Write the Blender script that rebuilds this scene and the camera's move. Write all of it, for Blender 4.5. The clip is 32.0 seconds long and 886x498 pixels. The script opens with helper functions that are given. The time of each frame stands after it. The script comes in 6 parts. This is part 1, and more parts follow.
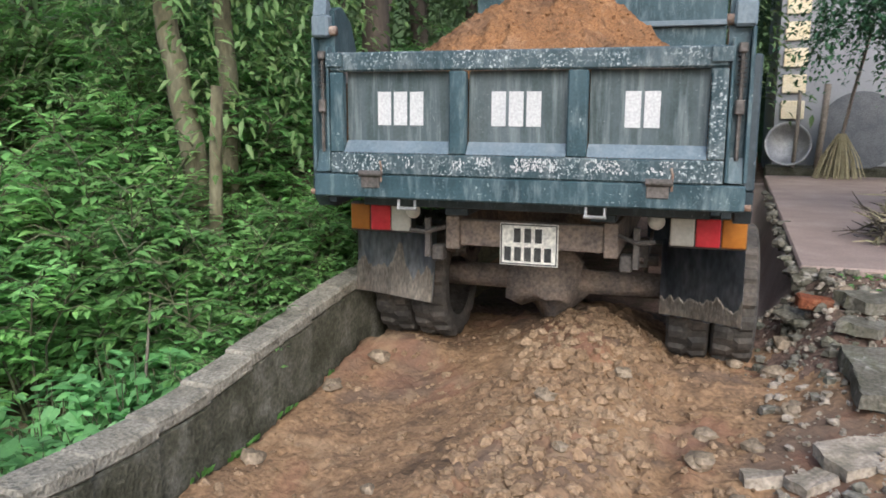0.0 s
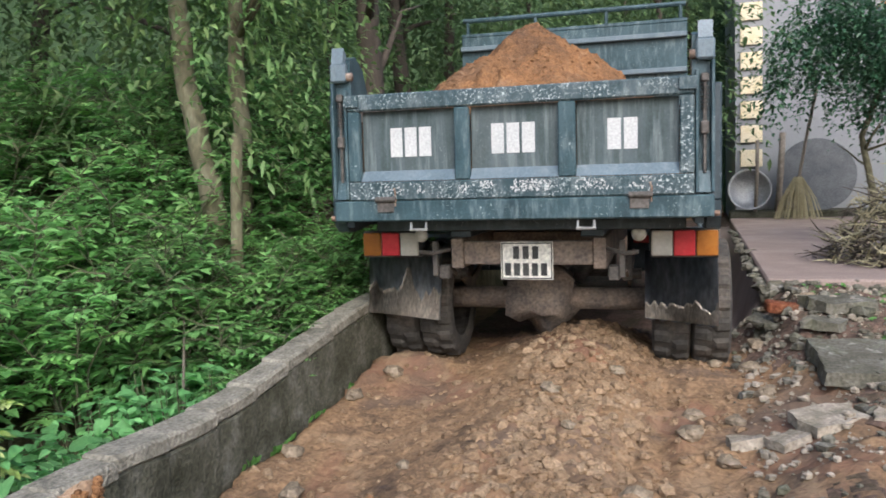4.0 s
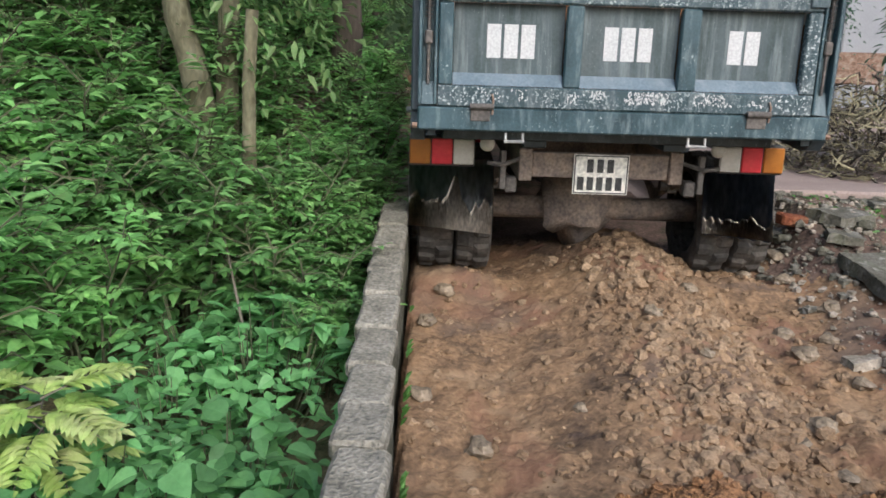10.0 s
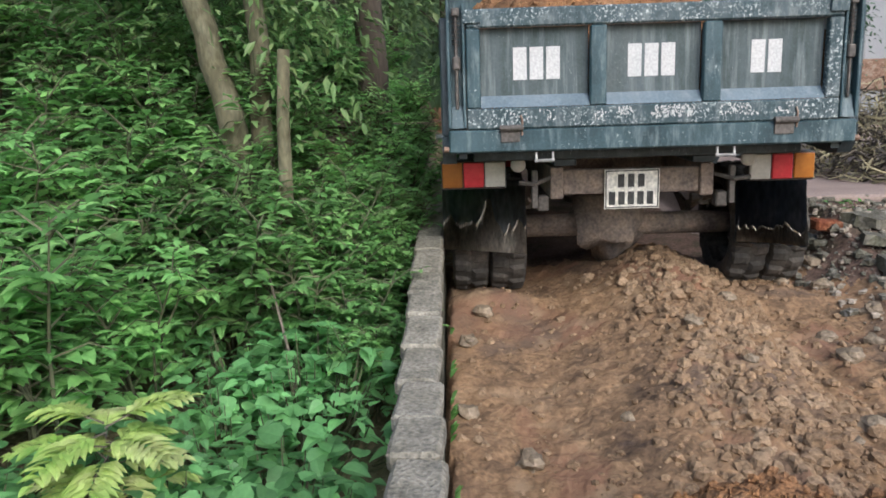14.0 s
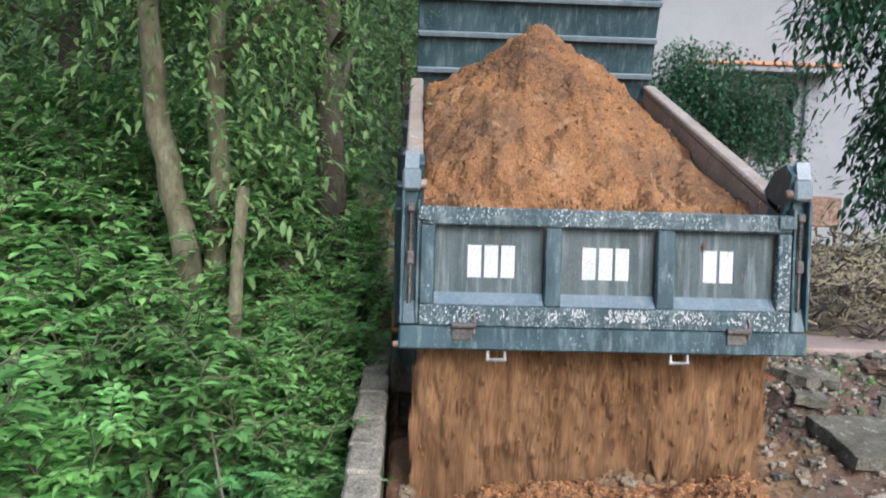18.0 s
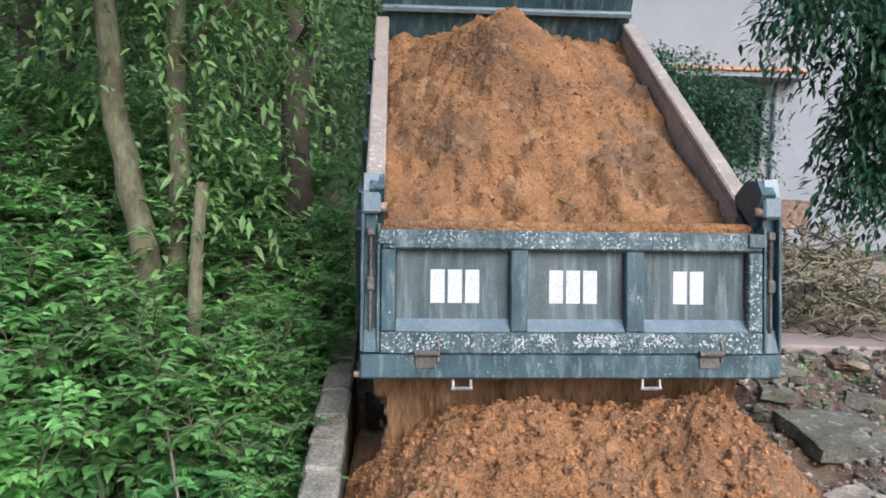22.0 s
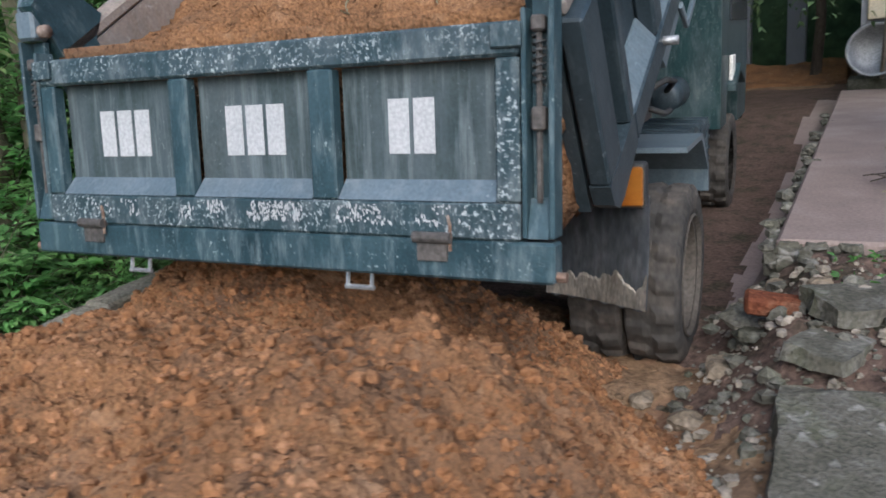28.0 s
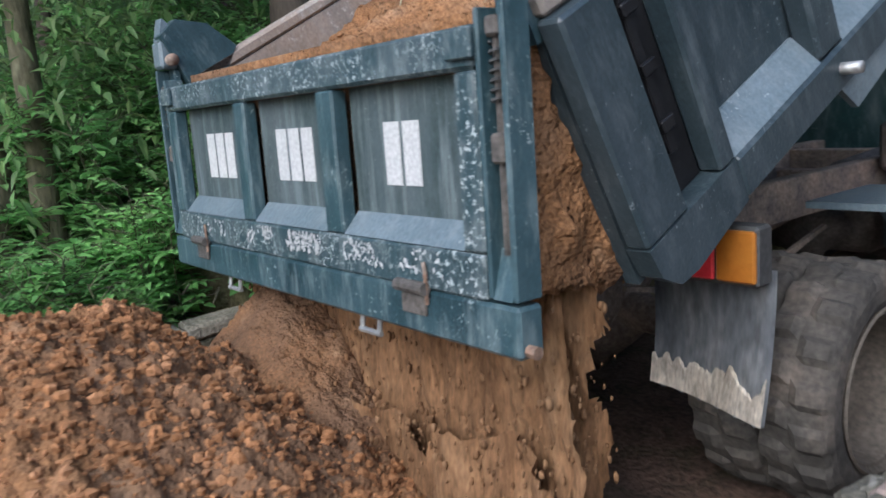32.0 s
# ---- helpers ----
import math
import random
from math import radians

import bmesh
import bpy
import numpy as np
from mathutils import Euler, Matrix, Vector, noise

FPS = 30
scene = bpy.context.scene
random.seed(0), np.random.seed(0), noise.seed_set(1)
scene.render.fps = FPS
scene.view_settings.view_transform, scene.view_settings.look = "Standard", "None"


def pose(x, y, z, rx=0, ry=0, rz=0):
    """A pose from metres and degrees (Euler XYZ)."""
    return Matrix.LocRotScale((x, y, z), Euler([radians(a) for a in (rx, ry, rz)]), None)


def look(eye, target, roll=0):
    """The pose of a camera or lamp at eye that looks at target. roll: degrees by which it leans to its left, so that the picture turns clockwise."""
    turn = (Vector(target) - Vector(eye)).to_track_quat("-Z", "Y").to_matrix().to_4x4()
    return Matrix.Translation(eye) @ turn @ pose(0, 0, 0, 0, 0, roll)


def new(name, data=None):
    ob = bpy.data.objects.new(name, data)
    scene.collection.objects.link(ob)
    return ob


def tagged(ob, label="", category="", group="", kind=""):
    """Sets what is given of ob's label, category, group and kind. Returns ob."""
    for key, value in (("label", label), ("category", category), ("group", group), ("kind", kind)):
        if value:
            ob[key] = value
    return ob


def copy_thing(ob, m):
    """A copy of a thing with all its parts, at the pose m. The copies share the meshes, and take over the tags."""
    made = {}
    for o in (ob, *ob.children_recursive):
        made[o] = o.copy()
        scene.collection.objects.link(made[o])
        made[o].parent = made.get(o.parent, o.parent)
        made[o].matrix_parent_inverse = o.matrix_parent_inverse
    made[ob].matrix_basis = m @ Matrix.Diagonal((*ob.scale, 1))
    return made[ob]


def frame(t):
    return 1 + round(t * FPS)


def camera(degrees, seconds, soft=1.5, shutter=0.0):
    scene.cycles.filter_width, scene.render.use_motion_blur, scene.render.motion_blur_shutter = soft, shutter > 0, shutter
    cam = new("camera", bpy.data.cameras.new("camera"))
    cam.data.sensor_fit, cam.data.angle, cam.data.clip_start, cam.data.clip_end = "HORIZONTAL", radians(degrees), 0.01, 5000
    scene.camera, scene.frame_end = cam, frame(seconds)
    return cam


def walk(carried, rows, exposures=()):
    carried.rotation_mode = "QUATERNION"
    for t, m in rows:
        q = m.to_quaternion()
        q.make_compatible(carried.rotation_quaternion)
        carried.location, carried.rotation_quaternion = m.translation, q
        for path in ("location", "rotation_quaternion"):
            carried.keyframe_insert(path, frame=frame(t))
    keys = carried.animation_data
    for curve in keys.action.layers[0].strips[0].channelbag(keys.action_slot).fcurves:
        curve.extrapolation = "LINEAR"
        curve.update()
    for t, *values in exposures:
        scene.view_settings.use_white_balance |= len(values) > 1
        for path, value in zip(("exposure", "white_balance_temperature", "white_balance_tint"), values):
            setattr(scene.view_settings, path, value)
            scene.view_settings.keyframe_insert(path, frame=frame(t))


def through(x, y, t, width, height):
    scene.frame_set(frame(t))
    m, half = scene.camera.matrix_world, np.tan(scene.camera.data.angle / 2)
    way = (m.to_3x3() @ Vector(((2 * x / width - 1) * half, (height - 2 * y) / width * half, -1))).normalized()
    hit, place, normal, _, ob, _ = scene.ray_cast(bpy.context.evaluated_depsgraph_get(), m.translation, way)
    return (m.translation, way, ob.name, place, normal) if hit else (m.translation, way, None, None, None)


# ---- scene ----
cam = camera(59.0, 32.0, soft=1.7, shutter=0.5)

PATH = [
    (0, (0.868, -3.302, 1.362), (0.178, -1.456, 1.021), -0.2),
    (1, (0.889, -3.611, 1.4), (0.286, -1.725, 1.115), -1.2),
    (1.5, (0.842, -3.749, 1.37), (0.292, -1.841, 1.134), -0.9),
    (2, (0.846, -3.812, 1.346), (0.317, -1.896, 1.131), -0.7),
    (2.5, (0.84, -3.848, 1.348), (0.324, -1.928, 1.131), -0.6),
    (4.5, (0.855, -3.808, 1.141), (0.145, -1.946, 0.98), -2.1),
    (5, (0.707, -3.84, 1.156), (-0.13, -2.042, 0.905), -1.3),
    (5.5, (0.565, -3.759, 1.122), (-0.359, -2.018, 0.782), -0.9),
    (6, (0.138, -3.748, 1.157), (-0.622, -1.955, 0.699), 1.9),
    (6.5, (-0.088, -3.791, 1.176), (-0.692, -1.949, 0.682), 3.2),
    (7, (-0.353, -3.803, 1.184), (-0.724, -1.902, 0.685), 4.8),
    (7.5, (-0.63, -3.772, 1.266), (-0.731, -1.842, 0.75), 6.1),
    (8, (-0.726, -3.706, 1.298), (-0.724, -1.766, 0.811), 5.4),
    (8.5, (-0.733, -3.647, 1.281), (-0.762, -1.705, 0.807), 3.5),
    (9, (-0.742, -3.625, 1.275), (-0.802, -1.685, 0.793), 2.2),
    (9.5, (-0.75, -3.654, 1.302), (-0.815, -1.716, 0.813), 1.8),
    (10, (-0.747, -3.699, 1.341), (-0.809, -1.762, 0.849), 1.4),
    (10.5, (-0.762, -3.722, 1.339), (-0.81, -1.779, 0.865), 1.3),
    (11, (-0.771, -3.742, 1.329), (-0.821, -1.794, 0.879), 0.7),
    (11.5, (-0.781, -3.764, 1.313), (-0.843, -1.811, 0.889), 0.0),
    (12, (-0.789, -3.775, 1.308), (-0.866, -1.821, 0.888), -0.7),
    (12.5, (-0.787, -3.781, 1.3), (-0.886, -1.829, 0.874), -1.4),
    (13, (-0.789, -3.775, 1.288), (-0.907, -1.825, 0.861), -1.8),
    (13.5, (-0.781, -3.775, 1.291), (-0.916, -1.826, 0.862), -2.1),
    (14, (-0.79, -3.777, 1.304), (-0.923, -1.824, 0.894), -2.1),
    (14.5, (-0.796, -3.778, 1.324), (-0.924, -1.817, 0.952), -1.8),
    (16.5, (-0.796, -3.823, 1.374), (-0.889, -1.854, 1.038), -0.9),
    (17.5, (-0.764, -3.841, 1.65), (-0.807, -1.864, 1.351), 0.6),
    (18, (-0.774, -3.8, 1.627), (-0.784, -1.809, 1.435), 1.8),
    (18.5, (-0.76, -3.839, 1.602), (-0.748, -1.844, 1.468), 2.4),
    (19, (-0.765, -3.851, 1.59), (-0.729, -1.856, 1.459), 2.6),
    (19.5, (-0.771, -3.844, 1.587), (-0.71, -1.851, 1.431), 2.5),
    (20, (-0.748, -3.864, 1.563), (-0.674, -1.872, 1.396), 2.2),
    (20.5, (-0.727, -3.88, 1.558), (-0.647, -1.889, 1.385), 1.9),
    (21, (-0.728, -3.877, 1.551), (-0.641, -1.886, 1.379), 1.8),
    (21.5, (-0.709, -3.84, 1.552), (-0.639, -1.849, 1.38), 1.7),
    (22, (-0.698, -3.755, 1.547), (-0.651, -1.762, 1.381), 1.6),
    (22.5, (-0.662, -3.714, 1.571), (-0.642, -1.721, 1.402), 1.7),
    (23, (-0.619, -3.635, 1.589), (-0.634, -1.643, 1.41), 1.7),
    (23.5, (-0.566, -3.526, 1.589), (-0.622, -1.536, 1.395), 1.7),
    (24, (-0.535, -3.476, 1.562), (-0.624, -1.49, 1.348), 1.7),
    (24.5, (-0.465, -3.386, 1.554), (-0.585, -1.407, 1.292), 1.8),
    (26, (0.56, -2.895, 1.312), (0.115, -0.965, 1.028), -0.9),
    (28.5, (1.918, -1.47, 1.337), (0.864, 0.152, 0.829), -5.3),
    (29, (2.266, -1.372, 1.303), (1.102, 0.196, 0.877), -4.5),
    (29.5, (2.328, -1.11, 1.269), (1.101, 0.426, 0.895), -2.6),
    (30, (2.209, -0.824, 1.298), (0.983, 0.712, 0.924), -1.7),
    (30.5, (2.073, -0.601, 1.295), (0.815, 0.91, 0.933), -0.9),
    (31, (2.138, -0.292, 1.251), (0.718, 1.081, 0.937), -0.4),
    (31.5, (2.054, -0.044, 1.272), (0.552, 1.231, 0.933), -3.7),
    (32, (1.987, 0.338, 1.248), (0.367, 1.46, 0.911), -5.2),
]
walk(cam, [(t, look(eye, target, roll)) for t, eye, target, roll in PATH], exposures=[(0, 1.02, 5780, 10), (5, 1.04, 5760, 10), (8, 0.95, 5800, 10), (15, 0.95, 5740, 10), (18, 1.17, 5580, 10), (20.5, 1.14, 5560, 10), (24, 0.98, 5540, 10), (26.5, 0.62, 5580, 10), (28.5, 0.52, 5400, 10), (29, 0.46, 5480, 10), (30, 0.76, 5380, 10), (32, 0.86, 5350, 10)])

# ---- light ----
world = bpy.data.worlds.new("sky")
scene.world = world
world.use_nodes = True
wn = world.node_tree
sky = wn.nodes.new("ShaderNodeTexSky")
sky.sky_type = "NISHITA"
sky.sun_disc = False
sky.sun_elevation, sky.sun_rotation = radians(38), radians(152)
sky.air_density, sky.dust_density = 1.0, 4.0
wn.nodes["Background"].inputs[1].default_value = 0.15
wn.links.new(sky.outputs[0], wn.nodes["Background"].inputs[0])
sun_data = bpy.data.lights.new("sun", "SUN")
sun_data.energy, sun_data.angle, sun_data.color = 1.0, radians(40), (1.0, 0.97, 0.92)
sun = new("sun", sun_data)
sun.matrix_world = look((2.4, -4.6, 4.1), (0, 0, 0))

# ---- materials ----


def shade(name, colours, scale=8.0, rough=0.9, metal=0.0, bump=0.3, fine=60.0, spec=0.3, stretch=(1, 1, 1), coord="Object", vary=0.0, grain=0.35):
    """Colours mixed by two scales of noise, with grain and relief."""
    m = bpy.data.materials.new(name)
    m.use_nodes = True
    t = m.node_tree
    b = t.nodes["Principled BSDF"]
    b.inputs["Roughness"].default_value, b.inputs["Metallic"].default_value = rough, metal
    b.inputs["Specular IOR Level"].default_value = spec
    tc = t.nodes.new("ShaderNodeTexCoord")
    mp = t.nodes.new("ShaderNodeMapping")
    mp.inputs["Scale"].default_value = stretch
    t.links.new(tc.outputs[coord], mp.inputs[0])
    n1 = t.nodes.new("ShaderNodeTexNoise")
    n1.inputs["Scale"].default_value, n1.inputs["Detail"].default_value = scale, 6
    n1.inputs["Roughness"].default_value = 0.65
    n2 = t.nodes.new("ShaderNodeTexNoise")
    n2.inputs["Scale"].default_value, n2.inputs["Detail"].default_value = fine, 2
    for n in (n1, n2):
        t.links.new(mp.outputs[0], n.inputs["Vector"])
    ramp = t.nodes.new("ShaderNodeValToRGB")
    els = ramp.color_ramp.elements
    for k, c in enumerate(colours):
        p = 0.3 + 0.4 * k / max(1, len(colours) - 1)
        e = els[k] if k < 2 else els.new(p)
        e.position, e.color = p, (*c, 1)
    t.links.new(n1.outputs[0], ramp.inputs[0])
    g = t.nodes.new("ShaderNodeMapRange")
    g.inputs["To Min"].default_value, g.inputs["To Max"].default_value = 1 - grain, 1 + grain
    g.inputs["From Min"].default_value, g.inputs["From Max"].default_value = 0.25, 0.75
    t.links.new(n2.outputs[0], g.inputs["Value"])
    mul = t.nodes.new("ShaderNodeVectorMath")
    mul.operation = "SCALE"
    t.links.new(ramp.outputs[0], mul.inputs[0])
    t.links.new(g.outputs[0], mul.inputs["Scale"])
    last = mul.outputs[0]
    if vary:
        oi = t.nodes.new("ShaderNodeObjectInfo")
        geo = t.nodes.new("ShaderNodeNewGeometry")
        add = t.nodes.new("ShaderNodeMath")
        add.operation = "ADD"
        t.links.new(oi.outputs["Random"], add.inputs[0])
        t.links.new(geo.outputs["Random Per Island"], add.inputs[1])
        r = t.nodes.new("ShaderNodeMapRange")
        r.inputs["From Max"].default_value = 2
        r.inputs["To Min"].default_value, r.inputs["To Max"].default_value = 1 - vary, 1 + vary
        t.links.new(add.outputs[0], r.inputs["Value"])
        s2 = t.nodes.new("ShaderNodeVectorMath")
        s2.operation = "SCALE"
        t.links.new(last, s2.inputs[0])
        t.links.new(r.outputs[0], s2.inputs["Scale"])
        last = s2.outputs[0]
    t.links.new(last, b.inputs["Base Color"])
    if bump:
        bp = t.nodes.new("ShaderNodeBump")
        bp.inputs["Strength"].default_value, bp.inputs["Distance"].default_value = bump, 0.011
        mix = t.nodes.new("ShaderNodeMath")
        mix.operation = "ADD"
        t.links.new(n1.outputs[0], mix.inputs[0])
        t.links.new(n2.outputs[0], mix.inputs[1])
        t.links.new(mix.outputs[0], bp.inputs["Height"])
        t.links.new(bp.outputs[0], b.inputs["Normal"])
    return m


def leafy(name, colours, vary=0.35, gloss=0.45, through=0.35):
    """A leaf: colour varied leaf by leaf, some light let through."""
    m = shade(name, colours, scale=3.0, rough=gloss, bump=0.0, fine=40, spec=0.35, vary=vary, grain=0.12)
    t = m.node_tree
    b = t.nodes["Principled BSDF"]
    tr = t.nodes.new("ShaderNodeBsdfTranslucent")
    mix = t.nodes.new("ShaderNodeMixShader")
    mix.inputs[0].default_value = through
    src = b.inputs["Base Color"].links[0].from_socket
    t.links.new(src, tr.inputs[0])
    t.links.new(b.outputs[0], mix.inputs[1])
    t.links.new(tr.outputs[0], mix.inputs[2])
    t.links.new(mix.outputs[0], t.nodes["Material Output"].inputs[0])
    return m


def flaked(name, paint, chip, amount, scale=38, rough=0.5, streak=(1, 1, 0.35), dust=(0.16, 0.18, 0.185), dusty=0.6):
    """Old paint with chips down to a pale coat, and a film of dust in runs."""
    m = shade(name, paint, scale=3.5, rough=rough, bump=0.12, fine=90, spec=0.35, grain=0.2)
    t = m.node_tree
    b = t.nodes["Principled BSDF"]
    src = b.inputs["Base Color"].links[0].from_socket
    tc = t.nodes.new("ShaderNodeTexCoord")
    mp = t.nodes.new("ShaderNodeMapping")
    mp.inputs["Scale"].default_value = streak
    t.links.new(tc.outputs["Object"], mp.inputs[0])

    def mask(sc, lo, hi, detail=5, run=True):
        n = t.nodes.new("ShaderNodeTexNoise")
        n.inputs["Scale"].default_value, n.inputs["Detail"].default_value, n.inputs["Roughness"].default_value = sc, detail, 0.65
        t.links.new(mp.outputs[0] if run else tc.outputs["Object"], n.inputs["Vector"])
        r = t.nodes.new("ShaderNodeMapRange")
        r.inputs["From Min"].default_value, r.inputs["From Max"].default_value = lo, hi
        t.links.new(n.outputs[0], r.inputs["Value"])
        return r.outputs[0]

    def times(p, q):
        mu = t.nodes.new("ShaderNodeMath")
        mu.operation = "MULTIPLY"
        t.links.new(p, mu.inputs[0])
        if isinstance(q, float):
            mu.inputs[1].default_value = q
        else:
            t.links.new(q, mu.inputs[1])
        return mu.outputs[0]

    film = times(mask(5, 0.46, 0.80), dusty)
    runs = times(mask(24, 0.50, 0.74, 5), 0.75 * dusty)
    chips = times(times(mask(scale * 1.7, 0.60 - amount, 0.66 - amount, 6, False), mask(4.5, 0.46 - amount, 0.60 - amount, 3, False)), 0.85)
    pale = tuple(0.5 * (p + q) for p, q in zip(dust, chip))
    for col, fac in ((dust, film), (pale, runs), (chip, chips)):
        mx = t.nodes.new("ShaderNodeMix")
        mx.data_type = "RGBA"
        t.links.new(fac, mx.inputs[0])
        t.links.new(src, mx.inputs[6])
        mx.inputs[7].default_value = (*col, 1)
        src = mx.outputs[2]
    t.links.new(src, b.inputs["Base Color"])
    return m


SOIL = shade("loose_orange_soil", [(0.098, 0.058, 0.036), (0.165, 0.088, 0.043), (0.222, 0.113, 0.050), (0.262, 0.150, 0.080)], scale=2.1, rough=1.0, bump=0.4, fine=110, spec=0.1, grain=0.4)


def crumbly(m, sizes):
    """Adds the relief of packed crumbs at the given sizes."""
    t = m.node_tree
    b = t.nodes["Principled BSDF"]
    tc = t.nodes.new("ShaderNodeTexCoord")
    for size, depth in sizes:
        v = t.nodes.new("ShaderNodeTexVoronoi")
        v.feature = "SMOOTH_F1"
        v.inputs["Scale"].default_value, v.inputs["Smoothness"].default_value = 1 / size, 0.35
        t.links.new(tc.outputs["Object"], v.inputs["Vector"])
        bp = t.nodes.new("ShaderNodeBump")
        bp.invert = True
        bp.inputs["Strength"].default_value, bp.inputs["Distance"].default_value = 0.7, depth
        t.links.new(v.outputs["Distance"], bp.inputs["Height"])
        src = b.inputs["Normal"].links[0].from_socket
        t.links.new(src, bp.inputs["Normal"])
        t.links.new(bp.outputs[0], b.inputs["Normal"])


crumbly(SOIL, ((0.045, 0.016), (0.022, 0.012), (0.010, 0.006)))
FALLING = shade("falling_soil", [(0.090, 0.049, 0.025), (0.173, 0.095, 0.046), (0.238, 0.142, 0.074)], scale=2.2, rough=1.0, bump=0.5, fine=26, spec=0.1, stretch=(3.2, 3.2, 0.8), grain=0.4)
CLOD = shade("soil_clod", [(0.125, 0.062, 0.030), (0.239, 0.114, 0.049), (0.302, 0.165, 0.086)], scale=2.6, rough=1.0, bump=0.6, fine=70, spec=0.1, vary=0.45)
DIRT = shade("trodden_earth", [(0.059, 0.041, 0.030), (0.129, 0.083, 0.048), (0.222, 0.139, 0.076), (0.162, 0.101, 0.053), (0.088, 0.063, 0.045)], scale=1.9, rough=0.95, bump=0.8, fine=45, spec=0.15, grain=0.4)


def patches(m, specs):
    """Broad patches of another tone over a material's colour."""
    t = m.node_tree
    b = t.nodes["Principled BSDF"]
    tc = t.nodes.new("ShaderNodeTexCoord")
    for sc, lo, hi, col, most in specs:
        n = t.nodes.new("ShaderNodeTexNoise")
        n.inputs["Scale"].default_value, n.inputs["Detail"].default_value, n.inputs["Distortion"].default_value = sc, 5, 0.6
        t.links.new(tc.outputs["Object"], n.inputs["Vector"])
        r = t.nodes.new("ShaderNodeMapRange")
        r.inputs["From Min"].default_value, r.inputs["From Max"].default_value, r.inputs["To Max"].default_value = lo, hi, most
        t.links.new(n.outputs[0], r.inputs["Value"])
        mx = t.nodes.new("ShaderNodeMix")
        mx.data_type = "RGBA"
        t.links.new(r.outputs[0], mx.inputs[0])
        t.links.new(b.inputs["Base Color"].links[0].from_socket, mx.inputs[6])
        mx.inputs[7].default_value = (*col, 1)
        t.links.new(mx.outputs[2], b.inputs["Base Color"])


patches(DIRT, ((1.3, 0.50, 0.64, (0.100, 0.072, 0.054), 0.75), (2.1, 0.54, 0.66, (0.205, 0.104, 0.064), 0.6), (4.5, 0.58, 0.70, (0.285, 0.200, 0.120), 0.6)))
patches(SOIL, ((1.1, 0.50, 0.62, (0.120, 0.076, 0.048), 0.6), (9.0, 0.60, 0.72, (0.300, 0.190, 0.110), 0.5)))
RUBBLE = shade("shaded_stony_earth", [(0.048, 0.043, 0.023), (0.096, 0.064, 0.048), (0.130, 0.086, 0.062)], scale=5, rough=0.95, bump=0.9, fine=40, spec=0.15, grain=0.4)
LITTER = shade("forest_floor", [(0.062, 0.074, 0.037), (0.146, 0.125, 0.074), (0.230, 0.189, 0.105)], scale=6, rough=1.0, bump=0.8, fine=50, spec=0.1)
STONE = shade("grey_stone", [(0.095, 0.071, 0.047), (0.147, 0.114, 0.075), (0.212, 0.168, 0.118)], scale=7, rough=0.9, bump=0.5, fine=60, vary=0.3)
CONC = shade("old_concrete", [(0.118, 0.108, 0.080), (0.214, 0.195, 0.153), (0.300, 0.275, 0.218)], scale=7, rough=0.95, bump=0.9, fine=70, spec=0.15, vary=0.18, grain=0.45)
# moss, plus the wall side's shade put into a darker tone
CONC_SIDE = shade("mossy_shaded_concrete", [(0.030, 0.030, 0.017), (0.071, 0.068, 0.047), (0.131, 0.125, 0.099)], scale=6, rough=0.95, bump=0.8, fine=60, spec=0.15, grain=0.4)
PAVE = shade("pink_concrete_paving", [(0.202, 0.154, 0.131), (0.247, 0.189, 0.159), (0.293, 0.233, 0.201)], scale=2.5, rough=0.85, bump=0.25, fine=60, spec=0.2, grain=0.18)
PALE = shade("pale_broken_concrete", [(0.135, 0.120, 0.082), (0.259, 0.220, 0.168), (0.362, 0.312, 0.247)], scale=6, rough=0.95, bump=0.6, fine=60, spec=0.15, vary=0.15)
BRICK = shade("red_brick", [(0.099, 0.031, 0.017), (0.148, 0.053, 0.026), (0.142, 0.081, 0.050)], scale=9, rough=0.95, bump=0.6, fine=70, spec=0.1)
PAINT = flaked("chipped_teal_paint", [(0.011, 0.028, 0.035), (0.025, 0.053, 0.063), (0.041, 0.073, 0.084)], (0.34, 0.39, 0.38), 0.0, scale=46, rough=0.45, streak=(1, 1, 0.25), dust=(0.070, 0.112, 0.125), dusty=0.75)
PAINT_WORN = flaked("badly_flaked_teal_paint", [(0.014, 0.033, 0.039), (0.032, 0.059, 0.068)], (0.42, 0.46, 0.45), 0.055, scale=44, rough=0.5)
PANEL = flaked("dusty_grey_green_panel", [(0.024, 0.040, 0.041), (0.044, 0.062, 0.062), (0.063, 0.078, 0.077)], (0.30, 0.34, 0.34), -0.035, scale=60, rough=0.6, streak=(1.3, 1, 0.10), dust=(0.100, 0.122, 0.130), dusty=0.85)
# pale blue paint; on upward ledges the paleness stands in for sky light
LEDGE = flaked("pale_blue_paint_sky_sheen", [(0.080, 0.111, 0.129), (0.138, 0.173, 0.194)], (0.30, 0.34, 0.35), -0.02, rough=0.3)
BEDSIDE = flaked("dark_blue_grey_body_paint", [(0.016, 0.027, 0.033), (0.031, 0.045, 0.052)], (0.22, 0.25, 0.26), -0.02, rough=0.4, dust=(0.075, 0.092, 0.105), dusty=0.5)
RIM_RUST = flaked("scraped_rim", [(0.198, 0.153, 0.117), (0.306, 0.252, 0.207)], (0.45, 0.42, 0.38), 0.03, scale=22, rough=0.7)
RUST = shade("rusty_steel", [(0.09, 0.05, 0.03), (0.2, 0.13, 0.09), (0.28, 0.24, 0.2)], scale=14, rough=0.8, bump=0.4, metal=0.2)
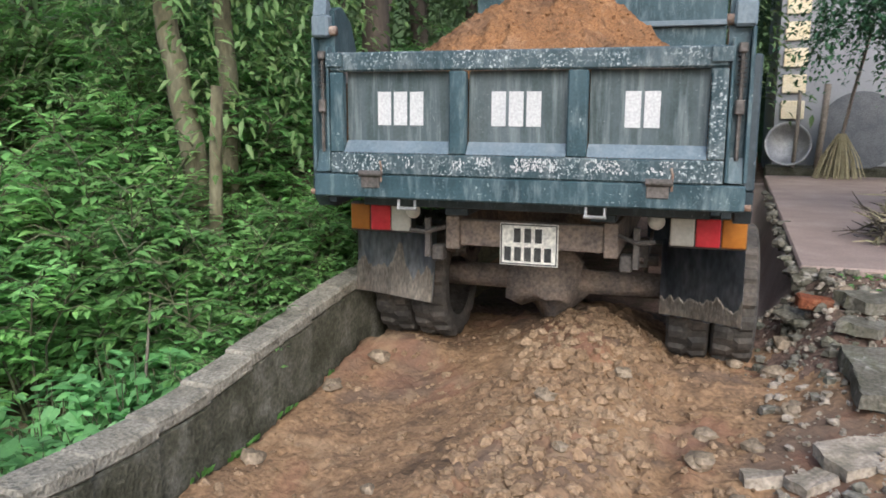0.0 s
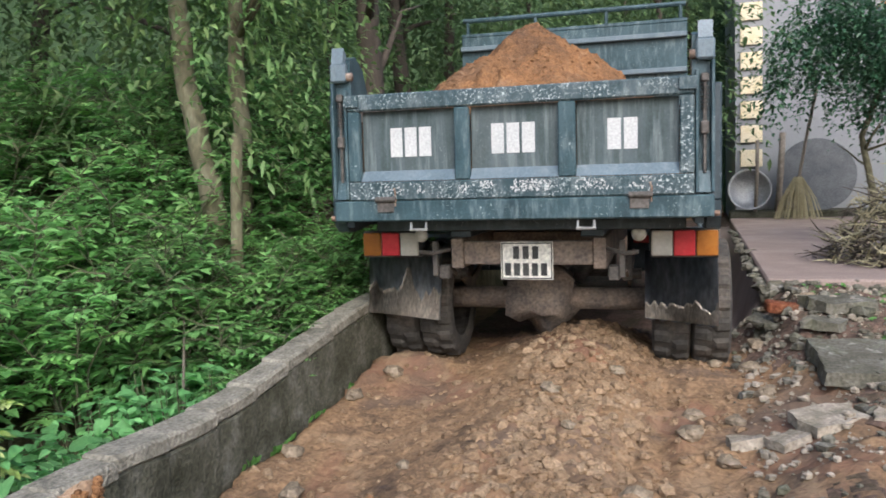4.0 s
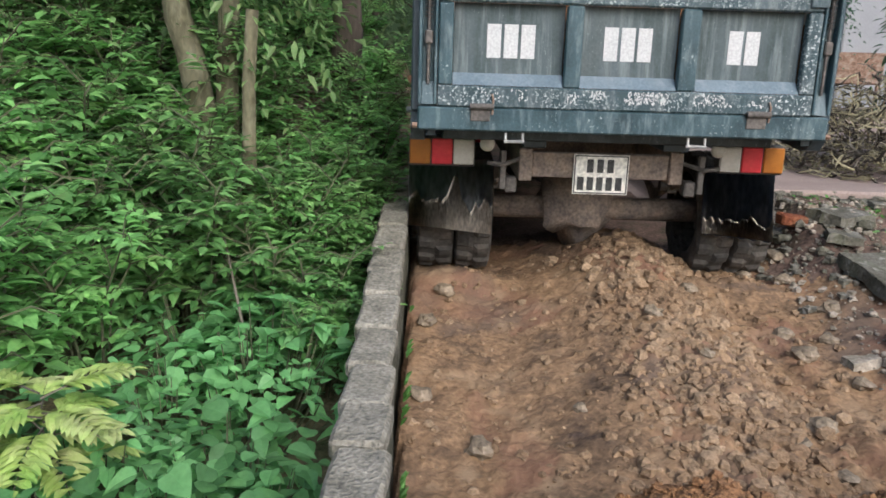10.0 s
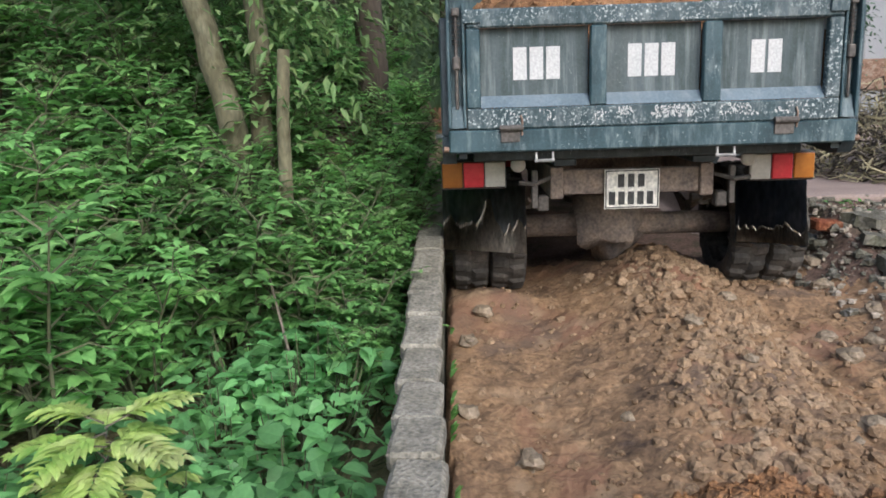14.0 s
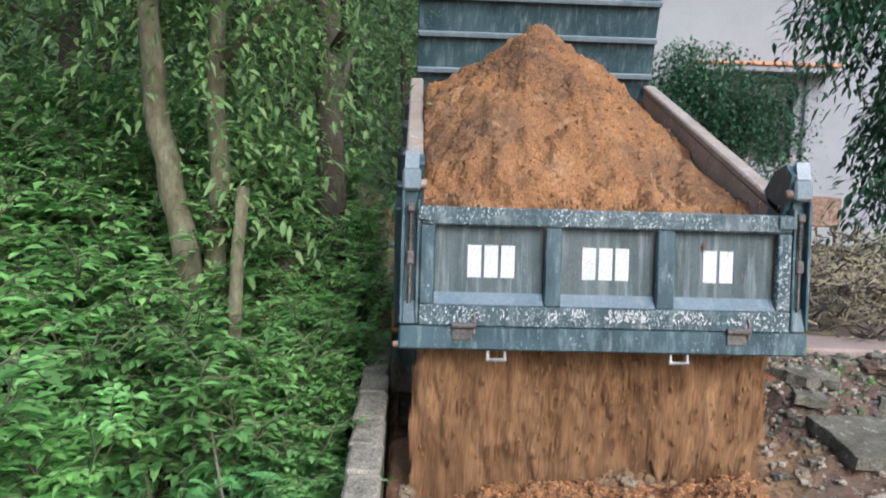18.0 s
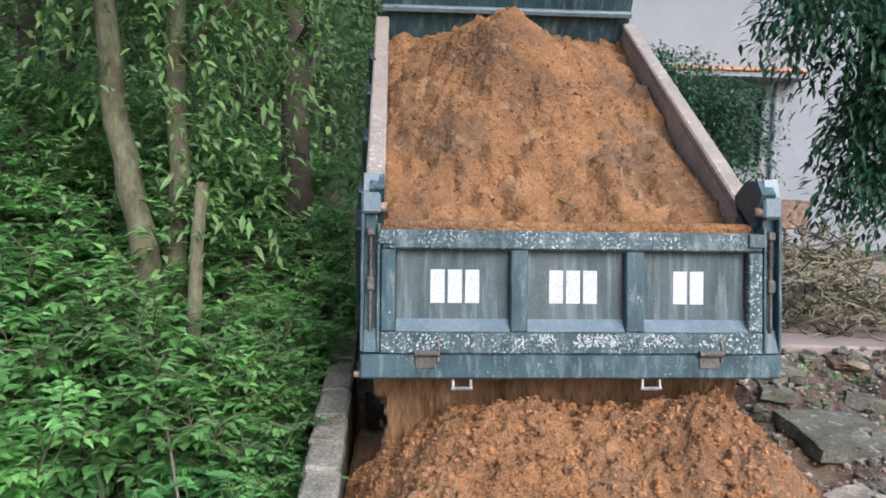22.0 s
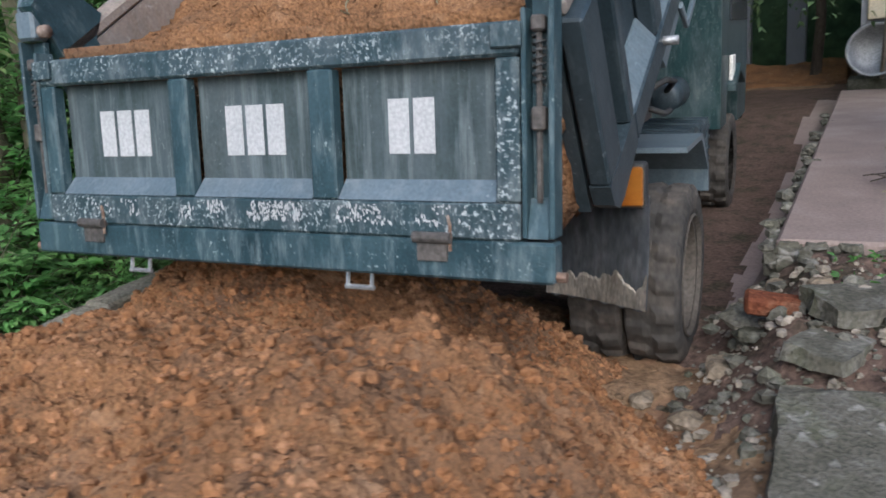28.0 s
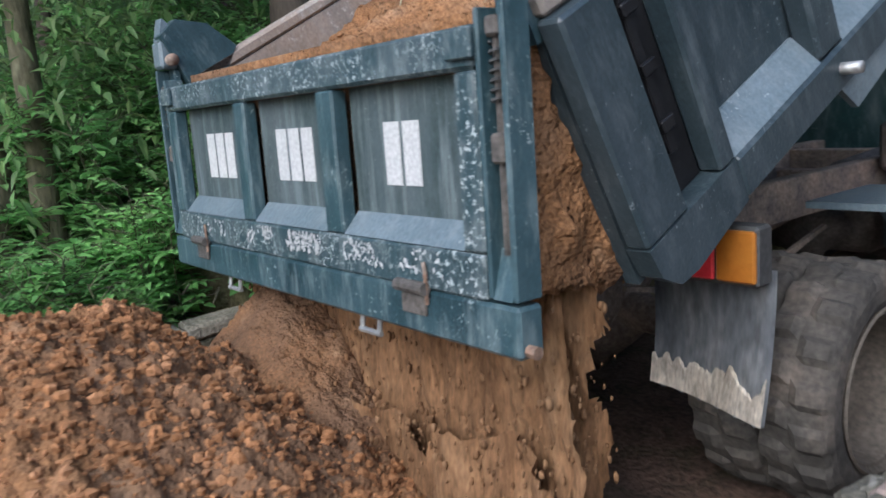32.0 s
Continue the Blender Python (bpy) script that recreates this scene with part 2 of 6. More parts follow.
STEEL = shade("dirty_steel", [(0.06, 0.055, 0.05), (0.13, 0.115, 0.1)], scale=12, rough=0.7, bump=0.3, metal=0.3)
UNDER = shade("muddy_undercarriage", [(0.085, 0.076, 0.069), (0.183, 0.146, 0.117), (0.281, 0.212, 0.158)], scale=7, rough=0.95, bump=0.5)
RUBBER = shade("muddy_tyre", [(0.028, 0.026, 0.023), (0.055, 0.049, 0.041), (0.101, 0.083, 0.066)], scale=5, rough=0.9, bump=0.4, fine=50)
RIMM = shade("dusty_wheel_rim", [(0.062, 0.050, 0.038), (0.107, 0.092, 0.073)], scale=6, rough=0.8, bump=0.2)
FLAP = shade("worn_rubber_flap", [(0.216, 0.242, 0.268), (0.371, 0.404, 0.429), (0.622, 0.634, 0.622)], scale=4.5, rough=0.8, bump=0.2, fine=30, stretch=(1.6, 1, 0.45))
FLAP_DARK = shade("dark_rubber_flap", [(0.090, 0.099, 0.111), (0.165, 0.173, 0.180), (0.315, 0.315, 0.304)], scale=4.5, rough=0.75, bump=0.2, fine=30, stretch=(1.6, 1, 0.45))
MUD = shade("dried_pale_mud", [(0.351, 0.300, 0.233), (0.525, 0.467, 0.380), (0.671, 0.612, 0.511)], scale=9, rough=0.95, bump=0.4, fine=60, stretch=(1.6, 1, 0.5))
WHITE = flaked("white_paint", [(0.403, 0.403, 0.392), (0.458, 0.458, 0.444)], (0.25, 0.28, 0.28), -0.02, scale=60, rough=0.6, dusty=0.15)
PLATE = shade("dusty_plate", [(0.66, 0.64, 0.56), (0.76, 0.74, 0.66)], scale=7, rough=0.55, bump=0.05)
BLACK = shade("black_paint", [(0.03, 0.03, 0.03), (0.06, 0.06, 0.055)], scale=9, rough=0.6, bump=0.0)
DEEP_BLACK = shade("black_slot_shade", [(0.006, 0.006, 0.007), (0.014, 0.014, 0.015)], scale=9, rough=0.5, bump=0.0)
AMBER = shade("amber_lens", [(0.253, 0.082, 0.009), (0.286, 0.111, 0.016)], scale=8, rough=0.3, bump=0.0, grain=0.1)
REDL = shade("red_lens", [(0.45, 0.02, 0.03), (0.55, 0.045, 0.05)], scale=8, rough=0.3, bump=0.0, grain=0.1)
CLEARL = shade("clear_lens", [(0.42, 0.40, 0.34), (0.52, 0.5, 0.44)], scale=8, rough=0.35, bump=0.0, grain=0.1)
CABP = flaked("dark_green_cab_paint", [(0.010, 0.028, 0.030), (0.02, 0.05, 0.05)], (0.2, 0.22, 0.2), 0.0, rough=0.35)
PLASTER = shade("white_plaster", [(0.219, 0.225, 0.235), (0.255, 0.260, 0.265)], scale=1.2, rough=0.85, bump=0.1, fine=30, grain=0.06)
TRIM = shade("cream_trim", [(0.60, 0.5, 0.3), (0.66, 0.6, 0.45)], scale=4, rough=0.8, bump=0.1)
TILE = shade("terracotta_tile", [(0.42, 0.17, 0.08), (0.55, 0.27, 0.13)], scale=8, rough=0.8, bump=0.2)
DARKW = shade("dark_window", [(0.02, 0.024, 0.028), (0.035, 0.04, 0.045)], scale=3, rough=0.2, bump=0.0)
BARK = shade("mottled_bark", [(0.057, 0.050, 0.029), (0.114, 0.104, 0.061), (0.171, 0.160, 0.105)], scale=9, rough=0.95, bump=0.7, fine=40, stretch=(1, 1, 0.4), vary=0.2)
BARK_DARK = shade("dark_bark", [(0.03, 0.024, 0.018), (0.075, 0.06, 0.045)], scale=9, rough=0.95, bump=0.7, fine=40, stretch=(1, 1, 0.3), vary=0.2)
TWIG = shade("dry_twig", [(0.078, 0.066, 0.048), (0.156, 0.138, 0.106)], scale=6, rough=0.9, bump=0.0, vary=0.4)
STEM = shade("green_brown_stem", [(0.05, 0.06, 0.03), (0.10, 0.10, 0.055)], scale=6, rough=0.9, bump=0.0, vary=0.3)
STRAW = shade("straw", [(0.192, 0.165, 0.092), (0.288, 0.264, 0.165)], scale=8, rough=0.9, bump=0.0, vary=0.3)
LEAF_A = leafy("bright_shrub_leaf", [(0.114, 0.273, 0.077), (0.198, 0.394, 0.121), (0.334, 0.521, 0.174)], vary=0.65, through=0.5)
LEAF_B = leafy("broad_leaf", vary=0.55, colours=[(0.142, 0.347, 0.116), (0.266, 0.530, 0.204)], gloss=0.4, through=0.5)
LEAF_Y = leafy("yellow_green_frond", [(0.198, 0.410, 0.065), (0.420, 0.540, 0.150), (0.560, 0.570, 0.290)])
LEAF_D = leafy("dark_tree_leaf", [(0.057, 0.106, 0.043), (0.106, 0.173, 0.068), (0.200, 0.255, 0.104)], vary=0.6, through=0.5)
LEAF_T = leafy("hanging_tree_leaf", [(0.070, 0.152, 0.050), (0.159, 0.257, 0.087), (0.213, 0.263, 0.104)], vary=0.6, through=0.5)
LEAF_Z = leafy("glossy_yard_leaf", [(0.018, 0.056, 0.028), (0.040, 0.098, 0.048), (0.080, 0.150, 0.071)], vary=0.5, gloss=0.35)
MOSSY = shade("mossy_slab", [(0.070, 0.066, 0.045), (0.115, 0.106, 0.081), (0.184, 0.171, 0.142)], scale=5, rough=0.95, bump=0.8, fine=60, spec=0.15, grain=0.4, vary=0.15)
patches(MOSSY, ((5.0, 0.52, 0.66, (0.070, 0.078, 0.034), 0.45), (14.0, 0.60, 0.70, (0.30, 0.28, 0.24), 0.7)))
GRASS = leafy("grass_blade", [(0.05, 0.14, 0.025), (0.10, 0.22, 0.05)])
TRAY = shade("dark_sheet_metal", [(0.07, 0.075, 0.08), (0.13, 0.135, 0.14)], scale=3, rough=0.6, bump=0.05)
SMEAR = shade("soil_smeared_concrete", [(0.156, 0.101, 0.060), (0.260, 0.178, 0.115), (0.338, 0.247, 0.170)], scale=12, rough=0.95, bump=0.7, fine=60, spec=0.1)
GALV = shade("dull_aluminium", [(0.280, 0.280, 0.273), (0.385, 0.385, 0.371)], scale=6, rough=0.45, metal=0.6, bump=0.05)
WOODP = shade("weathered_pole", [(0.16, 0.13, 0.1), (0.28, 0.24, 0.19)], scale=8, rough=0.9, bump=0.2)
BACK = shade("far_woods_shade", [(0.02, 0.04, 0.018), (0.04, 0.07, 0.03), (0.07, 0.11, 0.045)], scale=1.1, rough=1.0, bump=0.0, fine=6)

# ---- builders ----


def mesh_of(name, bm, mat, smooth=False):
    me = bpy.data.meshes.new(name)
    bm.normal_update()
    bm.to_mesh(me)
    bm.free()
    for m in mat if isinstance(mat, (list, tuple)) else [mat]:
        me.materials.append(m)
    if smooth:
        me.shade_smooth()
    return me


def raw_mesh(name, verts, faces, mat, smooth=False):
    me = bpy.data.meshes.new(name)
    me.from_pydata(verts, [], faces)
    me.materials.append(mat)
    if smooth:
        me.shade_smooth()
    return me


def part(name, bm, mat, parent, label="", smooth=False):
    ob = new(name, bm if isinstance(bm, bpy.types.Mesh) else mesh_of(name, bm, mat, smooth))
    ob.parent = parent
    return tagged(ob, label)


def thing(name, m, label, category, group="", kind=""):
    ob = new(name)
    ob.empty_display_size = 0.1
    ob.matrix_basis = m
    return tagged(ob, label, category, group, kind)


def solid(name, bm, mat, m, label, category, group="", kind="", smooth=False):
    ob = new(name, bm if isinstance(bm, bpy.types.Mesh) else mesh_of(name, bm, mat, smooth))
    ob.matrix_basis = m
    return tagged(ob, label, category, group, kind)


def box(bm, x0, x1, y0, y1, z0, z1, b=0.006, m=None):
    """A box with chamfered edges."""
    c = Vector(((x0 + x1) / 2, (y0 + y1) / 2, (z0 + z1) / 2))
    h = Vector((abs(x1 - x0) / 2, abs(y1 - y0) / 2, abs(z1 - z0) / 2))
    b = min(b, 0.45 * min(h))
    v = {}
    for sx in (-1, 1):
        for sy in (-1, 1):
            for sz in (-1, 1):
                s = (sx, sy, sz)
                for a in range(3):
                    p = Vector([s[k] * (h[k] if k == a else h[k] - b) for k in range(3)]) + c
                    v[s, a] = bm.verts.new(m @ p if m else p)

    def face(*ks):
        bm.faces.new([v[k] for k in ks])

    for a in range(3):
        u, w = (a + 1) % 3, (a + 2) % 3
        for sg in (-1, 1):
            ring = []
            for su, sw in ((-1, -1), (1, -1), (1, 1), (-1, 1)):
                s = [0, 0, 0]
                s[a], s[u], s[w] = sg, su, sw
                ring.append((tuple(s), a))
            face(*(ring if sg > 0 else ring[::-1]))
        for su in (-1, 1):
            for sw in (-1, 1):
                lo, hi = [0, 0, 0], [0, 0, 0]
                lo[a], lo[u], lo[w] = -1, su, sw
                hi[a], hi[u], hi[w] = 1, su, sw
                lo, hi = tuple(lo), tuple(hi)
                q = [(lo, u), (hi, u), (hi, w), (lo, w)]
                face(*(q if su * sw < 0 else q[::-1]))
    for sx in (-1, 1):
        for sy in (-1, 1):
            for sz in (-1, 1):
                s = (sx, sy, sz)
                q = [(s, 0), (s, 1), (s, 2)]
                face(*(q if sx * sy * sz > 0 else q[::-1]))
    return bm


def tube(bm, points, radii, seg=8, cap=True):
    """A tube along points."""
    rings = []
    pts = [Vector(p) for p in points]
    for k, p in enumerate(pts):
        d = (pts[min(k + 1, len(pts) - 1)] - pts[max(k - 1, 0)]).normalized()
        a = d.orthogonal().normalized() if abs(d.z) < 0.9 else d.cross(Vector((0, 1, 0))).normalized()
        c = d.cross(a)
        r = radii[k] if isinstance(radii, (list, tuple)) else radii
        rings.append([bm.verts.new(p + r * (math.cos(i * math.tau / seg) * a + math.sin(i * math.tau / seg) * c)) for i in range(seg)])
    for r0, r1 in zip(rings, rings[1:]):
        best = min(range(seg), key=lambda s: sum((r0[i].co - r1[(i + s) % seg].co).length for i in range(0, seg, 2)))
        for i in range(seg):
            bm.faces.new((r0[i], r0[(i + 1) % seg], r1[(i + 1 + best) % seg], r1[(i + best) % seg]))
    if cap and seg > 2:
        bm.faces.new(rings[0][::-1])
        bm.faces.new(rings[-1])
    return bm


def lathe(bm, profile, seg=32, axis="x"):
    """Profile of (along, radius) turned round the axis."""
    rings = []
    for u, r in profile:
        ring = []
        for i in range(seg):
            c, s = r * math.cos(i * math.tau / seg), r * math.sin(i * math.tau / seg)
            ring.append(bm.verts.new((u, c, s) if axis == "x" else (c, s, u)))
        rings.append(ring)
    for a, b in zip(rings, rings[1:]):
        for i in range(seg):
            bm.faces.new((a[i], a[(i + 1) % seg], b[(i + 1) % seg], b[i]))
    return bm


def prism(bm, outline, x0, x1, axis="x"):
    """An outline of (y, z) pulled along x (or of (x, z) along y)."""
    put = (lambda u, w, a: (a, u, w)) if axis == "x" else (lambda u, w, a: (u, a, w))
    lo = [bm.verts.new(put(u, w, x0)) for u, w in outline]
    hi = [bm.verts.new(put(u, w, x1)) for u, w in outline]
    n = len(lo)
    bm.faces.new(lo)
    bm.faces.new(hi[::-1])
    for i in range(n):
        bm.faces.new((lo[i], hi[i], hi[(i + 1) % n], lo[(i + 1) % n]))
    bmesh.ops.recalc_face_normals(bm, faces=bm.faces)
    return bm


def fbm(x, y, z=0.0, n=4):
    return noise.fractal(Vector((x, y, z)), 0.9, 2.1, n)


def lump(bm, centre, r, squash=0.75, seed=0.0, seg=6):
    """A rough clod or stone."""
    rings = []
    c = Vector(centre)
    nr = seg // 2 + 1
    turn = random.random() * 6
    for k in range(nr + 1):
        th = math.pi * k / nr
        ring = []
        for i in range(1 if k in (0, nr) else seg):
            ph = i * math.tau / seg + turn
            d = Vector((math.sin(th) * math.cos(ph), math.sin(th) * math.sin(ph), math.cos(th) * squash))
            f = 1 + 0.5 * noise.noise(d * 1.4 + Vector((seed, seed * 1.7, 3))) + 0.4 * noise.noise(d * 3.1 + Vector((seed * 2.3, seed, 8)))
            ring.append(bm.verts.new(c + d * (r * f)))
        rings.append(ring)
    for a, b in zip(rings, rings[1:]):
        if len(a) == 1:
            for i in range(seg):
                bm.faces.new((a[0], b[i], b[(i + 1) % seg]))
        elif len(b) == 1:
            for i in range(seg):
                bm.faces.new((a[(i + 1) % seg], a[i], b[0]))
        else:
            for i in range(seg):
                bm.faces.new((a[i], b[i], b[(i + 1) % seg], a[(i + 1) % seg]))
    return bm


def smooth01(a, b, x):
    k = min(1.0, max(0.0, (x - a) / (b - a)))
    return k * k * (3 - 2 * k)


# ---- ground ----
# The wall's inner face runs along x = wall_x(y); the paving starts at PAVE_X, PAVE_Y.
PAVE_X, PAVE_Y, PAVE_Z = 1.26, 1.80, 0.45


def pave_x(y):
    return PAVE_X


def wall_x(y):
    return -1.055 - 0.05 * y + 0.03 * max(0.0, -1.0 - y)


def ground_z(x, y):
    track = -0.03 + 0.09 * smooth01(-1.4, 1.0, y) + 0.035 * fbm(x * 1.1, y * 1.1) + 0.018 * fbm(x * 5, y * 5, 3)
    track += 0.09 * math.exp(-((x - 0.1) / 0.42) ** 2) * smooth01(-2.6, -0.6, y) * (1 - smooth01(1.2, 2.2, y)) + 0.10 * math.exp(-((x - 0.12) / 0.36) ** 2 - ((y - 0.75) / 0.6) ** 2)
    track += 0.10 * math.exp(-((x + 0.76) / 0.30) ** 2 - ((y - 0.56) / 0.16) ** 2) + 0.06 * math.exp(-((x - 0.80) / 0.24) ** 2 - ((y - 0.58) / 0.14) ** 2)
    track -= 0.03 * math.exp(-((x + 0.62) / 0.2) ** 2) + 0.03 * math.exp(-((x - 0.62) / 0.12) ** 2)
    track += 0.016 * math.sin((x + 0.02 * math.sin(3 * y)) * 44) * math.exp(-((x - 0.62) / 0.16) ** 2) * smooth01(-2.0, -1.5, y) * (1 - smooth01(-0.2, 0.3, y))
    track += (0.02 + 0.035 * math.exp(-((x - 0.22) / 0.3) ** 2)) * abs(fbm(x * 11, y * 11, 7)) + 0.012 * fbm(x * 22, y * 22, 9)
    bank = 0.13 + 0.27 * smooth01(0.0, 1.85, y) + 0.07 * fbm(x * 1.7, y * 1.7, 5) + 0.03 * fbm(x * 8, y * 8, 1)
    bank = bank * smooth01(-2.4, 0.0, y) + 0.06 * (1 - smooth01(-2.4, 0.0, y))
    z = track + (bank - track) * smooth01(0.95 + 0.1 * fbm(0, y * 2), 1.45, x)
    road = -0.06 + 0.36 * smooth01(5, 9, y) + 0.02 * fbm(x * 3, y * 3)
    road += (0.40 - road) * smooth01(pave_x(y) - 0.20, pave_x(y), x) * (1 - smooth01(7.5, 9, y))
    z = z + (road - z) * smooth01(1.7, 2.4, y) if x < pave_x(y) + 0.1 else z
    if x > pave_x(y) + 0.04 and y > PAVE_Y - 0.1:
        z = min(z, PAVE_Z - 0.08 - 0.2 * smooth01(0, 0.3, y - PAVE_Y))
    if x < wall_x(y) + 0.02:
        wood = -0.22 + 0.5 * smooth01(-0.5, 4.0, y) + 0.12 * fbm(x * 0.7, y * 0.7, 2) + 0.25 * smooth01(-2, -6, x)
        wood += 0.85 * smooth01(0.4, 1.8, y) * smooth01(wall_x(y) - 0.2, wall_x(y) - 0.6, x)
        z = wood if x < wall_x(y) - 0.16 else min(z, wood)
    return z


def spread(a, b, step, far_a, far_b):
    inner = list(np.arange(a, b, step))
    lo, hi, s = [], [], step
    u = a
    while u > far_a:
        s *= 1.25
        u -= s
        lo.append(u)
    u, s = inner[-1], step
    while u < far_b:
        s *= 1.25
        u += s
        hi.append(u)
    return lo[::-1] + inner + hi


gx, gy = spread(-1.5, 2.6, 0.022, -90, 90), spread(-2.4, 2.2, 0.022, -40, 150)
gv = [(x, y, ground_z(x, y)) for y in gy for x in gx]
nx = len(gx)
gf = [(j * nx + i, j * nx + i + 1, (j + 1) * nx + i + 1, (j + 1) * nx + i) for j in range(len(gy) - 1) for i in range(nx - 1)]
gme = raw_mesh("ground", gv, gf, DIRT, True)
gme.materials.append(RUBBLE)
gme.materials.append(LITTER)
gme.materials.append(PAVE)
for poly in gme.polygons:
    c = poly.center
    edge = 1.55 - 0.40 * smooth01(0.3, 1.0, c.y) + 0.35 * fbm(c.x * 2, c.y * 2, 11) + 0.16 * fbm(c.x * 17, c.y * 17, 12)
    if c.x < wall_x(c.y) - 0.05:
        poly.material_index = 2
    elif 0.97 + 0.1 * fbm(c.x * 3, c.y * 3, 4) < c.x < 1.5 and 1.85 < c.y < 9.3:
        poly.material_index = 3
    elif c.x > edge or c.x > 0.85 + 0.2 * fbm(c.x * 3, c.y * 3) and 1.3 < c.y < 5 or c.x > -1 and 1.5 + 0.3 * fbm(c.x * 2, 5) < c.y < 12 + fbm(c.x, c.y):
        # stony bank, and the lane darkened to stand in for the truck's shadow
        poly.material_index = 1
tagged(new("ground", gme), "uneven bare brown earth with ruts and small stones", "ground", kind="structure")

# ---- low wall beside the track: blocks with a cap, laid end to end ----
low_wall = thing("wall_low", pose(0, 0, 0), "low weathered grey concrete block wall, mossy and toned darker for shade below", "wall", kind="structure")


def wall_top(y):
    return 0.30 + 0.11 * min(1.2, max(0.0, y + 1.0)) + 0.06 * max(0.0, y - 0.2) + 0.02 * smooth01(-1.4, -1.8, y)


rng = random.Random(5)
yb = -4.6
while yb < 1.5:
    ln = rng.uniform(0.27, 0.34)
    bm = bmesh.new()
    xr = wall_x(yb + ln / 2)
    lift = rng.uniform(-0.005, 0.005)
    mid = wall_top(yb + ln / 2)
    top = mid + lift
    box(bm, xr - 0.152, xr, yb + 0.004, yb + ln - 0.004, top - 0.065, top, 0.012)
    bmesh.ops.subdivide_edges(bm, edges=bm.edges, cuts=2, use_grid_fill=True)
    for v in bm.verts:
        v.co += Vector([0.006 * noise.noise(v.co * 14 + Vector((k * 9.1, 0, 0))) for k in range(3)])
        v.co.z += wall_top(v.co.y) - mid
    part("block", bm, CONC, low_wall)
    bm = bmesh.new()
    box(bm, xr - 0.145, xr - 0.008, yb + 0.002, yb + ln - 0.002, -0.5, top - 0.067, 0.01)
    bmesh.ops.subdivide_edges(bm, edges=bm.edges, cuts=3, use_grid_fill=True)
    for v in bm.verts:
        v.co += Vector([0.010 * noise.noise(v.co * 9 + Vector((k * 9.1, 0, 0))) for k in range(3)])
        v.co.z += wall_top(v.co.y) - mid
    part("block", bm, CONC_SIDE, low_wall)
    yb += ln

# broken concrete post stub, smeared with soil, beside the wall
stub = thing("concrete_stub", pose(-0.585, -2.36, 0.13, 4, 3, 10) @ Matrix.Diagonal((0.86, 0.86, 0.88, 1)), "broken concrete post stub smeared with orange soil beside the wall", "post")
bm = bmesh.new()
tube(bm, [(0, 0, -0.1), (0.01, 0, 0.12), (0.0, 0, 0.28), (0, 0, 0.36), (-0.01, 0, 0.42), (-0.02, 0, 0.46)], [0.068, 0.062, 0.06, 0.056, 0.044, 0.02], 14)
for v in bm.verts:
    v.co += 0.016 * noise.noise_vector(v.co * 11)
for v in bm.verts:
    v.co.z = min(v.co.z, 0.40 + 0.6 * v.co.x + 0.03 * noise.noise(v.co * 40))
part("shaft", bm, SMEAR, stub)
bm = bmesh.new()
for k in range(340):
    a = -1.5 + 2.6 * ((k * 29) % 340) / 340
    lump(bm, (0.058 * math.cos(a), 0.058 * math.sin(a), 0.10 + 0.30 * (k / 340) + 0.02 * math.sin(a * 5)), 0.007 + 0.011 * ((k * 7) % 5) / 5, seed=k)
part("soil_smear", bm, SOIL, stub)

twigs = random.Random(8)
bm = bmesh.new()
for k in range(5):
    x, y = -0.70 + 0.05 * k, -2.36 - 0.02 * k
    tube(bm, [(x - 0.16, y + twigs.uniform(-0.05, 0.05), 0.30), (x - 0.03, y, 0.29 + 0.01 * k), (x + 0.05, y + twigs.uniform(-0.06, 0.06), 0.27)], [0.0015, 0.003, 0.002], 5)
solid("twigs", bm, TWIG, pose(0, 0, 0), "dry twigs lying at the foot of the stub", "twigs", kind="stuff")

# ---- paving at the house side ----
bm = bmesh.new()
corners = [(PAVE_X, PAVE_Y), (16, PAVE_Y), (16, 9.2), (pave_x(9.2), 9.2)]
low, high = [[bm.verts.new((x, y, z)) for x, y in corners] for z in (PAVE_Z - 0.13, PAVE_Z)]
bm.faces.new(low[::-1])
bm.faces.new(high)
for k in range(4):
    bm.faces.new((low[k], low[(k + 1) % 4], high[(k + 1) % 4], high[k]))
bmesh.ops.bevel(bm, geom=bm.edges, offset=0.015, segments=1, affect="EDGES")
solid("pavement", bm, PAVE, pose(0, 0, 0), "worn pinkish concrete yard paving with a broken edge", "pavement", kind="structure")
rng = random.Random(8)
edge = bmesh.new()
for k in range(46):
    lump(edge, (PAVE_X - 0.04 + rng.uniform(0, 3.2), PAVE_Y - rng.uniform(0.0, 0.12), PAVE_Z - rng.uniform(0.06, 0.15)), rng.uniform(0.03, 0.08), seed=k * 1.3)
for k in range(90):
    ye = PAVE_Y + 5.0 * rng.random() ** 1.6
    lump(edge, (pave_x(ye) + rng.uniform(-0.06, 0.05), ye, PAVE_Z - rng.uniform(0.02, 0.09)), rng.uniform(0.025, 0.065), 0.55, seed=k * 1.7)
for k in range(60):
    lump(edge, (PAVE_X + 3.0 * rng.random(), PAVE_Y - rng.uniform(-0.03, 0.06), PAVE_Z - rng.uniform(0.01, 0.06)), rng.uniform(0.02, 0.055), 0.5, seed=k * 2.7)
solid("paving_rubble", edge, MOSSY, pose(0, 0, 0), "crumbled concrete along the paving edge", "rubble", kind="stuff")

# ---- the truck ----
TRUCK_YAW = 2.5
BODY_W = 0.955


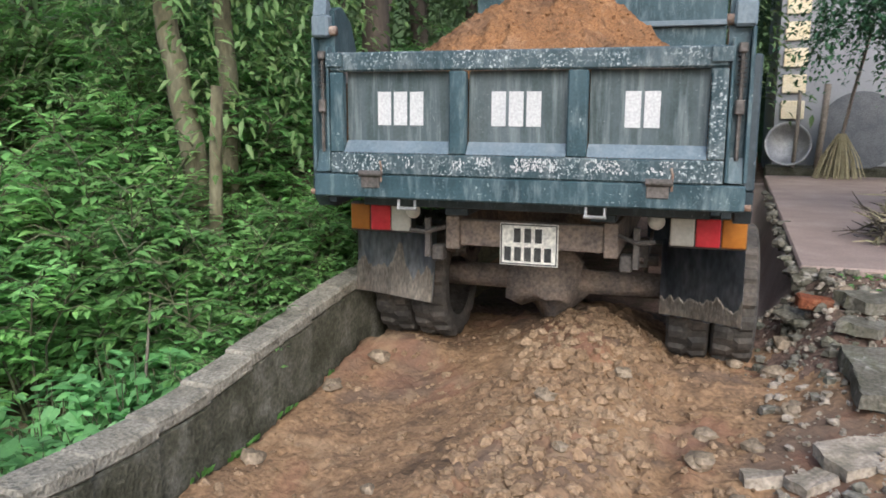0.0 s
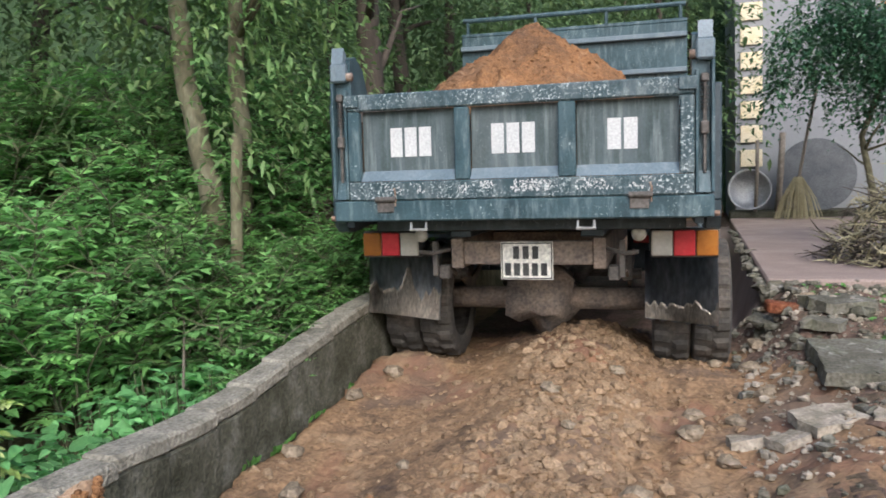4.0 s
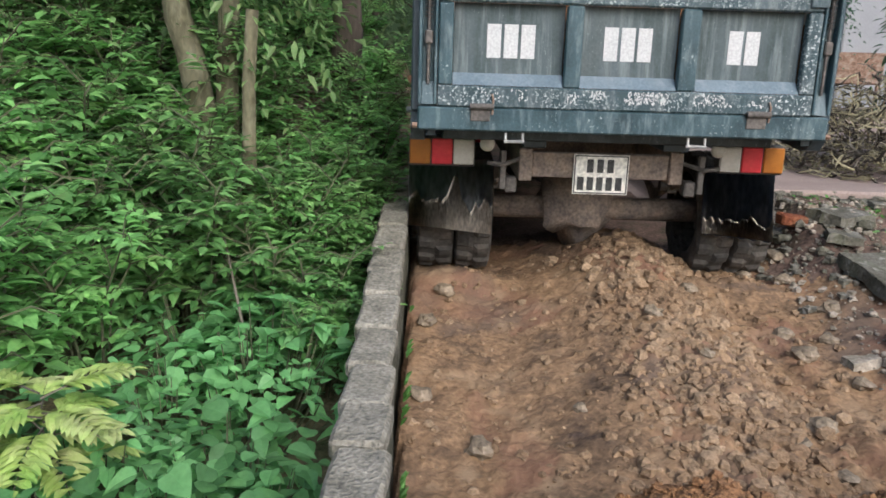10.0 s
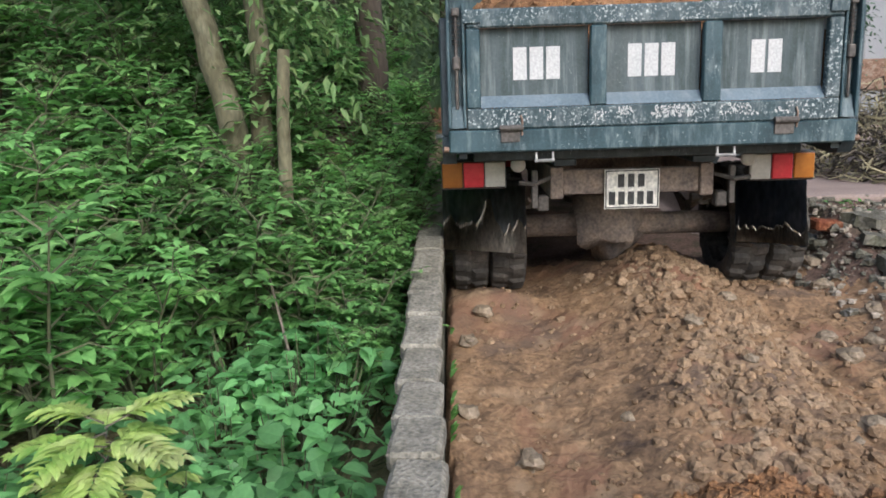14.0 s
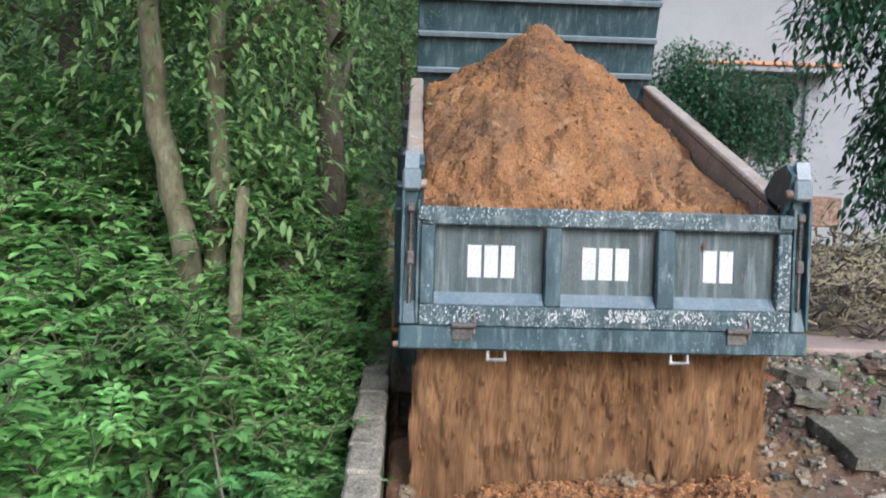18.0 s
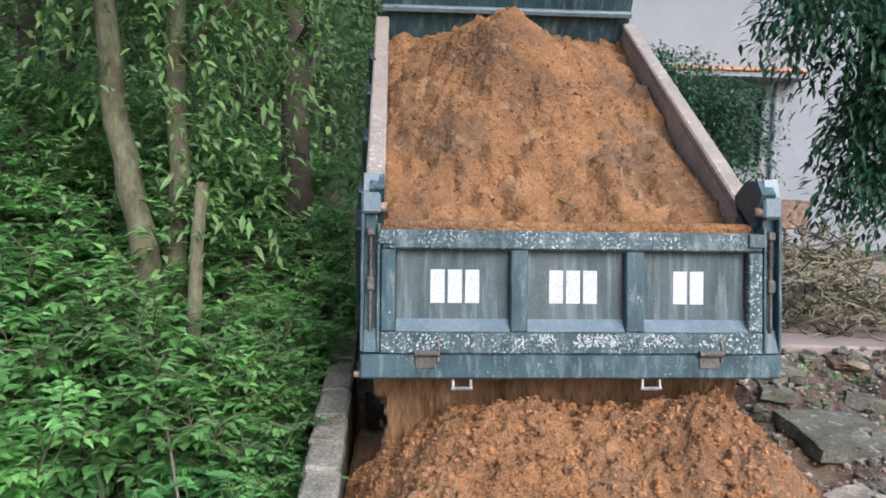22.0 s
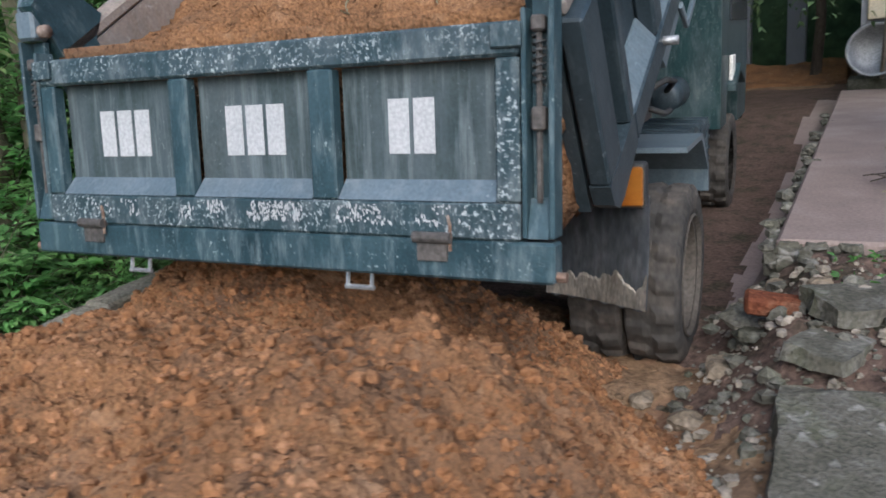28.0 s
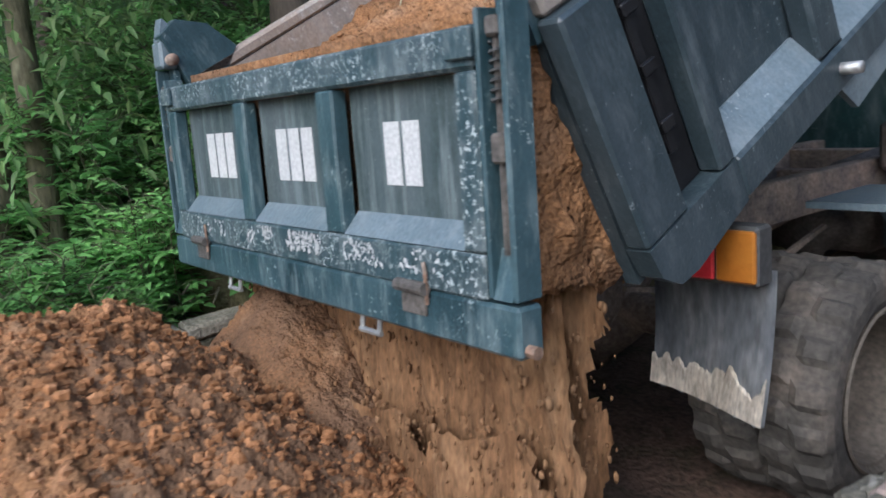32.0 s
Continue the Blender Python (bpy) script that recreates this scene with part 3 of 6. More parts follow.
SHIFTS = [(0, 0), (27.0, 0), (27.5, 0.12), (28.0, 0.42), (28.5, 0.78), (28.7, 0.98), (28.8, 1.07), (29.0, 1.21), (29.5, 1.46), (30.0, 1.49), (32.0, 1.49)]
TILTS = [(0, 0), (15.6, 0), (16.0, 1.8), (16.5, 4.5), (17.0, 8.8), (17.5, 14), (18.0, 19), (18.5, 23.5), (19.0, 27), (19.5, 29), (20.0, 30), (21.0, 31), (22.0, 31.5), (24.0, 32), (26.5, 32), (28.5, 28), (29.0, 27), (32.0, 26.5)]
ROLLS = [(0, 0.5), (16.5, 0.2), (19.0, -0.3), (21.0, -0.6), (24.5, -0.7), (26.5, 0.2), (28.5, 0.6), (32.0, 0.6)]
SWINGS = [(0, 0), (17.0, 0), (17.5, 3), (18.5, 5), (23.0, 6), (24.0, 7.5), (25.0, 6), (26.0, 1), (28.0, 6), (28.3, 15), (28.5, 22), (28.7, 24), (28.8, 16), (29.0, -4), (29.25, -2), (29.5, 3), (30.0, 4), (31.0, 2), (32.0, 1)]
DROPS = [(0, 0), (20.0, 0), (26.0, 0.03), (29.0, 0.06), (32.0, 0.06)]
LIFTS = [(0, 0), (26.0, 0.01), (28.5, 0.03), (32.0, 0.03)]
PIVOT = Vector((0, 0.42, 1.13))
HINGE = Vector((0, 0.03, 1.73))


def lerp_rows(rows, t):
    for (a, va), (b, vb) in zip(rows, rows[1:]):
        if t <= b:
            return va + (vb - va) * max(0.0, (t - a)) / (b - a)
    return rows[-1][1]


def truck_pose(t):
    s = lerp_rows(SHIFTS, t)
    a = radians(TRUCK_YAW)
    roll = lerp_rows(ROLLS, t)
    return pose(-0.04 - 1.6 * math.sin(radians(roll)) - s * math.sin(a), s * math.cos(a), lerp_rows(LIFTS, t), 0, roll, TRUCK_YAW)


def bed_pose(t):
    """The tipping body in the truck's space, turned about its rear pivot."""
    return Matrix.Translation(PIVOT) @ Matrix.Rotation(radians(lerp_rows(TILTS, t)), 4, "X") @ Matrix.Translation(-PIVOT)


def gate_pose(t):
    """The tailgate hangs from its top hinges."""
    h = bed_pose(t) @ HINGE
    swing = lerp_rows(SWINGS, t)
    return Matrix.Translation(h) @ Matrix.Rotation(radians(-swing), 4, "X")


truck = thing("dump_truck", truck_pose(0), "old dark teal dump truck loaded with orange soil", "truck")

# body: floor, sides, headboard
W = BODY_W
BED_L = 2.66
bm = bmesh.new()
box(bm, -W + 0.10, W - 0.10, 0.10, BED_L, 0.98, 1.03, 0.004)
bed = part("body", bm, BEDSIDE, truck, "tipping body floor")
for s in (-1, 1):
    bm = bmesh.new()
    box(bm, s * 0.30, s * 0.42, 0.35, BED_L - 0.02, 0.86, 0.898)
    part("bearer", bm, BEDSIDE, bed)
for k in range(6):
    bm = bmesh.new()
    box(bm, -W + 0.12, W - 0.12, 0.30 + k * 0.45, 0.36 + k * 0.45, 0.90, 0.978)
    part("cross_member", bm, BEDSIDE, bed)
for s in (-1, 1):
    bm = bmesh.new()
    prism(bm, [(0.06, 0.94), (BED_L, 0.94), (BED_L, 1.60), (0.06, 1.60)], s * (W - 0.085), s * (W - 0.045))
    part("side_wall", bm, BEDSIDE, bed)
    bm = bmesh.new()
    box(bm, s * (W - 0.094), s * (W - 0.087), 0.07, BED_L - 0.02, 1.035, 1.598, 0.001)
    part("liner", bm, RIM_RUST, bed, "scraped pale inner face")
    bm = bmesh.new()
    box(bm, s * (W - 0.10), s * (W - 0.005), 0.06, BED_L, 1.602, 1.65, 0.01)
    part("top_rail", bm, RIM_RUST, bed, "scraped rusty top rail")
    bm = bmesh.new()
    box(bm, s * (W - 0.044), s * (W + 0.035), 0.432, BED_L, 0.93, 1.05, 0.01)
    part("sill_beam", bm, BEDSIDE, bed)
    for k in range(3):
        bm = bmesh.new()
        y = 0.90 + k * 0.58
        box(bm, s * (W - 0.044), s * (W + 0.030), y, y + 0.13, 1.052, 1.60, 0.012)
        part("side_rib", bm, BEDSIDE, bed)
    # pale sloped foot of each rib bay, its sky sheen put into the colour
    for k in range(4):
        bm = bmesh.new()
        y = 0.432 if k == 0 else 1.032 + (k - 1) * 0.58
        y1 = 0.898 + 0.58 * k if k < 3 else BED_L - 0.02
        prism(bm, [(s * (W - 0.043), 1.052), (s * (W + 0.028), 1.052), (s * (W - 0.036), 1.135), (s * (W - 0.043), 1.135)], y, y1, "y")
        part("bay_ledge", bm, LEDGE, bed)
    # broad rear channel, its slot's shade painted black, and the pointed gusset under it
    for ya, yb2, xo in ((0.05, 0.215, 0.034), (0.365, 0.43, 0.034), (0.216, 0.364, -0.028)):
        bm = bmesh.new()
        box(bm, s * (W - 0.033), s * (W + xo), ya, yb2, 1.052, 1.60, 0.002 if xo < 0 else 0.008)
        part("rear_channel", bm, BEDSIDE if xo > 0 else DEEP_BLACK, bed)
    bm = bmesh.new()
    box(bm, s * (W - 0.026), s * (W - 0.010), 0.27, 0.30, 1.16, 1.56, 0.006)
    for z in (1.22, 1.36, 1.50):
        box(bm, s * (W - 0.012), s * (W + 0.002), 0.262, 0.31, z, z + 0.03, 0.004)
    part("lock_rod", bm, DEEP_BLACK, bed)
    bm = bmesh.new()
    prism(bm, [(0.05, 1.05), (0.06, 0.97), (0.11, 0.915), (0.18, 0.905), (0.43, 0.93), (0.43, 1.05)], s * (W - 0.033), s * (W + 0.033))
    part("gusset", bm, BEDSIDE, bed)
    bm = bmesh.new()
    prism(bm, [(0.98, 0.928), (1.40, 0.928), (1.43, 0.86), (1.05, 0.83)], s * (W + 0.0), s * (W + 0.02))
    part("lever_plate", bm, LEDGE, bed)
    bm = bmesh.new()
    for (ya, za), (yb2, zb2) in (((1.40, 0.91), (1.50, 0.76)), ((1.50, 0.76), (2.45, 0.78)), ((1.56, 0.885), (2.45, 0.90)), ((1.72, 0.765), (1.72, 0.89)), ((2.02, 0.77), (2.02, 0.893)), ((2.32, 0.775), (2.32, 0.897))):
        a = math.atan2(zb2 - za, yb2 - ya)
        ln = math.hypot(yb2 - ya, zb2 - za)
        box(bm, s * (W + 0.022), s * (W + 0.040), 0, ln, -0.016, 0.016, 0.003, Matrix.Translation((0, ya, za)) @ Matrix.Rotation(a, 4, "X"))
    part("side_ladder", bm, LEDGE, bed, "pale steel side ladder")
    # rear corner post with its arched ear
    bm = bmesh.new()
    prism(bm, [(0.04, 1.56), (0.20, 1.56), (0.20, 1.60), (0.28, 1.66), (0.22, 1.78), (0.12, 1.845), (0.04, 1.82)], s * (W - 0.10), s * (W - 0.035))
    part("corner_post", bm, PAINT, bed)
    bm = bmesh.new()
    tube(bm, [(s * (W - 0.112), HINGE.y, HINGE.z), (s * (W - 0.025), HINGE.y, HINGE.z)], 0.022, 12)
    part("hinge_pin", bm, RUST, bed, smooth=True)
bm = bmesh.new()
box(bm, -W + 0.05, W - 0.05, BED_L, BED_L + 0.05, 0.95, 2.36, 0.006)
part("headboard", bm, PAINT, bed)
for z in (1.70, 1.97, 2.24):
    bm = bmesh.new()
    box(bm, -W + 0.05, W - 0.05, BED_L - 0.05, BED_L - 0.002, z, z + 0.04, 0.006)
    part("headboard_rib", bm, LEDGE, bed)
bm = bmesh.new()
box(bm, -W + 0.05, W - 0.05, BED_L, BED_L + 0.5, 2.36, 2.39, 0.006)
part("cab_guard", bm, PAINT, bed)
bm = bmesh.new()
tube(bm, [(-W + 0.06, BED_L + 0.02, 2.50), (W - 0.06, BED_L + 0.02, 2.50)], 0.02, 8)
for k in range(4):
    x = -W + 0.1 + k * (2 * W - 0.2) / 3
    tube(bm, [(x, BED_L + 0.02, 2.38), (x, BED_L + 0.02, 2.50)], 0.014, 6)
part("guard_rail", bm, PAINT, bed)
# tie pegs on the sills
for s in (-1, 1):
    bm = bmesh.new()
    tube(bm, [(s * W, 0.98, 0.99), (s * (W + 0.09), 0.98, 0.99)], 0.018, 8)
    part("tie_peg", bm, GALV, bed, smooth=True)
# bars standing for the painted characters on the right flank
for k in range(3):
    bm = bmesh.new()
    box(bm, W - 0.040, W - 0.024, 1.14 + k * 0.085, 1.205 + k * 0.085, 1.32, 1.47, 0.01)
    part("painted_bar", bm, WHITE, bed)

# tailgate, origin at its hinge line
GZ0 = HINGE.z
bm = bmesh.new()
box(bm, -W, W, -0.035, 0.035, 0.972 - GZ0, 1.080 - GZ0, 0.008)
gate = part("tailgate", bm, PAINT, truck, "chipped dark teal steel tailgate with three recessed panels")
for s in (-1, 1):
    # hollow post: two flanges and a back web, with the latch rod inside
    for xa, xb, ya, zt, bb in ((0.015, 0, -0.035, 1.70, 0.004), (0.085, 0.072, -0.035, 1.66, 0.004), (0.0715, 0.0155, 0.012, 1.70, 0.003)):
        bm = bmesh.new()
        box(bm, s * (W - xa), s * (W - xb), ya, 0.035, 1.09 - GZ0, zt - 0.002 - GZ0, bb)
        part("post_flange", bm, PAINT, gate)
    bm = bmesh.new()
    prism(bm, [(-0.034, 1.09 - GZ0), (0.012, 1.09 - GZ0), (0.012, 1.19 - GZ0), (-0.004, 1.19 - GZ0)], s * (W - 0.071), s * (W - 0.017))
    part("post_foot", bm, PAINT, gate)
    bm = bmesh.new()
    box(bm, s * (W - 0.085), s * W, -0.036, 0.03, 1.70 - GZ0, 1.80 - GZ0, 0.01)
    prism(bm, [(-0.03, 1.80 - GZ0), (0.03, 1.80 - GZ0), (0.02, 1.85 - GZ0), (-0.012, 1.88 - GZ0)], s * (W - 0.075), s * (W - 0.01))
    part("post_cap", bm, LEDGE, gate, "pale worn steel cap")
    bm = bmesh.new()
    tube(bm, [(s * (W - 0.044), -0.012, 1.18 - GZ0), (s * (W - 0.044), -0.012, 1.60 - GZ0)], 0.008, 6)
    part("latch_rod", bm, STEEL, gate)
    bm = bmesh.new()
    coil = [(s * (W - 0.044) + 0.016 * math.cos(a * 0.9), -0.012 + 0.016 * math.sin(a * 0.9), 1.47 - GZ0 + a * 0.0026) for a in range(48)]
    tube(bm, coil, 0.0032, 4)
    part("latch_spring", bm, BLACK, gate)
    for zl, zh in ((1.36, 1.42), (1.60, 1.64)):
        bm = bmesh.new()
        box(bm, s * (W - 0.062), s * (W - 0.026), -0.03, 0.005, zl - GZ0, zh - GZ0, 0.006)
        part("latch_block", bm, STEEL, gate)
    bm = bmesh.new()
    tube(bm, [(s * (W - 0.01), -0.01, 0.99 - GZ0), (s * (W + 0.025), -0.01, 0.99 - GZ0)], 0.014, 8)
    part("lock_pin", bm, RUST, gate)
D = W - 0.09
XS = [-D, -0.80, -0.290, -0.214, 0.232, 0.316, 0.80, D]
z0, z1, z2, z3 = 1.082 - GZ0, 1.19 - GZ0, 1.545 - GZ0, 1.63 - GZ0
bm = bmesh.new()
box(bm, -D, D, -0.038, 0.01, z2, z3, 0.008)
part("top_rail", bm, PAINT_WORN, gate)
bm = bmesh.new()
box(bm, -D, D, -0.038, 0.01, z0, z1 - 0.012, 0.006)
part("bottom_rail", bm, PAINT_WORN, gate, "badly flaked lower rail with traces of white stencilling")
for a, b in ((0, 1), (2, 3), (4, 5), (6, 7)):
    bm = bmesh.new()
    box(bm, XS[a], XS[b], -0.036, 0.01, z1 - 0.010, z2 - 0.002, 0.006)
    part("stile", bm, PAINT_WORN if a == 6 else PAINT, gate)
for a, b in ((1, 2), (3, 4), (5, 6)):
    bm = bmesh.new()
    box(bm, XS[a] + 0.002, XS[b] - 0.002, 0.016, 0.026, z1 - 0.01, z2, 0.002)
    part("panel", bm, PANEL, gate)
    # sloped ledge below the panel, coloured pale for the sky it catches
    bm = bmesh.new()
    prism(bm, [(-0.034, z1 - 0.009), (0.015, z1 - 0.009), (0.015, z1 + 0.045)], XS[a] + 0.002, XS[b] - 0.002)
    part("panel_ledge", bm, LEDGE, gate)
# painted characters stand as plain white bars
for x0, n in ((-0.645, 3), (-0.108, 3), (0.465, 2)):
    for k in range(n):
        bm = bmesh.new()
        x = x0 + k * 0.078
        box(bm, x, x + 0.064, 0.0125, 0.0158, 1.305 - GZ0, 1.455 - GZ0, 0.0015)
        part("painted_bar", bm, WHITE, gate)
# traces of stencilling low on the gate, ragged flakes
rng = random.Random(3)


def flakes(n, spot, w, h):
    bm = bmesh.new()
    for k in range(n):
        x, z = spot()
        rx, rz = rng.uniform(0.25, 1) * w, rng.uniform(0.25, 1) * h
        ring = [(x + rx * rng.uniform(0.4, 1) * math.cos(a), z + rz * rng.uniform(0.4, 1) * math.sin(a)) for a in (0.3, 1.2, 2.2, 3.2, 4.3, 5.4)]
        lo = [bm.verts.new((u, -0.0384, v - GZ0)) for u, v in ring]
        hi = [bm.verts.new((u, -0.0396, v - GZ0)) for u, v in ring]
        bm.faces.new(hi)
        for a in range(6):
            bm.faces.new((lo[a], lo[(a + 1) % 6], hi[(a + 1) % 6], hi[a]))
    bmesh.ops.recalc_face_normals(bm, faces=bm.faces)
    return bm


def low_spot():
    while True:
        x = rng.gauss(0.08, 0.36)
        if abs(x) < 0.82:
            z = 1.115 + 0.055 * rng.random()
            if fbm(x * 9, z * 9, 4) > 0.08:
                return x, z


tagged(part("stencil_trace", flakes(420, low_spot, 0.006, 0.010), WHITE, gate, "flaked remains of white stencilling"), kind="stuff")
tagged(part("paint_chip", flakes(110, lambda: (rng.choice((-0.7, -0.42, -0.1, 0.2, 0.45, 0.78)) + rng.gauss(0, 0.07), 1.565 + 0.05 * rng.random()), 0.006, 0.008), LEDGE, gate, "pale chips in the top rail paint"), kind="stuff")
for x in (-0.66, 0.62):
    bm = bmesh.new()
    tube(bm, [(x - 0.055, -0.05, 1.086 - GZ0), (x + 0.055, -0.05, 1.086 - GZ0)], 0.015, 10)
    box(bm, x - 0.05, x + 0.04, -0.044, -0.036, 1.02 - GZ0, 1.075 - GZ0, 0.003)
    part("hinge", bm, STEEL, gate)
    bm = bmesh.new()
    tube(bm, [(x + 0.05, -0.045, 1.05 - GZ0), (x + 0.052, -0.046, 1.12 - GZ0), (x + 0.045, -0.044, 1.145 - GZ0)], 0.005, 6)
    part("hinge_wire", bm, RUST, gate)
for x in (-0.50, 0.36):
    bm = bmesh.new()
    for dx in (-0.04, 0.04):
        tube(bm, [(x + dx, 0, 0.966 - GZ0), (x + dx, -0.005, 0.925 - GZ0)], 0.007, 6)
    tube(bm, [(x - 0.048, -0.005, 0.925 - GZ0), (x + 0.048, -0.005, 0.925 - GZ0)], 0.008, 6)
    part("loop_handle", bm, GALV, gate, "pale steel loop")
for s in (-1, 1):
    bm = bmesh.new()
    box(bm, s * (D - 0.07), s * (D + 0.012), -0.052, -0.037, 1.565 - GZ0, 1.625 - GZ0, 0.008)
    part("corner_clamp", bm, PAINT_WORN, gate)

# chassis
bm = bmesh.new()
for s in (-1, 1):
    box(bm, s * 0.36, s * 0.43, 0.40, 5.2, 0.68, 0.85, 0.006)
for y in (0.42, 1.2, 2.2, 3.2):
    box(bm, -0.36, 0.36, y, y + 0.07, 0.70, 0.83, 0.006)
chassis = part("chassis", bm, UNDER, truck, "muddy steel chassis frame")
bm = bmesh.new()
tube(bm, [(-0.8, 1.06, 0.42), (0.9, 1.06, 0.42)], 0.07, 12)
lump(bm, (-0.02, 1.06, 0.45), 0.22, 0.95, 2, 14)
part("rear_axle", bm, UNDER, chassis, smooth=True)
bm = bmesh.new()
tube(bm, [(0, 1.7, 0.48), (0.03, 3.2, 0.68)], 0.045, 10)
part("drive_shaft", bm, UNDER, chassis, smooth=True)
# dark block added to hide the lit ground beyond the chassis
bm = bmesh.new()
box(bm, -0.30, 0.32, 2.75, 3.30, 0.34, 0.70, 0.05)
lump(bm, (0.0, 2.74, 0.50), 0.19, 0.95, 5, 12)
part("gearbox", bm, STEEL, chassis, "dark steel block added to close the gap under the chassis", True)
bm = bmesh.new()
tube(bm, [(0.05, 2.2, 0.80), (0.0, 1.3, 0.9)], 0.075, 12)
part("hoist_cylinder", bm, STEEL, chassis, smooth=True)
for s in (-1, 1):
    bm = bmesh.new()
    for k in range(6):
        w = 0.62 - 0.08 * k
        tube(bm, [(s * 0.52, 1.22 - w, 0.60 + 0.05 - 0.018 * k), (s * 0.52, 1.22, 0.52 - 0.018 * k), (s * 0.52, 1.22 + w, 0.65 - 0.018 * k)], 0.012, 4)
    part("leaf_spring", bm, UNDER, chassis)
    bm = bmesh.new()
    box(bm, s * 0.49, s * 0.55, 0.84, 0.90, 0.56, 0.72, 0.006)
    tube(bm, [(s * 0.45, 0.87, 0.60), (s * 0.60, 0.87, 0.60)], 0.03, 10)
    part("spring_shackle", bm, STEEL, chassis)
    bm = bmesh.new()
    tube(bm, [(s * 0.40, 0.44, 0.80), (s * 0.52, 0.34, 0.77), (s * 0.60, 0.34, 0.78)], 0.012, 6)
    box(bm, s * 0.50, s * 0.53, 0.36, 0.39, 0.64, 0.84, 0.004)
    box(bm, s * 0.44, s * 0.50, 0.38, 0.46, 0.62, 0.70, 0.008)
    part("lamp_bracket", bm, STEEL, chassis)
    bm = bmesh.new()
    lathe(bm, [(0, 0.001), (0, 0.034), (0.012, 0.04), (0.03, 0.03), (0.034, 0.001)], 14, "z")
    o = part("side_reflector", bm, CLEARL, chassis, smooth=True)
    o.matrix_basis = pose(s * 0.60, 0.40, 0.87, 90, 0, 0)
    # lamp cluster
    bm = bmesh.new()
    box(bm, s * 0.63, s * 0.97, 0.349, 0.42, 0.78, 0.93, 0.008)
    lampc = part("tail_lamp", bm, BLACK, truck, "three-colour tail lamp cluster")
    for k, (mt, nm) in enumerate(((CLEARL, "clear lens"), (REDL, "red lens"), (AMBER, "amber lens"))):
        a = 0.635 + k * 0.112
        bm = bmesh.new()
        box(bm, s * a, s * (a + 0.106), 0.340, 0.364, 0.79, 0.92, 0.006)
        part("lens", bm, mt, lampc, nm)
    flap_in = 0.60 if s > 0 else 0.525
    bm = bmesh.new()
    rows = []
    nxf, nzf = 12, 9
    for j in range(nzf + 1):
        row = []
        for i in range(nxf + 1):
            u, v = i / nxf, j / nzf
            x = s * (flap_in + (0.97 - flap_in) * u)
            z = 0.775 - 0.40 * v - (0.012 * (i % 2) if j == nzf and s > 0 else 0)
            row.append(bm.verts.new((x, 0.44 + 0.03 * math.sin(3 * u + s) * v - 0.05 * v * v, z + 0.03 * v * (u - 0.5) * -s)))
        rows.append(row)
    for j in range(nzf):
        for i in range(nxf):
            bm.faces.new((rows[j][i], rows[j][i + 1], rows[j + 1][i + 1], rows[j + 1][i]))
    bmesh.ops.solidify(bm, geom=bm.faces, thickness=0.008)
    flap = part("mud_flap", bm, FLAP if s < 0 else FLAP_DARK, truck, "dusty pale rubber flap" if s < 0 else "dark rubber flap with a pale torn edge", True)
    bm = bmesh.new()
    cols = []
    for i in range(81):
        u = i / 80
        top = 0.40 + 0.30 * fbm(u * 5, s * 3.0, 2.0) + 0.035 * fbm(u * 17, s * 3.0, 5.0) + (0.28 * math.exp(-((u - 0.45) / 0.08) ** 2) if s < 0 else 0.05)
        top = 1 - min(0.75, max(0.10, top if s < 0 else 0.55 * top))
        col = []
        for j in range(9):
            v = top + (0.995 - top) * j / 8
            y = 0.44 + 0.03 * math.sin(3 * u + s) * v - 0.05 * v * v
            col.append(bm.verts.new((s * (flap_in + 0.002 + (0.966 - flap_in) * u), y - 0.012 - 0.003 * (j > 0), 0.775 - 0.40 * v + 0.03 * v * (u - 0.5) * -s)))
        cols.append(col)
    for a, b in zip(cols, cols[1:]):
        for j in range(8):
            bm.faces.new((a[j], b[j], b[j + 1], a[j + 1]))
    bmesh.ops.solidify(bm, geom=bm.faces, thickness=0.004)
    part("mud_crust", bm, MUD, flap, "pale dried mud")
    back = Matrix.Translation((0, 0.17, 1.4)) @ Matrix.Diagonal((1.04, 1, 1.045, 1)) @ Matrix.Translation((0, 0, -1.4))
    flap.matrix_basis = Matrix.Translation((0, 0.17, 0.77)) @ Matrix.Diagonal((1.04, 1, 0.97, 1)) @ Matrix.Translation((0, 0, -0.785))
    lampc.matrix_basis = Matrix.Translation((0, 0, -0.022)) @ back
bm = bmesh.new()
box(bm, -0.145, 0.145, 0.395, 0.403, 0.62, 0.83, 0.012)
plate = part("number_plate", bm, PLATE, truck, "dusty white two-row plate")
bm = bmesh.new()
for x0, x1, z0_, z1_ in ((-0.14, 0.14, 0.625, 0.631), (-0.14, 0.14, 0.819, 0.825), (-0.14, -0.134, 0.63, 0.82), (0.134, 0.14, 0.63, 0.82)):
    box(bm, x0, x1, 0.391, 0.3945, z0_, z1_, 0.001)
part("plate_border", bm, BLACK, plate)
for n, z, x0, st in ((3, 0.735, -0.075, 0.053), (5, 0.642, -0.122, 0.050)):
    for k in range(n):
        bm = bmesh.new()
        box(bm, x0 + k * st, x0 + k * st + 0.034, 0.391, 0.3945, z, z + 0.07, 0.001)
        part("plate_bar", bm, BLACK, plate)


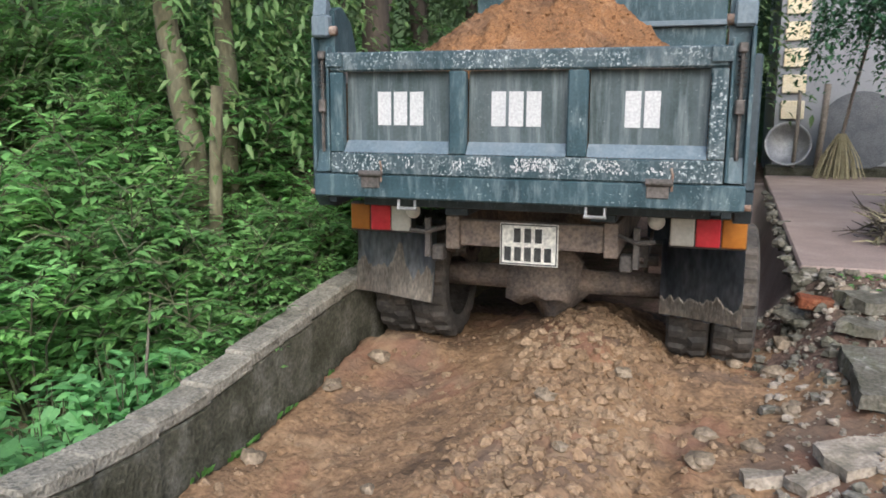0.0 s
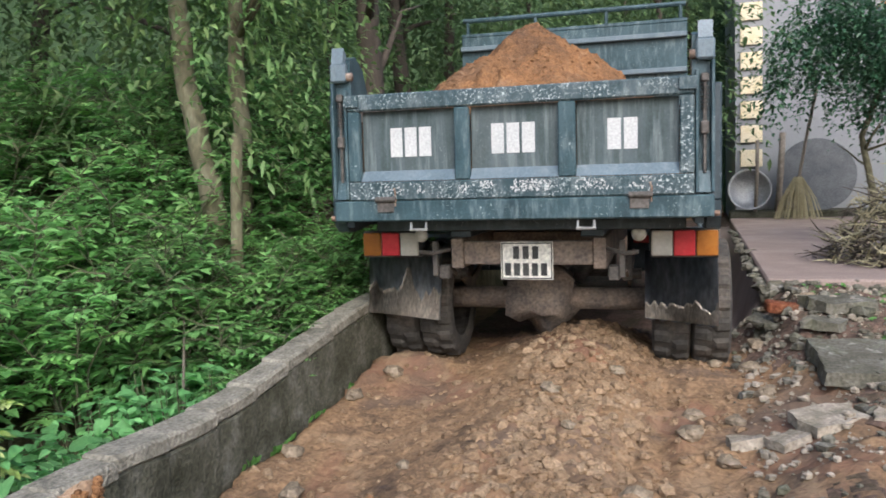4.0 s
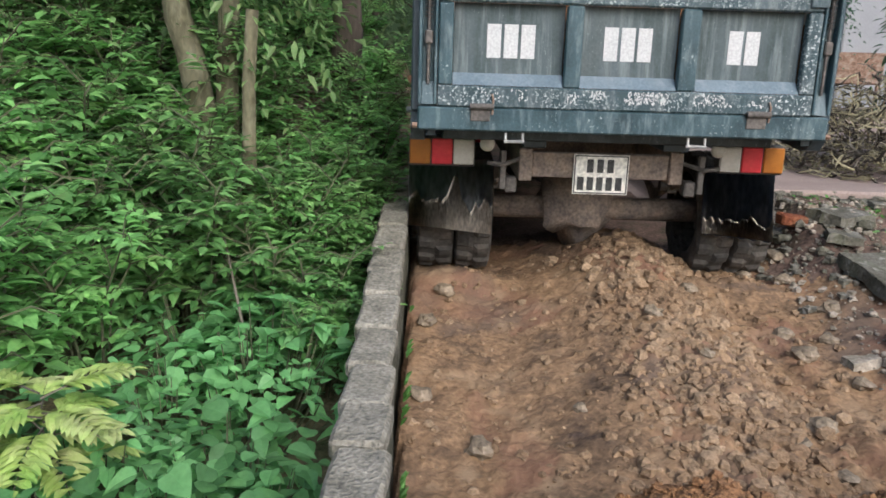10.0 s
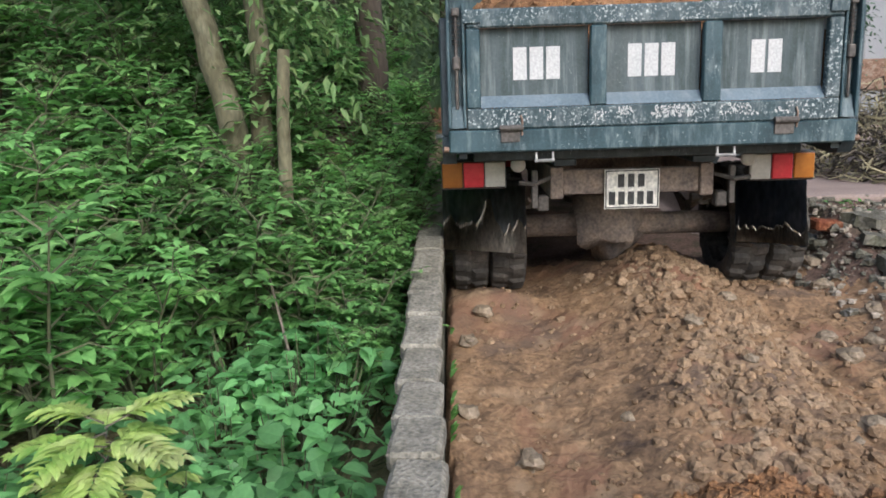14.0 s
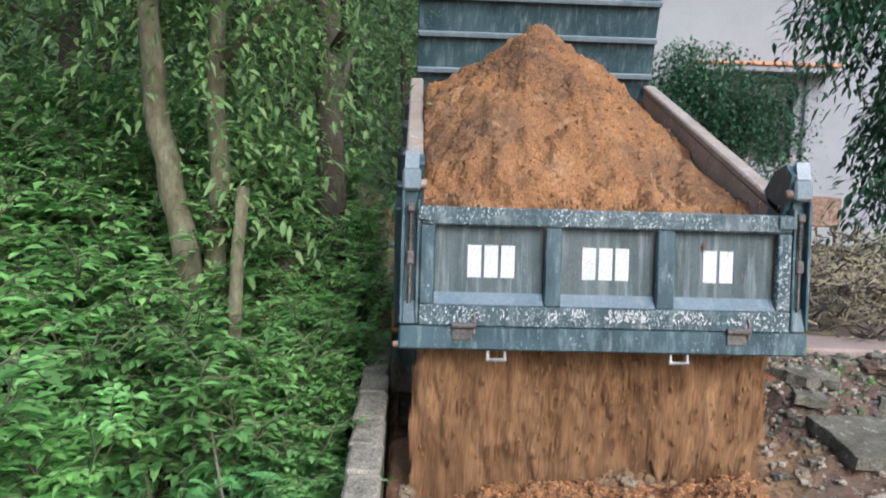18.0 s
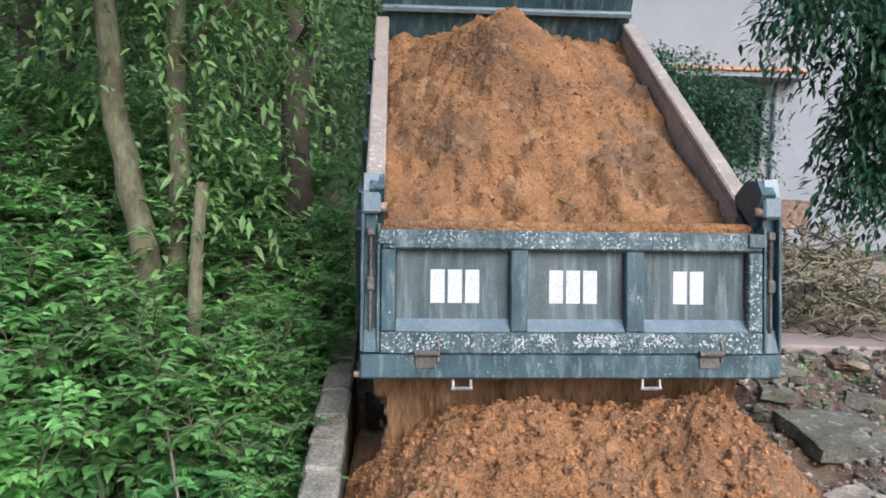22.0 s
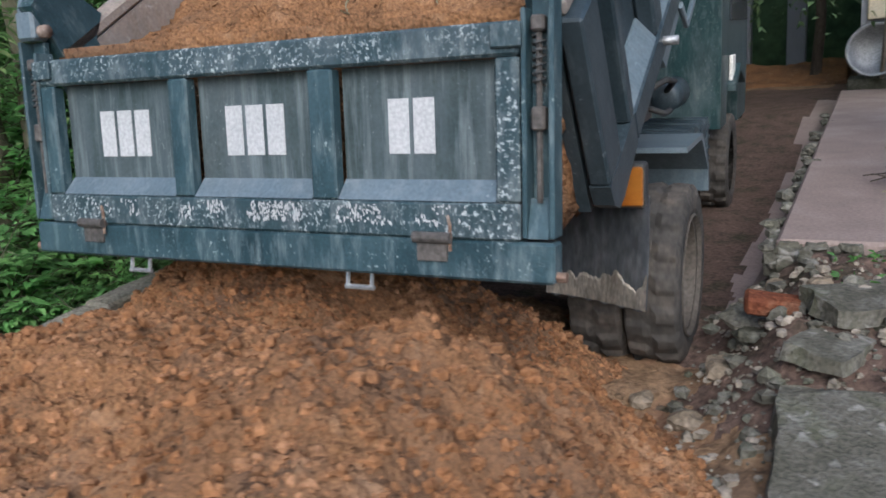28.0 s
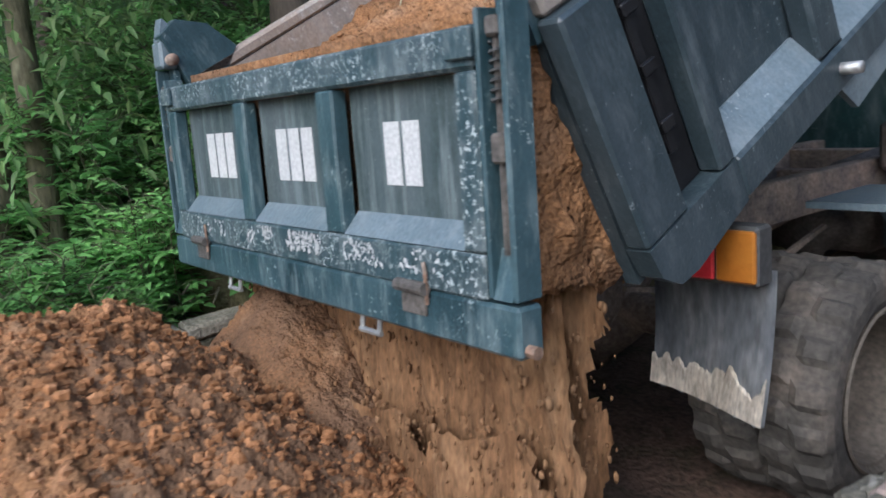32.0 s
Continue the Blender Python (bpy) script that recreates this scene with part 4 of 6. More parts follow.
def tyre_mesh():
    """A tyre on its own axis along x, with moulded lugs."""
    prof = [(-0.10, 0.262, 0), (-0.115, 0.295, 0), (-0.118, 0.345, 0), (-0.112, 0.372, 1), (-0.10, 0.392, 1), (-0.03, 0.40, 1), (0.0, 0.392, 0), (0.03, 0.40, 2), (0.10, 0.392, 2), (0.112, 0.372, 2), (0.118, 0.345, 0), (0.115, 0.295, 0), (0.10, 0.262, 0)]
    bm = bmesh.new()
    seg = 108
    rings = []
    for u, r, lug in prof:
        ring = []
        for i in range(seg):
            up = lug and ((i + 3 * (lug - 1)) % 6 < 3)
            q = r + (0.008 if up else (-0.010 if lug else 0))
            ring.append(bm.verts.new((u, q * math.cos(i * math.tau / seg), q * math.sin(i * math.tau / seg))))
        rings.append(ring)
    for a, b in zip(rings, rings[1:]):
        for i in range(seg):
            bm.faces.new((a[i], a[(i + 1) % seg], b[(i + 1) % seg], b[i]))
    return mesh_of("tyre", bm, RUBBER, False)


TYRE = tyre_mesh()
bm = bmesh.new()
lathe(bm, [(-0.09, 0.263), (-0.10, 0.25), (-0.05, 0.205), (-0.03, 0.19), (-0.03, 0.10), (-0.005, 0.085), (-0.005, 0.001)], 36)
DISH = mesh_of("rim", bm, RIMM, True)
bm = bmesh.new()
lathe(bm, [(0.10, 0.250), (0.118, 0.264), (0.112, 0.272), (0.10, 0.264), (0.095, 0.240), (0.02, 0.226), (-0.09, 0.212), (-0.11, 0.165), (-0.105, 0.10), (-0.05, 0.085), (-0.045, 0.001)], 72)
DEEP = mesh_of("rim", bm, RIMM, False)
for me in (TYRE, DISH, DEEP):
    me.transform(Matrix.Diagonal((0.91, 0.93, 0.93, 1)))
bm = bmesh.new()
tube(bm, [(0, 0, 0), (0.026, 0, 0)], 0.014, 6)
NUT = mesh_of("wheel_nut", bm, STEEL)
WHEELS = []


def wheel(x, y, z, flip, deep=False):
    hub = part("wheel", (DEEP if deep else DISH).copy(), None, truck)
    hub.name = "wheel"
    base = pose(x, y, z, 0, 0, 180 if flip else 0)
    hub.matrix_basis = base
    ob = new("tyre", TYRE)
    ob.parent = hub
    for k in range(6):
        a = k * math.tau / 6
        ob = new("wheel_nut", NUT)
        ob.parent = hub
        ob.matrix_basis = pose(-0.112 if deep else -0.03, 0.125 * math.cos(a), 0.125 * math.sin(a))
    WHEELS.append((hub, base, flip))


for s in (-1, 1):
    wheel(s * 0.92 + 0.065, 1.06, 0.415, s < 0, True)
    wheel(s * 0.70 + 0.065, 1.06, 0.415, s > 0, False)
    wheel(s * 0.80, 4.40, 0.35, s < 0)
for s in (-1, 1):
    bm = bmesh.new()
    prism(bm, [(1.50, 0.80), (2.00, 0.80), (2.24, 0.60), (2.26, 0.46), (2.23, 0.46), (2.21, 0.58), (1.97, 0.775), (1.50, 0.775)], s * 0.62, s * 1.0)
    part("mudguard", bm, LEDGE, truck, "bent pale blue-grey mudguard plate")
    bm = bmesh.new()
    box(bm, s * 0.45, s * 0.86, 2.5, 3.35, 0.42, 0.74, 0.03)
    tank = part("fuel_tank", bm, BEDSIDE, truck)
    for k in range(3):
        bm = bmesh.new()
        box(bm, s * 0.44, s * 0.87, 2.62 + 0.28 * k, 2.66 + 0.28 * k, 0.41, 0.75, 0.005)
        part("tank_strap", bm, BEDSIDE, tank)
    bm = bmesh.new()
    box(bm, s * 0.5, s * 0.9, 2.30, 2.48, 0.66, 0.72, 0.01)
    marker = part("red_white_marker", bm, REDL, truck)
    bm = bmesh.new()
    box(bm, s * 0.901, s * 0.905, 2.30, 2.39, 0.665, 0.715, 0.001)
    part("white_band", bm, WHITE, marker, "white reflective half")
    for k in range(4):
        bm = bmesh.new()
        box(bm, s * 0.852, s * 0.868, 2.52, 3.33, 0.46 + 0.07 * k, 0.485 + 0.07 * k, 0.006)
        part("tank_rib", bm, BEDSIDE, tank)
# valve block, hoses and air tank between chassis and cab
bm = bmesh.new()
box(bm, 0.46, 0.62, 2.44, 2.62, 0.80, 1.02, 0.02)
box(bm, 0.48, 0.60, 2.64, 2.74, 0.80, 0.94, 0.02)
valve = part("valve_block", bm, STEEL, truck, "dark oily valve block")
bm = bmesh.new()
tube(bm, [(0.62, 2.50, 0.98), (0.72, 2.56, 1.04), (0.74, 2.72, 1.02), (0.64, 2.86, 0.92), (0.55, 3.1, 0.88)], 0.018, 8)
tube(bm, [(0.62, 2.56, 0.88), (0.70, 2.62, 0.84), (0.70, 2.80, 0.84), (0.60, 3.0, 0.90)], 0.018, 8)
part("hose", bm, BLACK, valve, smooth=True)
bm = bmesh.new()
tube(bm, [(0.66, 2.80, 0.92), (0.66, 2.82, 0.92), (0.66, 3.20, 0.92), (0.66, 3.22, 0.92)], [0.06, 0.10, 0.10, 0.06], 16)
part("air_tank", bm, BEDSIDE, truck, smooth=True)
bm = bmesh.new()
tube(bm, [(0.20, 2.6, 0.78), (0.25, 3.0, 0.82), (0.35, 3.5, 0.80)], 0.045, 10)
part("exhaust_pipe", bm, STEEL, truck, smooth=True)
# cab
bm = bmesh.new()
prism(bm, [(3.62, 0.62), (3.95, 0.62), (4.0, 0.85), (4.35, 0.98), (4.7, 0.85), (4.78, 0.55), (5.45, 0.55), (5.5, 1.25), (5.25, 2.15), (4.9, 2.28), (3.75, 2.28), (3.62, 2.15)], -0.90, 0.90)
cab = part("cab", bm, CABP, truck, "dark green cab with dusty windows")
for s in (-1, 1):
    bm = bmesh.new()
    prism(bm, [(4.05, 1.35), (5.30, 1.35), (5.12, 2.02), (4.10, 2.05)], s * 0.902, s * 0.915)
    part("side_window", bm, DARKW, cab)
    bm = bmesh.new()
    prism(bm, [(4.0, 0.9), (4.35, 1.03), (4.72, 0.9), (4.72, 0.86), (4.35, 0.98), (4.0, 0.85)], s * 0.88, s * 0.96)
    part("wheel_arch", bm, CABP, cab)
    bm = bmesh.new()
    box(bm, s * 0.905, s * 0.93, 4.05, 4.25, 0.92, 1.1, 0.02)
    part("door_badge", bm, PLATE, cab)
    bm = bmesh.new()
    box(bm, s * 0.95, s * 1.10, 5.30, 5.36, 1.5, 1.9, 0.02)
    part("mirror", bm, BLACK, cab)
bm = bmesh.new()
box(bm, -0.62, 0.62, 3.60, 3.618, 1.5, 2.02, 0.01)
part("rear_window", bm, DARKW, cab)
# ---- soil in the body (moves with it) ----
def soil_surface(name, fn, x0, x1, y0, y1, step, mat, skirt=0.3):
    xs = np.arange(x0, x1 + step / 2, step)
    ys = np.arange(y0, y1 + step / 2, step)
    n = len(xs)
    v, f = [], []
    for y in ys:
        for x in xs:
            v.append((x, y, fn(x, y)))
    for j in range(len(ys) - 1):
        for i in range(n - 1):
            f.append((j * n + i, j * n + i + 1, (j + 1) * n + i + 1, (j + 1) * n + i))
    # skirt down all round
    ring = [i for i in range(n)] + [j * n + n - 1 for j in range(1, len(ys))] + [(len(ys) - 1) * n + i for i in range(n - 2, -1, -1)] + [j * n for j in range(len(ys) - 2, 0, -1)]
    k0 = len(v)
    for r in ring:
        v.append((v[r][0], v[r][1], v[r][2] - skirt))
    for k in range(len(ring)):
        a, b = ring[k], ring[(k + 1) % len(ring)]
        f.append((b, a, k0 + k, k0 + (k + 1) % len(ring)))
    f.append(tuple(range(k0 + len(ring) - 1, k0 - 1, -1)))
    return raw_mesh(name, v, f, mat, True)


def crumbs(x, y, seed):
    """Lumpy relief of loose soil."""
    cell = noise.voronoi(Vector((x * 15, y * 15, seed)))[0][0]
    warp = 0.02 * fbm(x * 11, y * 11, seed + 2)
    grit = noise.voronoi(Vector((x * 36 + warp * 30, y * 36, seed + 5)))[0][0]
    return 0.028 * (0.5 - cell) + 0.024 * (0.5 - grit) + 0.04 * fbm(x * 3, y * 3, seed) + 0.02 * fbm(x * 9, y * 9, seed + 4)


def load_z(x, y):
    wide = 0.05 * fbm(x * 1.4, y * 1.4, 25)
    gully = 0.02 * fbm(x * 7, y * 0.9, 27)
    return 1.545 + crumbs(x, y, 21) * 1.1 + wide + 3.2 * gully + 0.03 * fbm(x * 5, y * 3.5, 29) - 0.05 * smooth01(0.5, 0.86, abs(x)) - 0.04 * smooth01(0.3, 0.06, y)


load = solid("soil_load", soil_surface("soil_load", load_z, -0.86, 0.86, 0.09, BED_L - 0.02, 0.02, SOIL, 0.38), None, pose(0, 0, 0), "loose orange soil filling the truck body", "soil", kind="stuff")
HX, HY = -0.12, 1.62


def heap_z(x, y):
    clump = 0.05 * fbm(x * 4.5, y * 4.5, 33) + 0.03 * fbm(x * 10, y * 10, 35)
    r = math.hypot((x - HX) / 0.93, (y - HY) / 1.45)
    return 1.52 + 0.72 * max(0.0, 1 - r) ** 0.95 - 0.1 * smooth01(0.9, 1.1, r) + crumbs(x, y, 31) * 1.3 + clump


heap_all = soil_surface("soil_heap", heap_z, -0.85, 0.85, 0.15, BED_L - 0.04, 0.02, SOIL, 0.1)
HEAP_CUTS = ((-9.0, 1.74, 0.30), (1.74, 1.98, 0.52), (1.98, 9.0, 0.76))
HEAPS = []
for lo, hi, most in HEAP_CUTS:
    keep, seen, hv = [], {}, []
    for poly in heap_all.polygons:
        if lo <= poly.center.z < hi and len(poly.vertices) == 4:
            for q in poly.vertices:
                if q not in seen:
                    seen[q] = len(hv)
                    hv.append(tuple(heap_all.vertices[q].co))
            keep.append([seen[q] for q in poly.vertices])
    ob = solid("soil_heap", raw_mesh("soil_heap", hv, keep, SOIL, True), None, pose(0, 0, 0), "orange soil heaped above the truck sides", "soil", kind="stuff")
    HEAPS.append((ob, most))


def clods(name, spots, r0, r1, mat, seed, label, seg=6):
    rr = random.Random(seed)
    random.seed(seed)
    bm = bmesh.new()
    for k, p in enumerate(spots):
        lump(bm, p, r0 + (r1 - r0) * rr.random() ** 3, 0.8, seed + k * 0.77, seg)
    return solid(name, bm, mat, pose(0, 0, 0), label, "soil", kind="stuff")


rng = random.Random(17)
layers = [[], [], []]
flat = []
for k in range(2200):
    x, y = rng.uniform(-0.83, 0.83), rng.uniform(0.2, BED_L - 0.07)
    z = heap_z(x, y)
    if z > load_z(x, y):
        layers[0 if z < 1.74 else 1 if z < 1.98 else 2].append((x, y, z - 0.002))
    if rng.random() < 0.3:
        flat.append((x, y, load_z(x, y) - 0.002))
for n in range(3):
    HEAPS.append((clods("heap_clods", layers[n], 0.004, 0.014, SOIL, 40 + n, "crumbs of orange soil on the heaped load"), HEAP_CUTS[n][2]))
load_clods = clods("load_clods", flat, 0.004, 0.014, SOIL, 47, "crumbs of orange soil on the load")
bm = bmesh.new()
for k in range(16):
    x, y = rng.uniform(-0.5, 0.5), rng.uniform(0.4, 2.4)
    pts = [Vector((x + rng.uniform(-0.03, 0.03) * j, y - 0.07 * j, 0)) for j in range(5)]
    for p in pts:
        p.z = load_z(p.x, p.y) + 0.012
    tube(bm, pts, [0.005, 0.004, 0.004, 0.003, 0.002], 4, False)
load_roots = solid("root_strands", bm, STRAW, pose(0, 0, 0), "thin pale roots hanging in the soil load", "roots", kind="stuff")

# ---- the dumped piles, which grow from the ground ----
PC = (0.02, -0.42)


def pile_z(x, y):
    r = math.hypot(max(0.0, abs(x - 0.08) - 0.62) / 0.85, max(0.0, abs(y + 0.30) - 0.16) / (1.60 if y < -0.3 else 1.25))
    ridge = 0.06 * math.exp(-(((x - 0.55) / 0.35) ** 2 + ((y + 0.5) / 0.6) ** 2)) + 0.05 * fbm(x * 1.5, y * 1.5, 57)
    return 0.76 * (1.02 - min(1.15, r)) ** 1.0 + (ridge + 0.035 * fbm(x * 5, y * 5, 59)) * (r < 1) - 0.05 * (r > 1) + crumbs(x, y, 51) * 1.5 if r < 1.02 else -0.12 + crumbs(x, y, 51)


def dome_mesh(name, fn, c, rx, ry, step, mat):
    xs, ys = np.arange(c[0] - rx, c[0] + rx, step), np.arange(c[1] - ry, c[1] + ry, step)
    idx, v, f = {}, [], []
    for j, y in enumerate(ys):
        for i, x in enumerate(xs):
            if math.hypot((x - c[0]) / rx, (y - c[1]) / ry) < 1.0 and x > wall_x(y) + 0.002 - (0.15 if fn(x, y) > 0.35 else 0):
                idx[i, j] = len(v)
                v.append((x, y, fn(x, y)))
    for (i, j), k in idx.items():
        q = [(i, j), (i + 1, j), (i + 1, j + 1), (i, j + 1)]
        if all(p in idx for p in q):
            f.append([idx[p] for p in q])
    return raw_mesh(name, v, f, mat, True)


pile = solid("soil_pile", dome_mesh("soil_pile", pile_z, PC, 1.6, 1.75, 0.0125, SOIL), None, pose(0, 0, -1.1), "dumped pile of loose orange soil", "soil pile", kind="stuff")
spots = []
rng = random.Random(23)
for k in range(21000):
    x, y = rng.uniform(-1.3, 1.45), rng.uniform(-2.0, 0.8)
    if pile_z(x, y) > 0.0 and x > wall_x(y) + 0.03:
        spots.append((x, y, pile_z(x, y) - 0.001))
pile_clods = clods("pile_clods", spots, 0.005, 0.021, CLOD, 60, "crumbs and clods of orange soil on the pile", 5)
pile_clods.matrix_basis = pose(0, 0, -1.1)
P2 = (-0.33, 0.60)


def pile2_z(x, y):
    r = math.hypot((x - P2[0]) / 1.36, (y - P2[1]) / 1.2)
    shoulder = 0.10 * math.exp(-((x + 0.75) / 0.35) ** 2 - ((y - 0.85) / 0.45) ** 2)
    return 0.93 * (1.03 - math.sqrt(min(1.1, r) ** 2 + 0.045)) + shoulder + 0.035 * fbm(x * 5, y * 5, 79) + crumbs(x, y, 71) * 1.6 if r < 1 else -0.1


pile2 = solid("soil_pile_second", dome_mesh("soil_pile_second", pile2_z, P2, 1.38, 1.22, 0.0115, SOIL), None, pose(0, 0, -1.2), "dumped pile of loose orange soil behind the truck", "soil pile", kind="stuff")
rng = random.Random(29)
spots = []
for k in range(19000):
    x, y = rng.uniform(-1.2, 1.2), rng.uniform(-0.6, 1.7)
    if pile2_z(x, y) > 0.0 and x > wall_x(y) + 0.03:
        spots.append((x, y, pile2_z(x, y) - 0.001))
pile2_clods = clods("pile_second_clods", spots, 0.005, 0.021, CLOD, 66, "crumbs and clods of orange soil on the second pile", 5)
P3 = (-0.58, 1.40)


def pile3_z(x, y):
    r = math.hypot((x - P3[0]) / 1.0, (y - P3[1]) / 0.8)
    return 0.76 * (1 - min(1.1, r)) + crumbs(x, y, 81) * 1.3


pile3 = solid("soil_pile_third", dome_mesh("soil_pile_third", pile3_z, P3, 1.05, 0.85, 0.014, SOIL), None, pose(0, 0, -0.8), "fresh soil gathering under the raised truck body", "soil pile", kind="stuff")

# ---- soil falling out under the tailgate, as sheets of crumbs ----
FALLS = []
sheet_meshes = []
SHEET_H = 1.05
for n in range(4):
    v, f, idx = [], [], {}
    for j in range(64):
        for i in range(125):
            x = -0.90 + i * 0.01452
            z = -SHEET_H * (1 + 0.25 * fbm(x * 3, n * 3.0, 1.0)) * j / 63 + 0.05 * fbm(x * 4, n * 5.0, 7.0)
            ragged = fbm(x * 4.5, z * 1.1, n * 9.0) + 0.3 * fbm(x * 17, z * 6, n) + 0.35 * fbm(x * 45, z * 30, n) + 0.15
            edge = 1.4 * (abs(j / 63 - 0.5) * 2) ** 3 + 2.0 * max(0.0, (abs(x) - 0.80 + 0.10 * fbm(z * 3.5, n * 3.0 + x, 2.0)) / 0.10) ** 2
            if ragged - 0.6 * edge < -1.1:
                continue
            y = 0.07 * fbm(x * 3, z * 0.9, n + 2.5) + 0.03 * fbm(x * 12, z * 2, n + 5.5) + 0.014 * fbm(x * 40, z * 9, n)
            idx[i, j] = len(v)
            jx, jz = 0.008 * fbm(x * 61, z * 61, n + 0.5), 0.010 * fbm(x * 57, z * 57, n + 8.5)
            v.append((x * (1 - 0.05 * j / 63 * (1 + fbm(z * 5, n, 4.0))) + jx, y, z + jz))
    for (i, j) in idx:
        q = [(i, j), (i + 1, j), (i + 1, j + 1), (i, j + 1)]
        if all(p in idx for p in q):
            f.append([idx[p] for p in q][::-1])
    rr = random.Random(500 + n)
    random.seed(500 + n)
    bm = bmesh.new()
    for k in range(2600):
        x, z = rr.uniform(-0.86, 0.86), -rr.random() * SHEET_H * 1.25 + 0.06
        lump(bm, (x, rr.gauss(-0.01, 0.05), z), 0.003 + 0.008 * rr.random() ** 3, 1.6, k * 0.3, 4)
    k0 = len(v)
    bm.verts.index_update()
    v += [tuple(q.co) for q in bm.verts]
    f += [[k0 + q.index for q in face.verts] for face in bm.faces]
    bm.free()
    sheet_meshes.append(raw_mesh("falling_soil", v, f, FALLING, True))
# soil slipping out between the tilted body and the hanging gate
bm = bmesh.new()
bmesh.ops.create_cube(bm, size=1.0)
bmesh.ops.subdivide_edges(bm, edges=bm.edges[:], cuts=22, use_grid_fill=True)
for q in bm.verts:
    a, b, c = q.co
    z = -0.06 - 0.60 * (0.5 - c)
    y = 0.06 + (b + 0.5) * (0.07 - 0.53 * z)
    x = a * 1.76
    q.co = (x, y, z)
    r = 0.035 * fbm(x * 5 + y * 3, z * 5, y * 5) + 0.022 * fbm(x * 16, z * 16, y * 16) + 0.010 * fbm(x * 40, z * 40, y * 40)
    q.co += Vector((r if a > 0.49 else -r if a < -0.49 else 0, 0, 1.6 * r if c < -0.49 else 0))
slip = solid("slipping_soil", bm, SOIL, pose(0, 0, 0), "loose orange soil slipping out behind the open tailgate", "soil", kind="stuff", smooth=True)
FALL_STARTS = [17.2 + 0.19 * k for k in range(23)] + [21.6 + 0.55 * k for k in range(4)] + [28.75 + 0.2 * k for k in range(16)]
for k, t0 in enumerate(FALL_STARTS):
    ob = new("falling_soil", sheet_meshes[k % 4])
    tagged(ob, "curtain of crumbling orange soil falling from the tailgate", "soil", "falling soil", "stuff")
    FALLS.append((ob, t0))

# ---- plants ----


class Leaves:
    """Collects folded, pointed leaves into one mesh."""

    def __init__(self):
        self.v, self.f = [], []

    def add(self, p, d, up, length, width, droop=0.25, broad=0.4):
        d = d.normalized()
        s = d.cross(up)
        s = s.normalized() if s.length > 1e-4 else d.orthogonal().normalized()
        n = s.cross(d)
        k = len(self.v)

        def at(u, w, h):
            q = p + d * (u * length) + s * (w * width) + n * (h * width) - Vector((0, 0, droop * length * u * u))
            self.v.append((q.x, q.y, q.z))

        at(0, 0, 0)
        at(broad, -0.5, 0.14)
        at(broad, 0, 0)
        at(broad, 0.5, 0.14)
        at(0.5 + broad / 2, -0.34, 0.1)
        at(0.5 + broad / 2, 0, 0)
        at(0.5 + broad / 2, 0.34, 0.1)
        at(1, 0, 0)
        self.f += [(k, k + 2, k + 1), (k, k + 3, k + 2), (k + 1, k + 2, k + 5, k + 4), (k + 2, k + 3, k + 6, k + 5), (k + 4, k + 5, k + 7), (k + 5, k + 6, k + 7)]

    def heart(self, p, d, up, length, width, droop=0.25):
        """A broad rounded leaf with a pointed tip and a folded midrib."""
        d = d.normalized()
        s = d.cross(up)
        s = s.normalized() if s.length > 1e-4 else d.orthogonal().normalized()
        n = s.cross(d)
        k = len(self.v)
        rows = ((0.0, 0.10), (0.07, 0.36), (0.28, 0.5), (0.52, 0.44), (0.76, 0.25), (1.0, 0.0))
        for u, w in rows:
            for sg in (-1, 0, 1):
                q = p + d * (u * length) + s * (sg * w * width) + n * (0.28 * w * abs(sg) * width) - Vector((0, 0, droop * length * u * u))
                self.v.append((q.x, q.y, q.z))
        for i in range(5):
            a, b = k + 3 * i, k + 3 * i + 3
            self.f += [(a, a + 1, b + 1, b), (a + 1, a + 2, b + 2, b + 1)]

    def mesh(self, name, mat):
        return raw_mesh(name, self.v, self.f, mat)


def rv(rr, s=1.0):
    return Vector((rr.uniform(-s, s), rr.uniform(-s, s), rr.uniform(-s, s)))


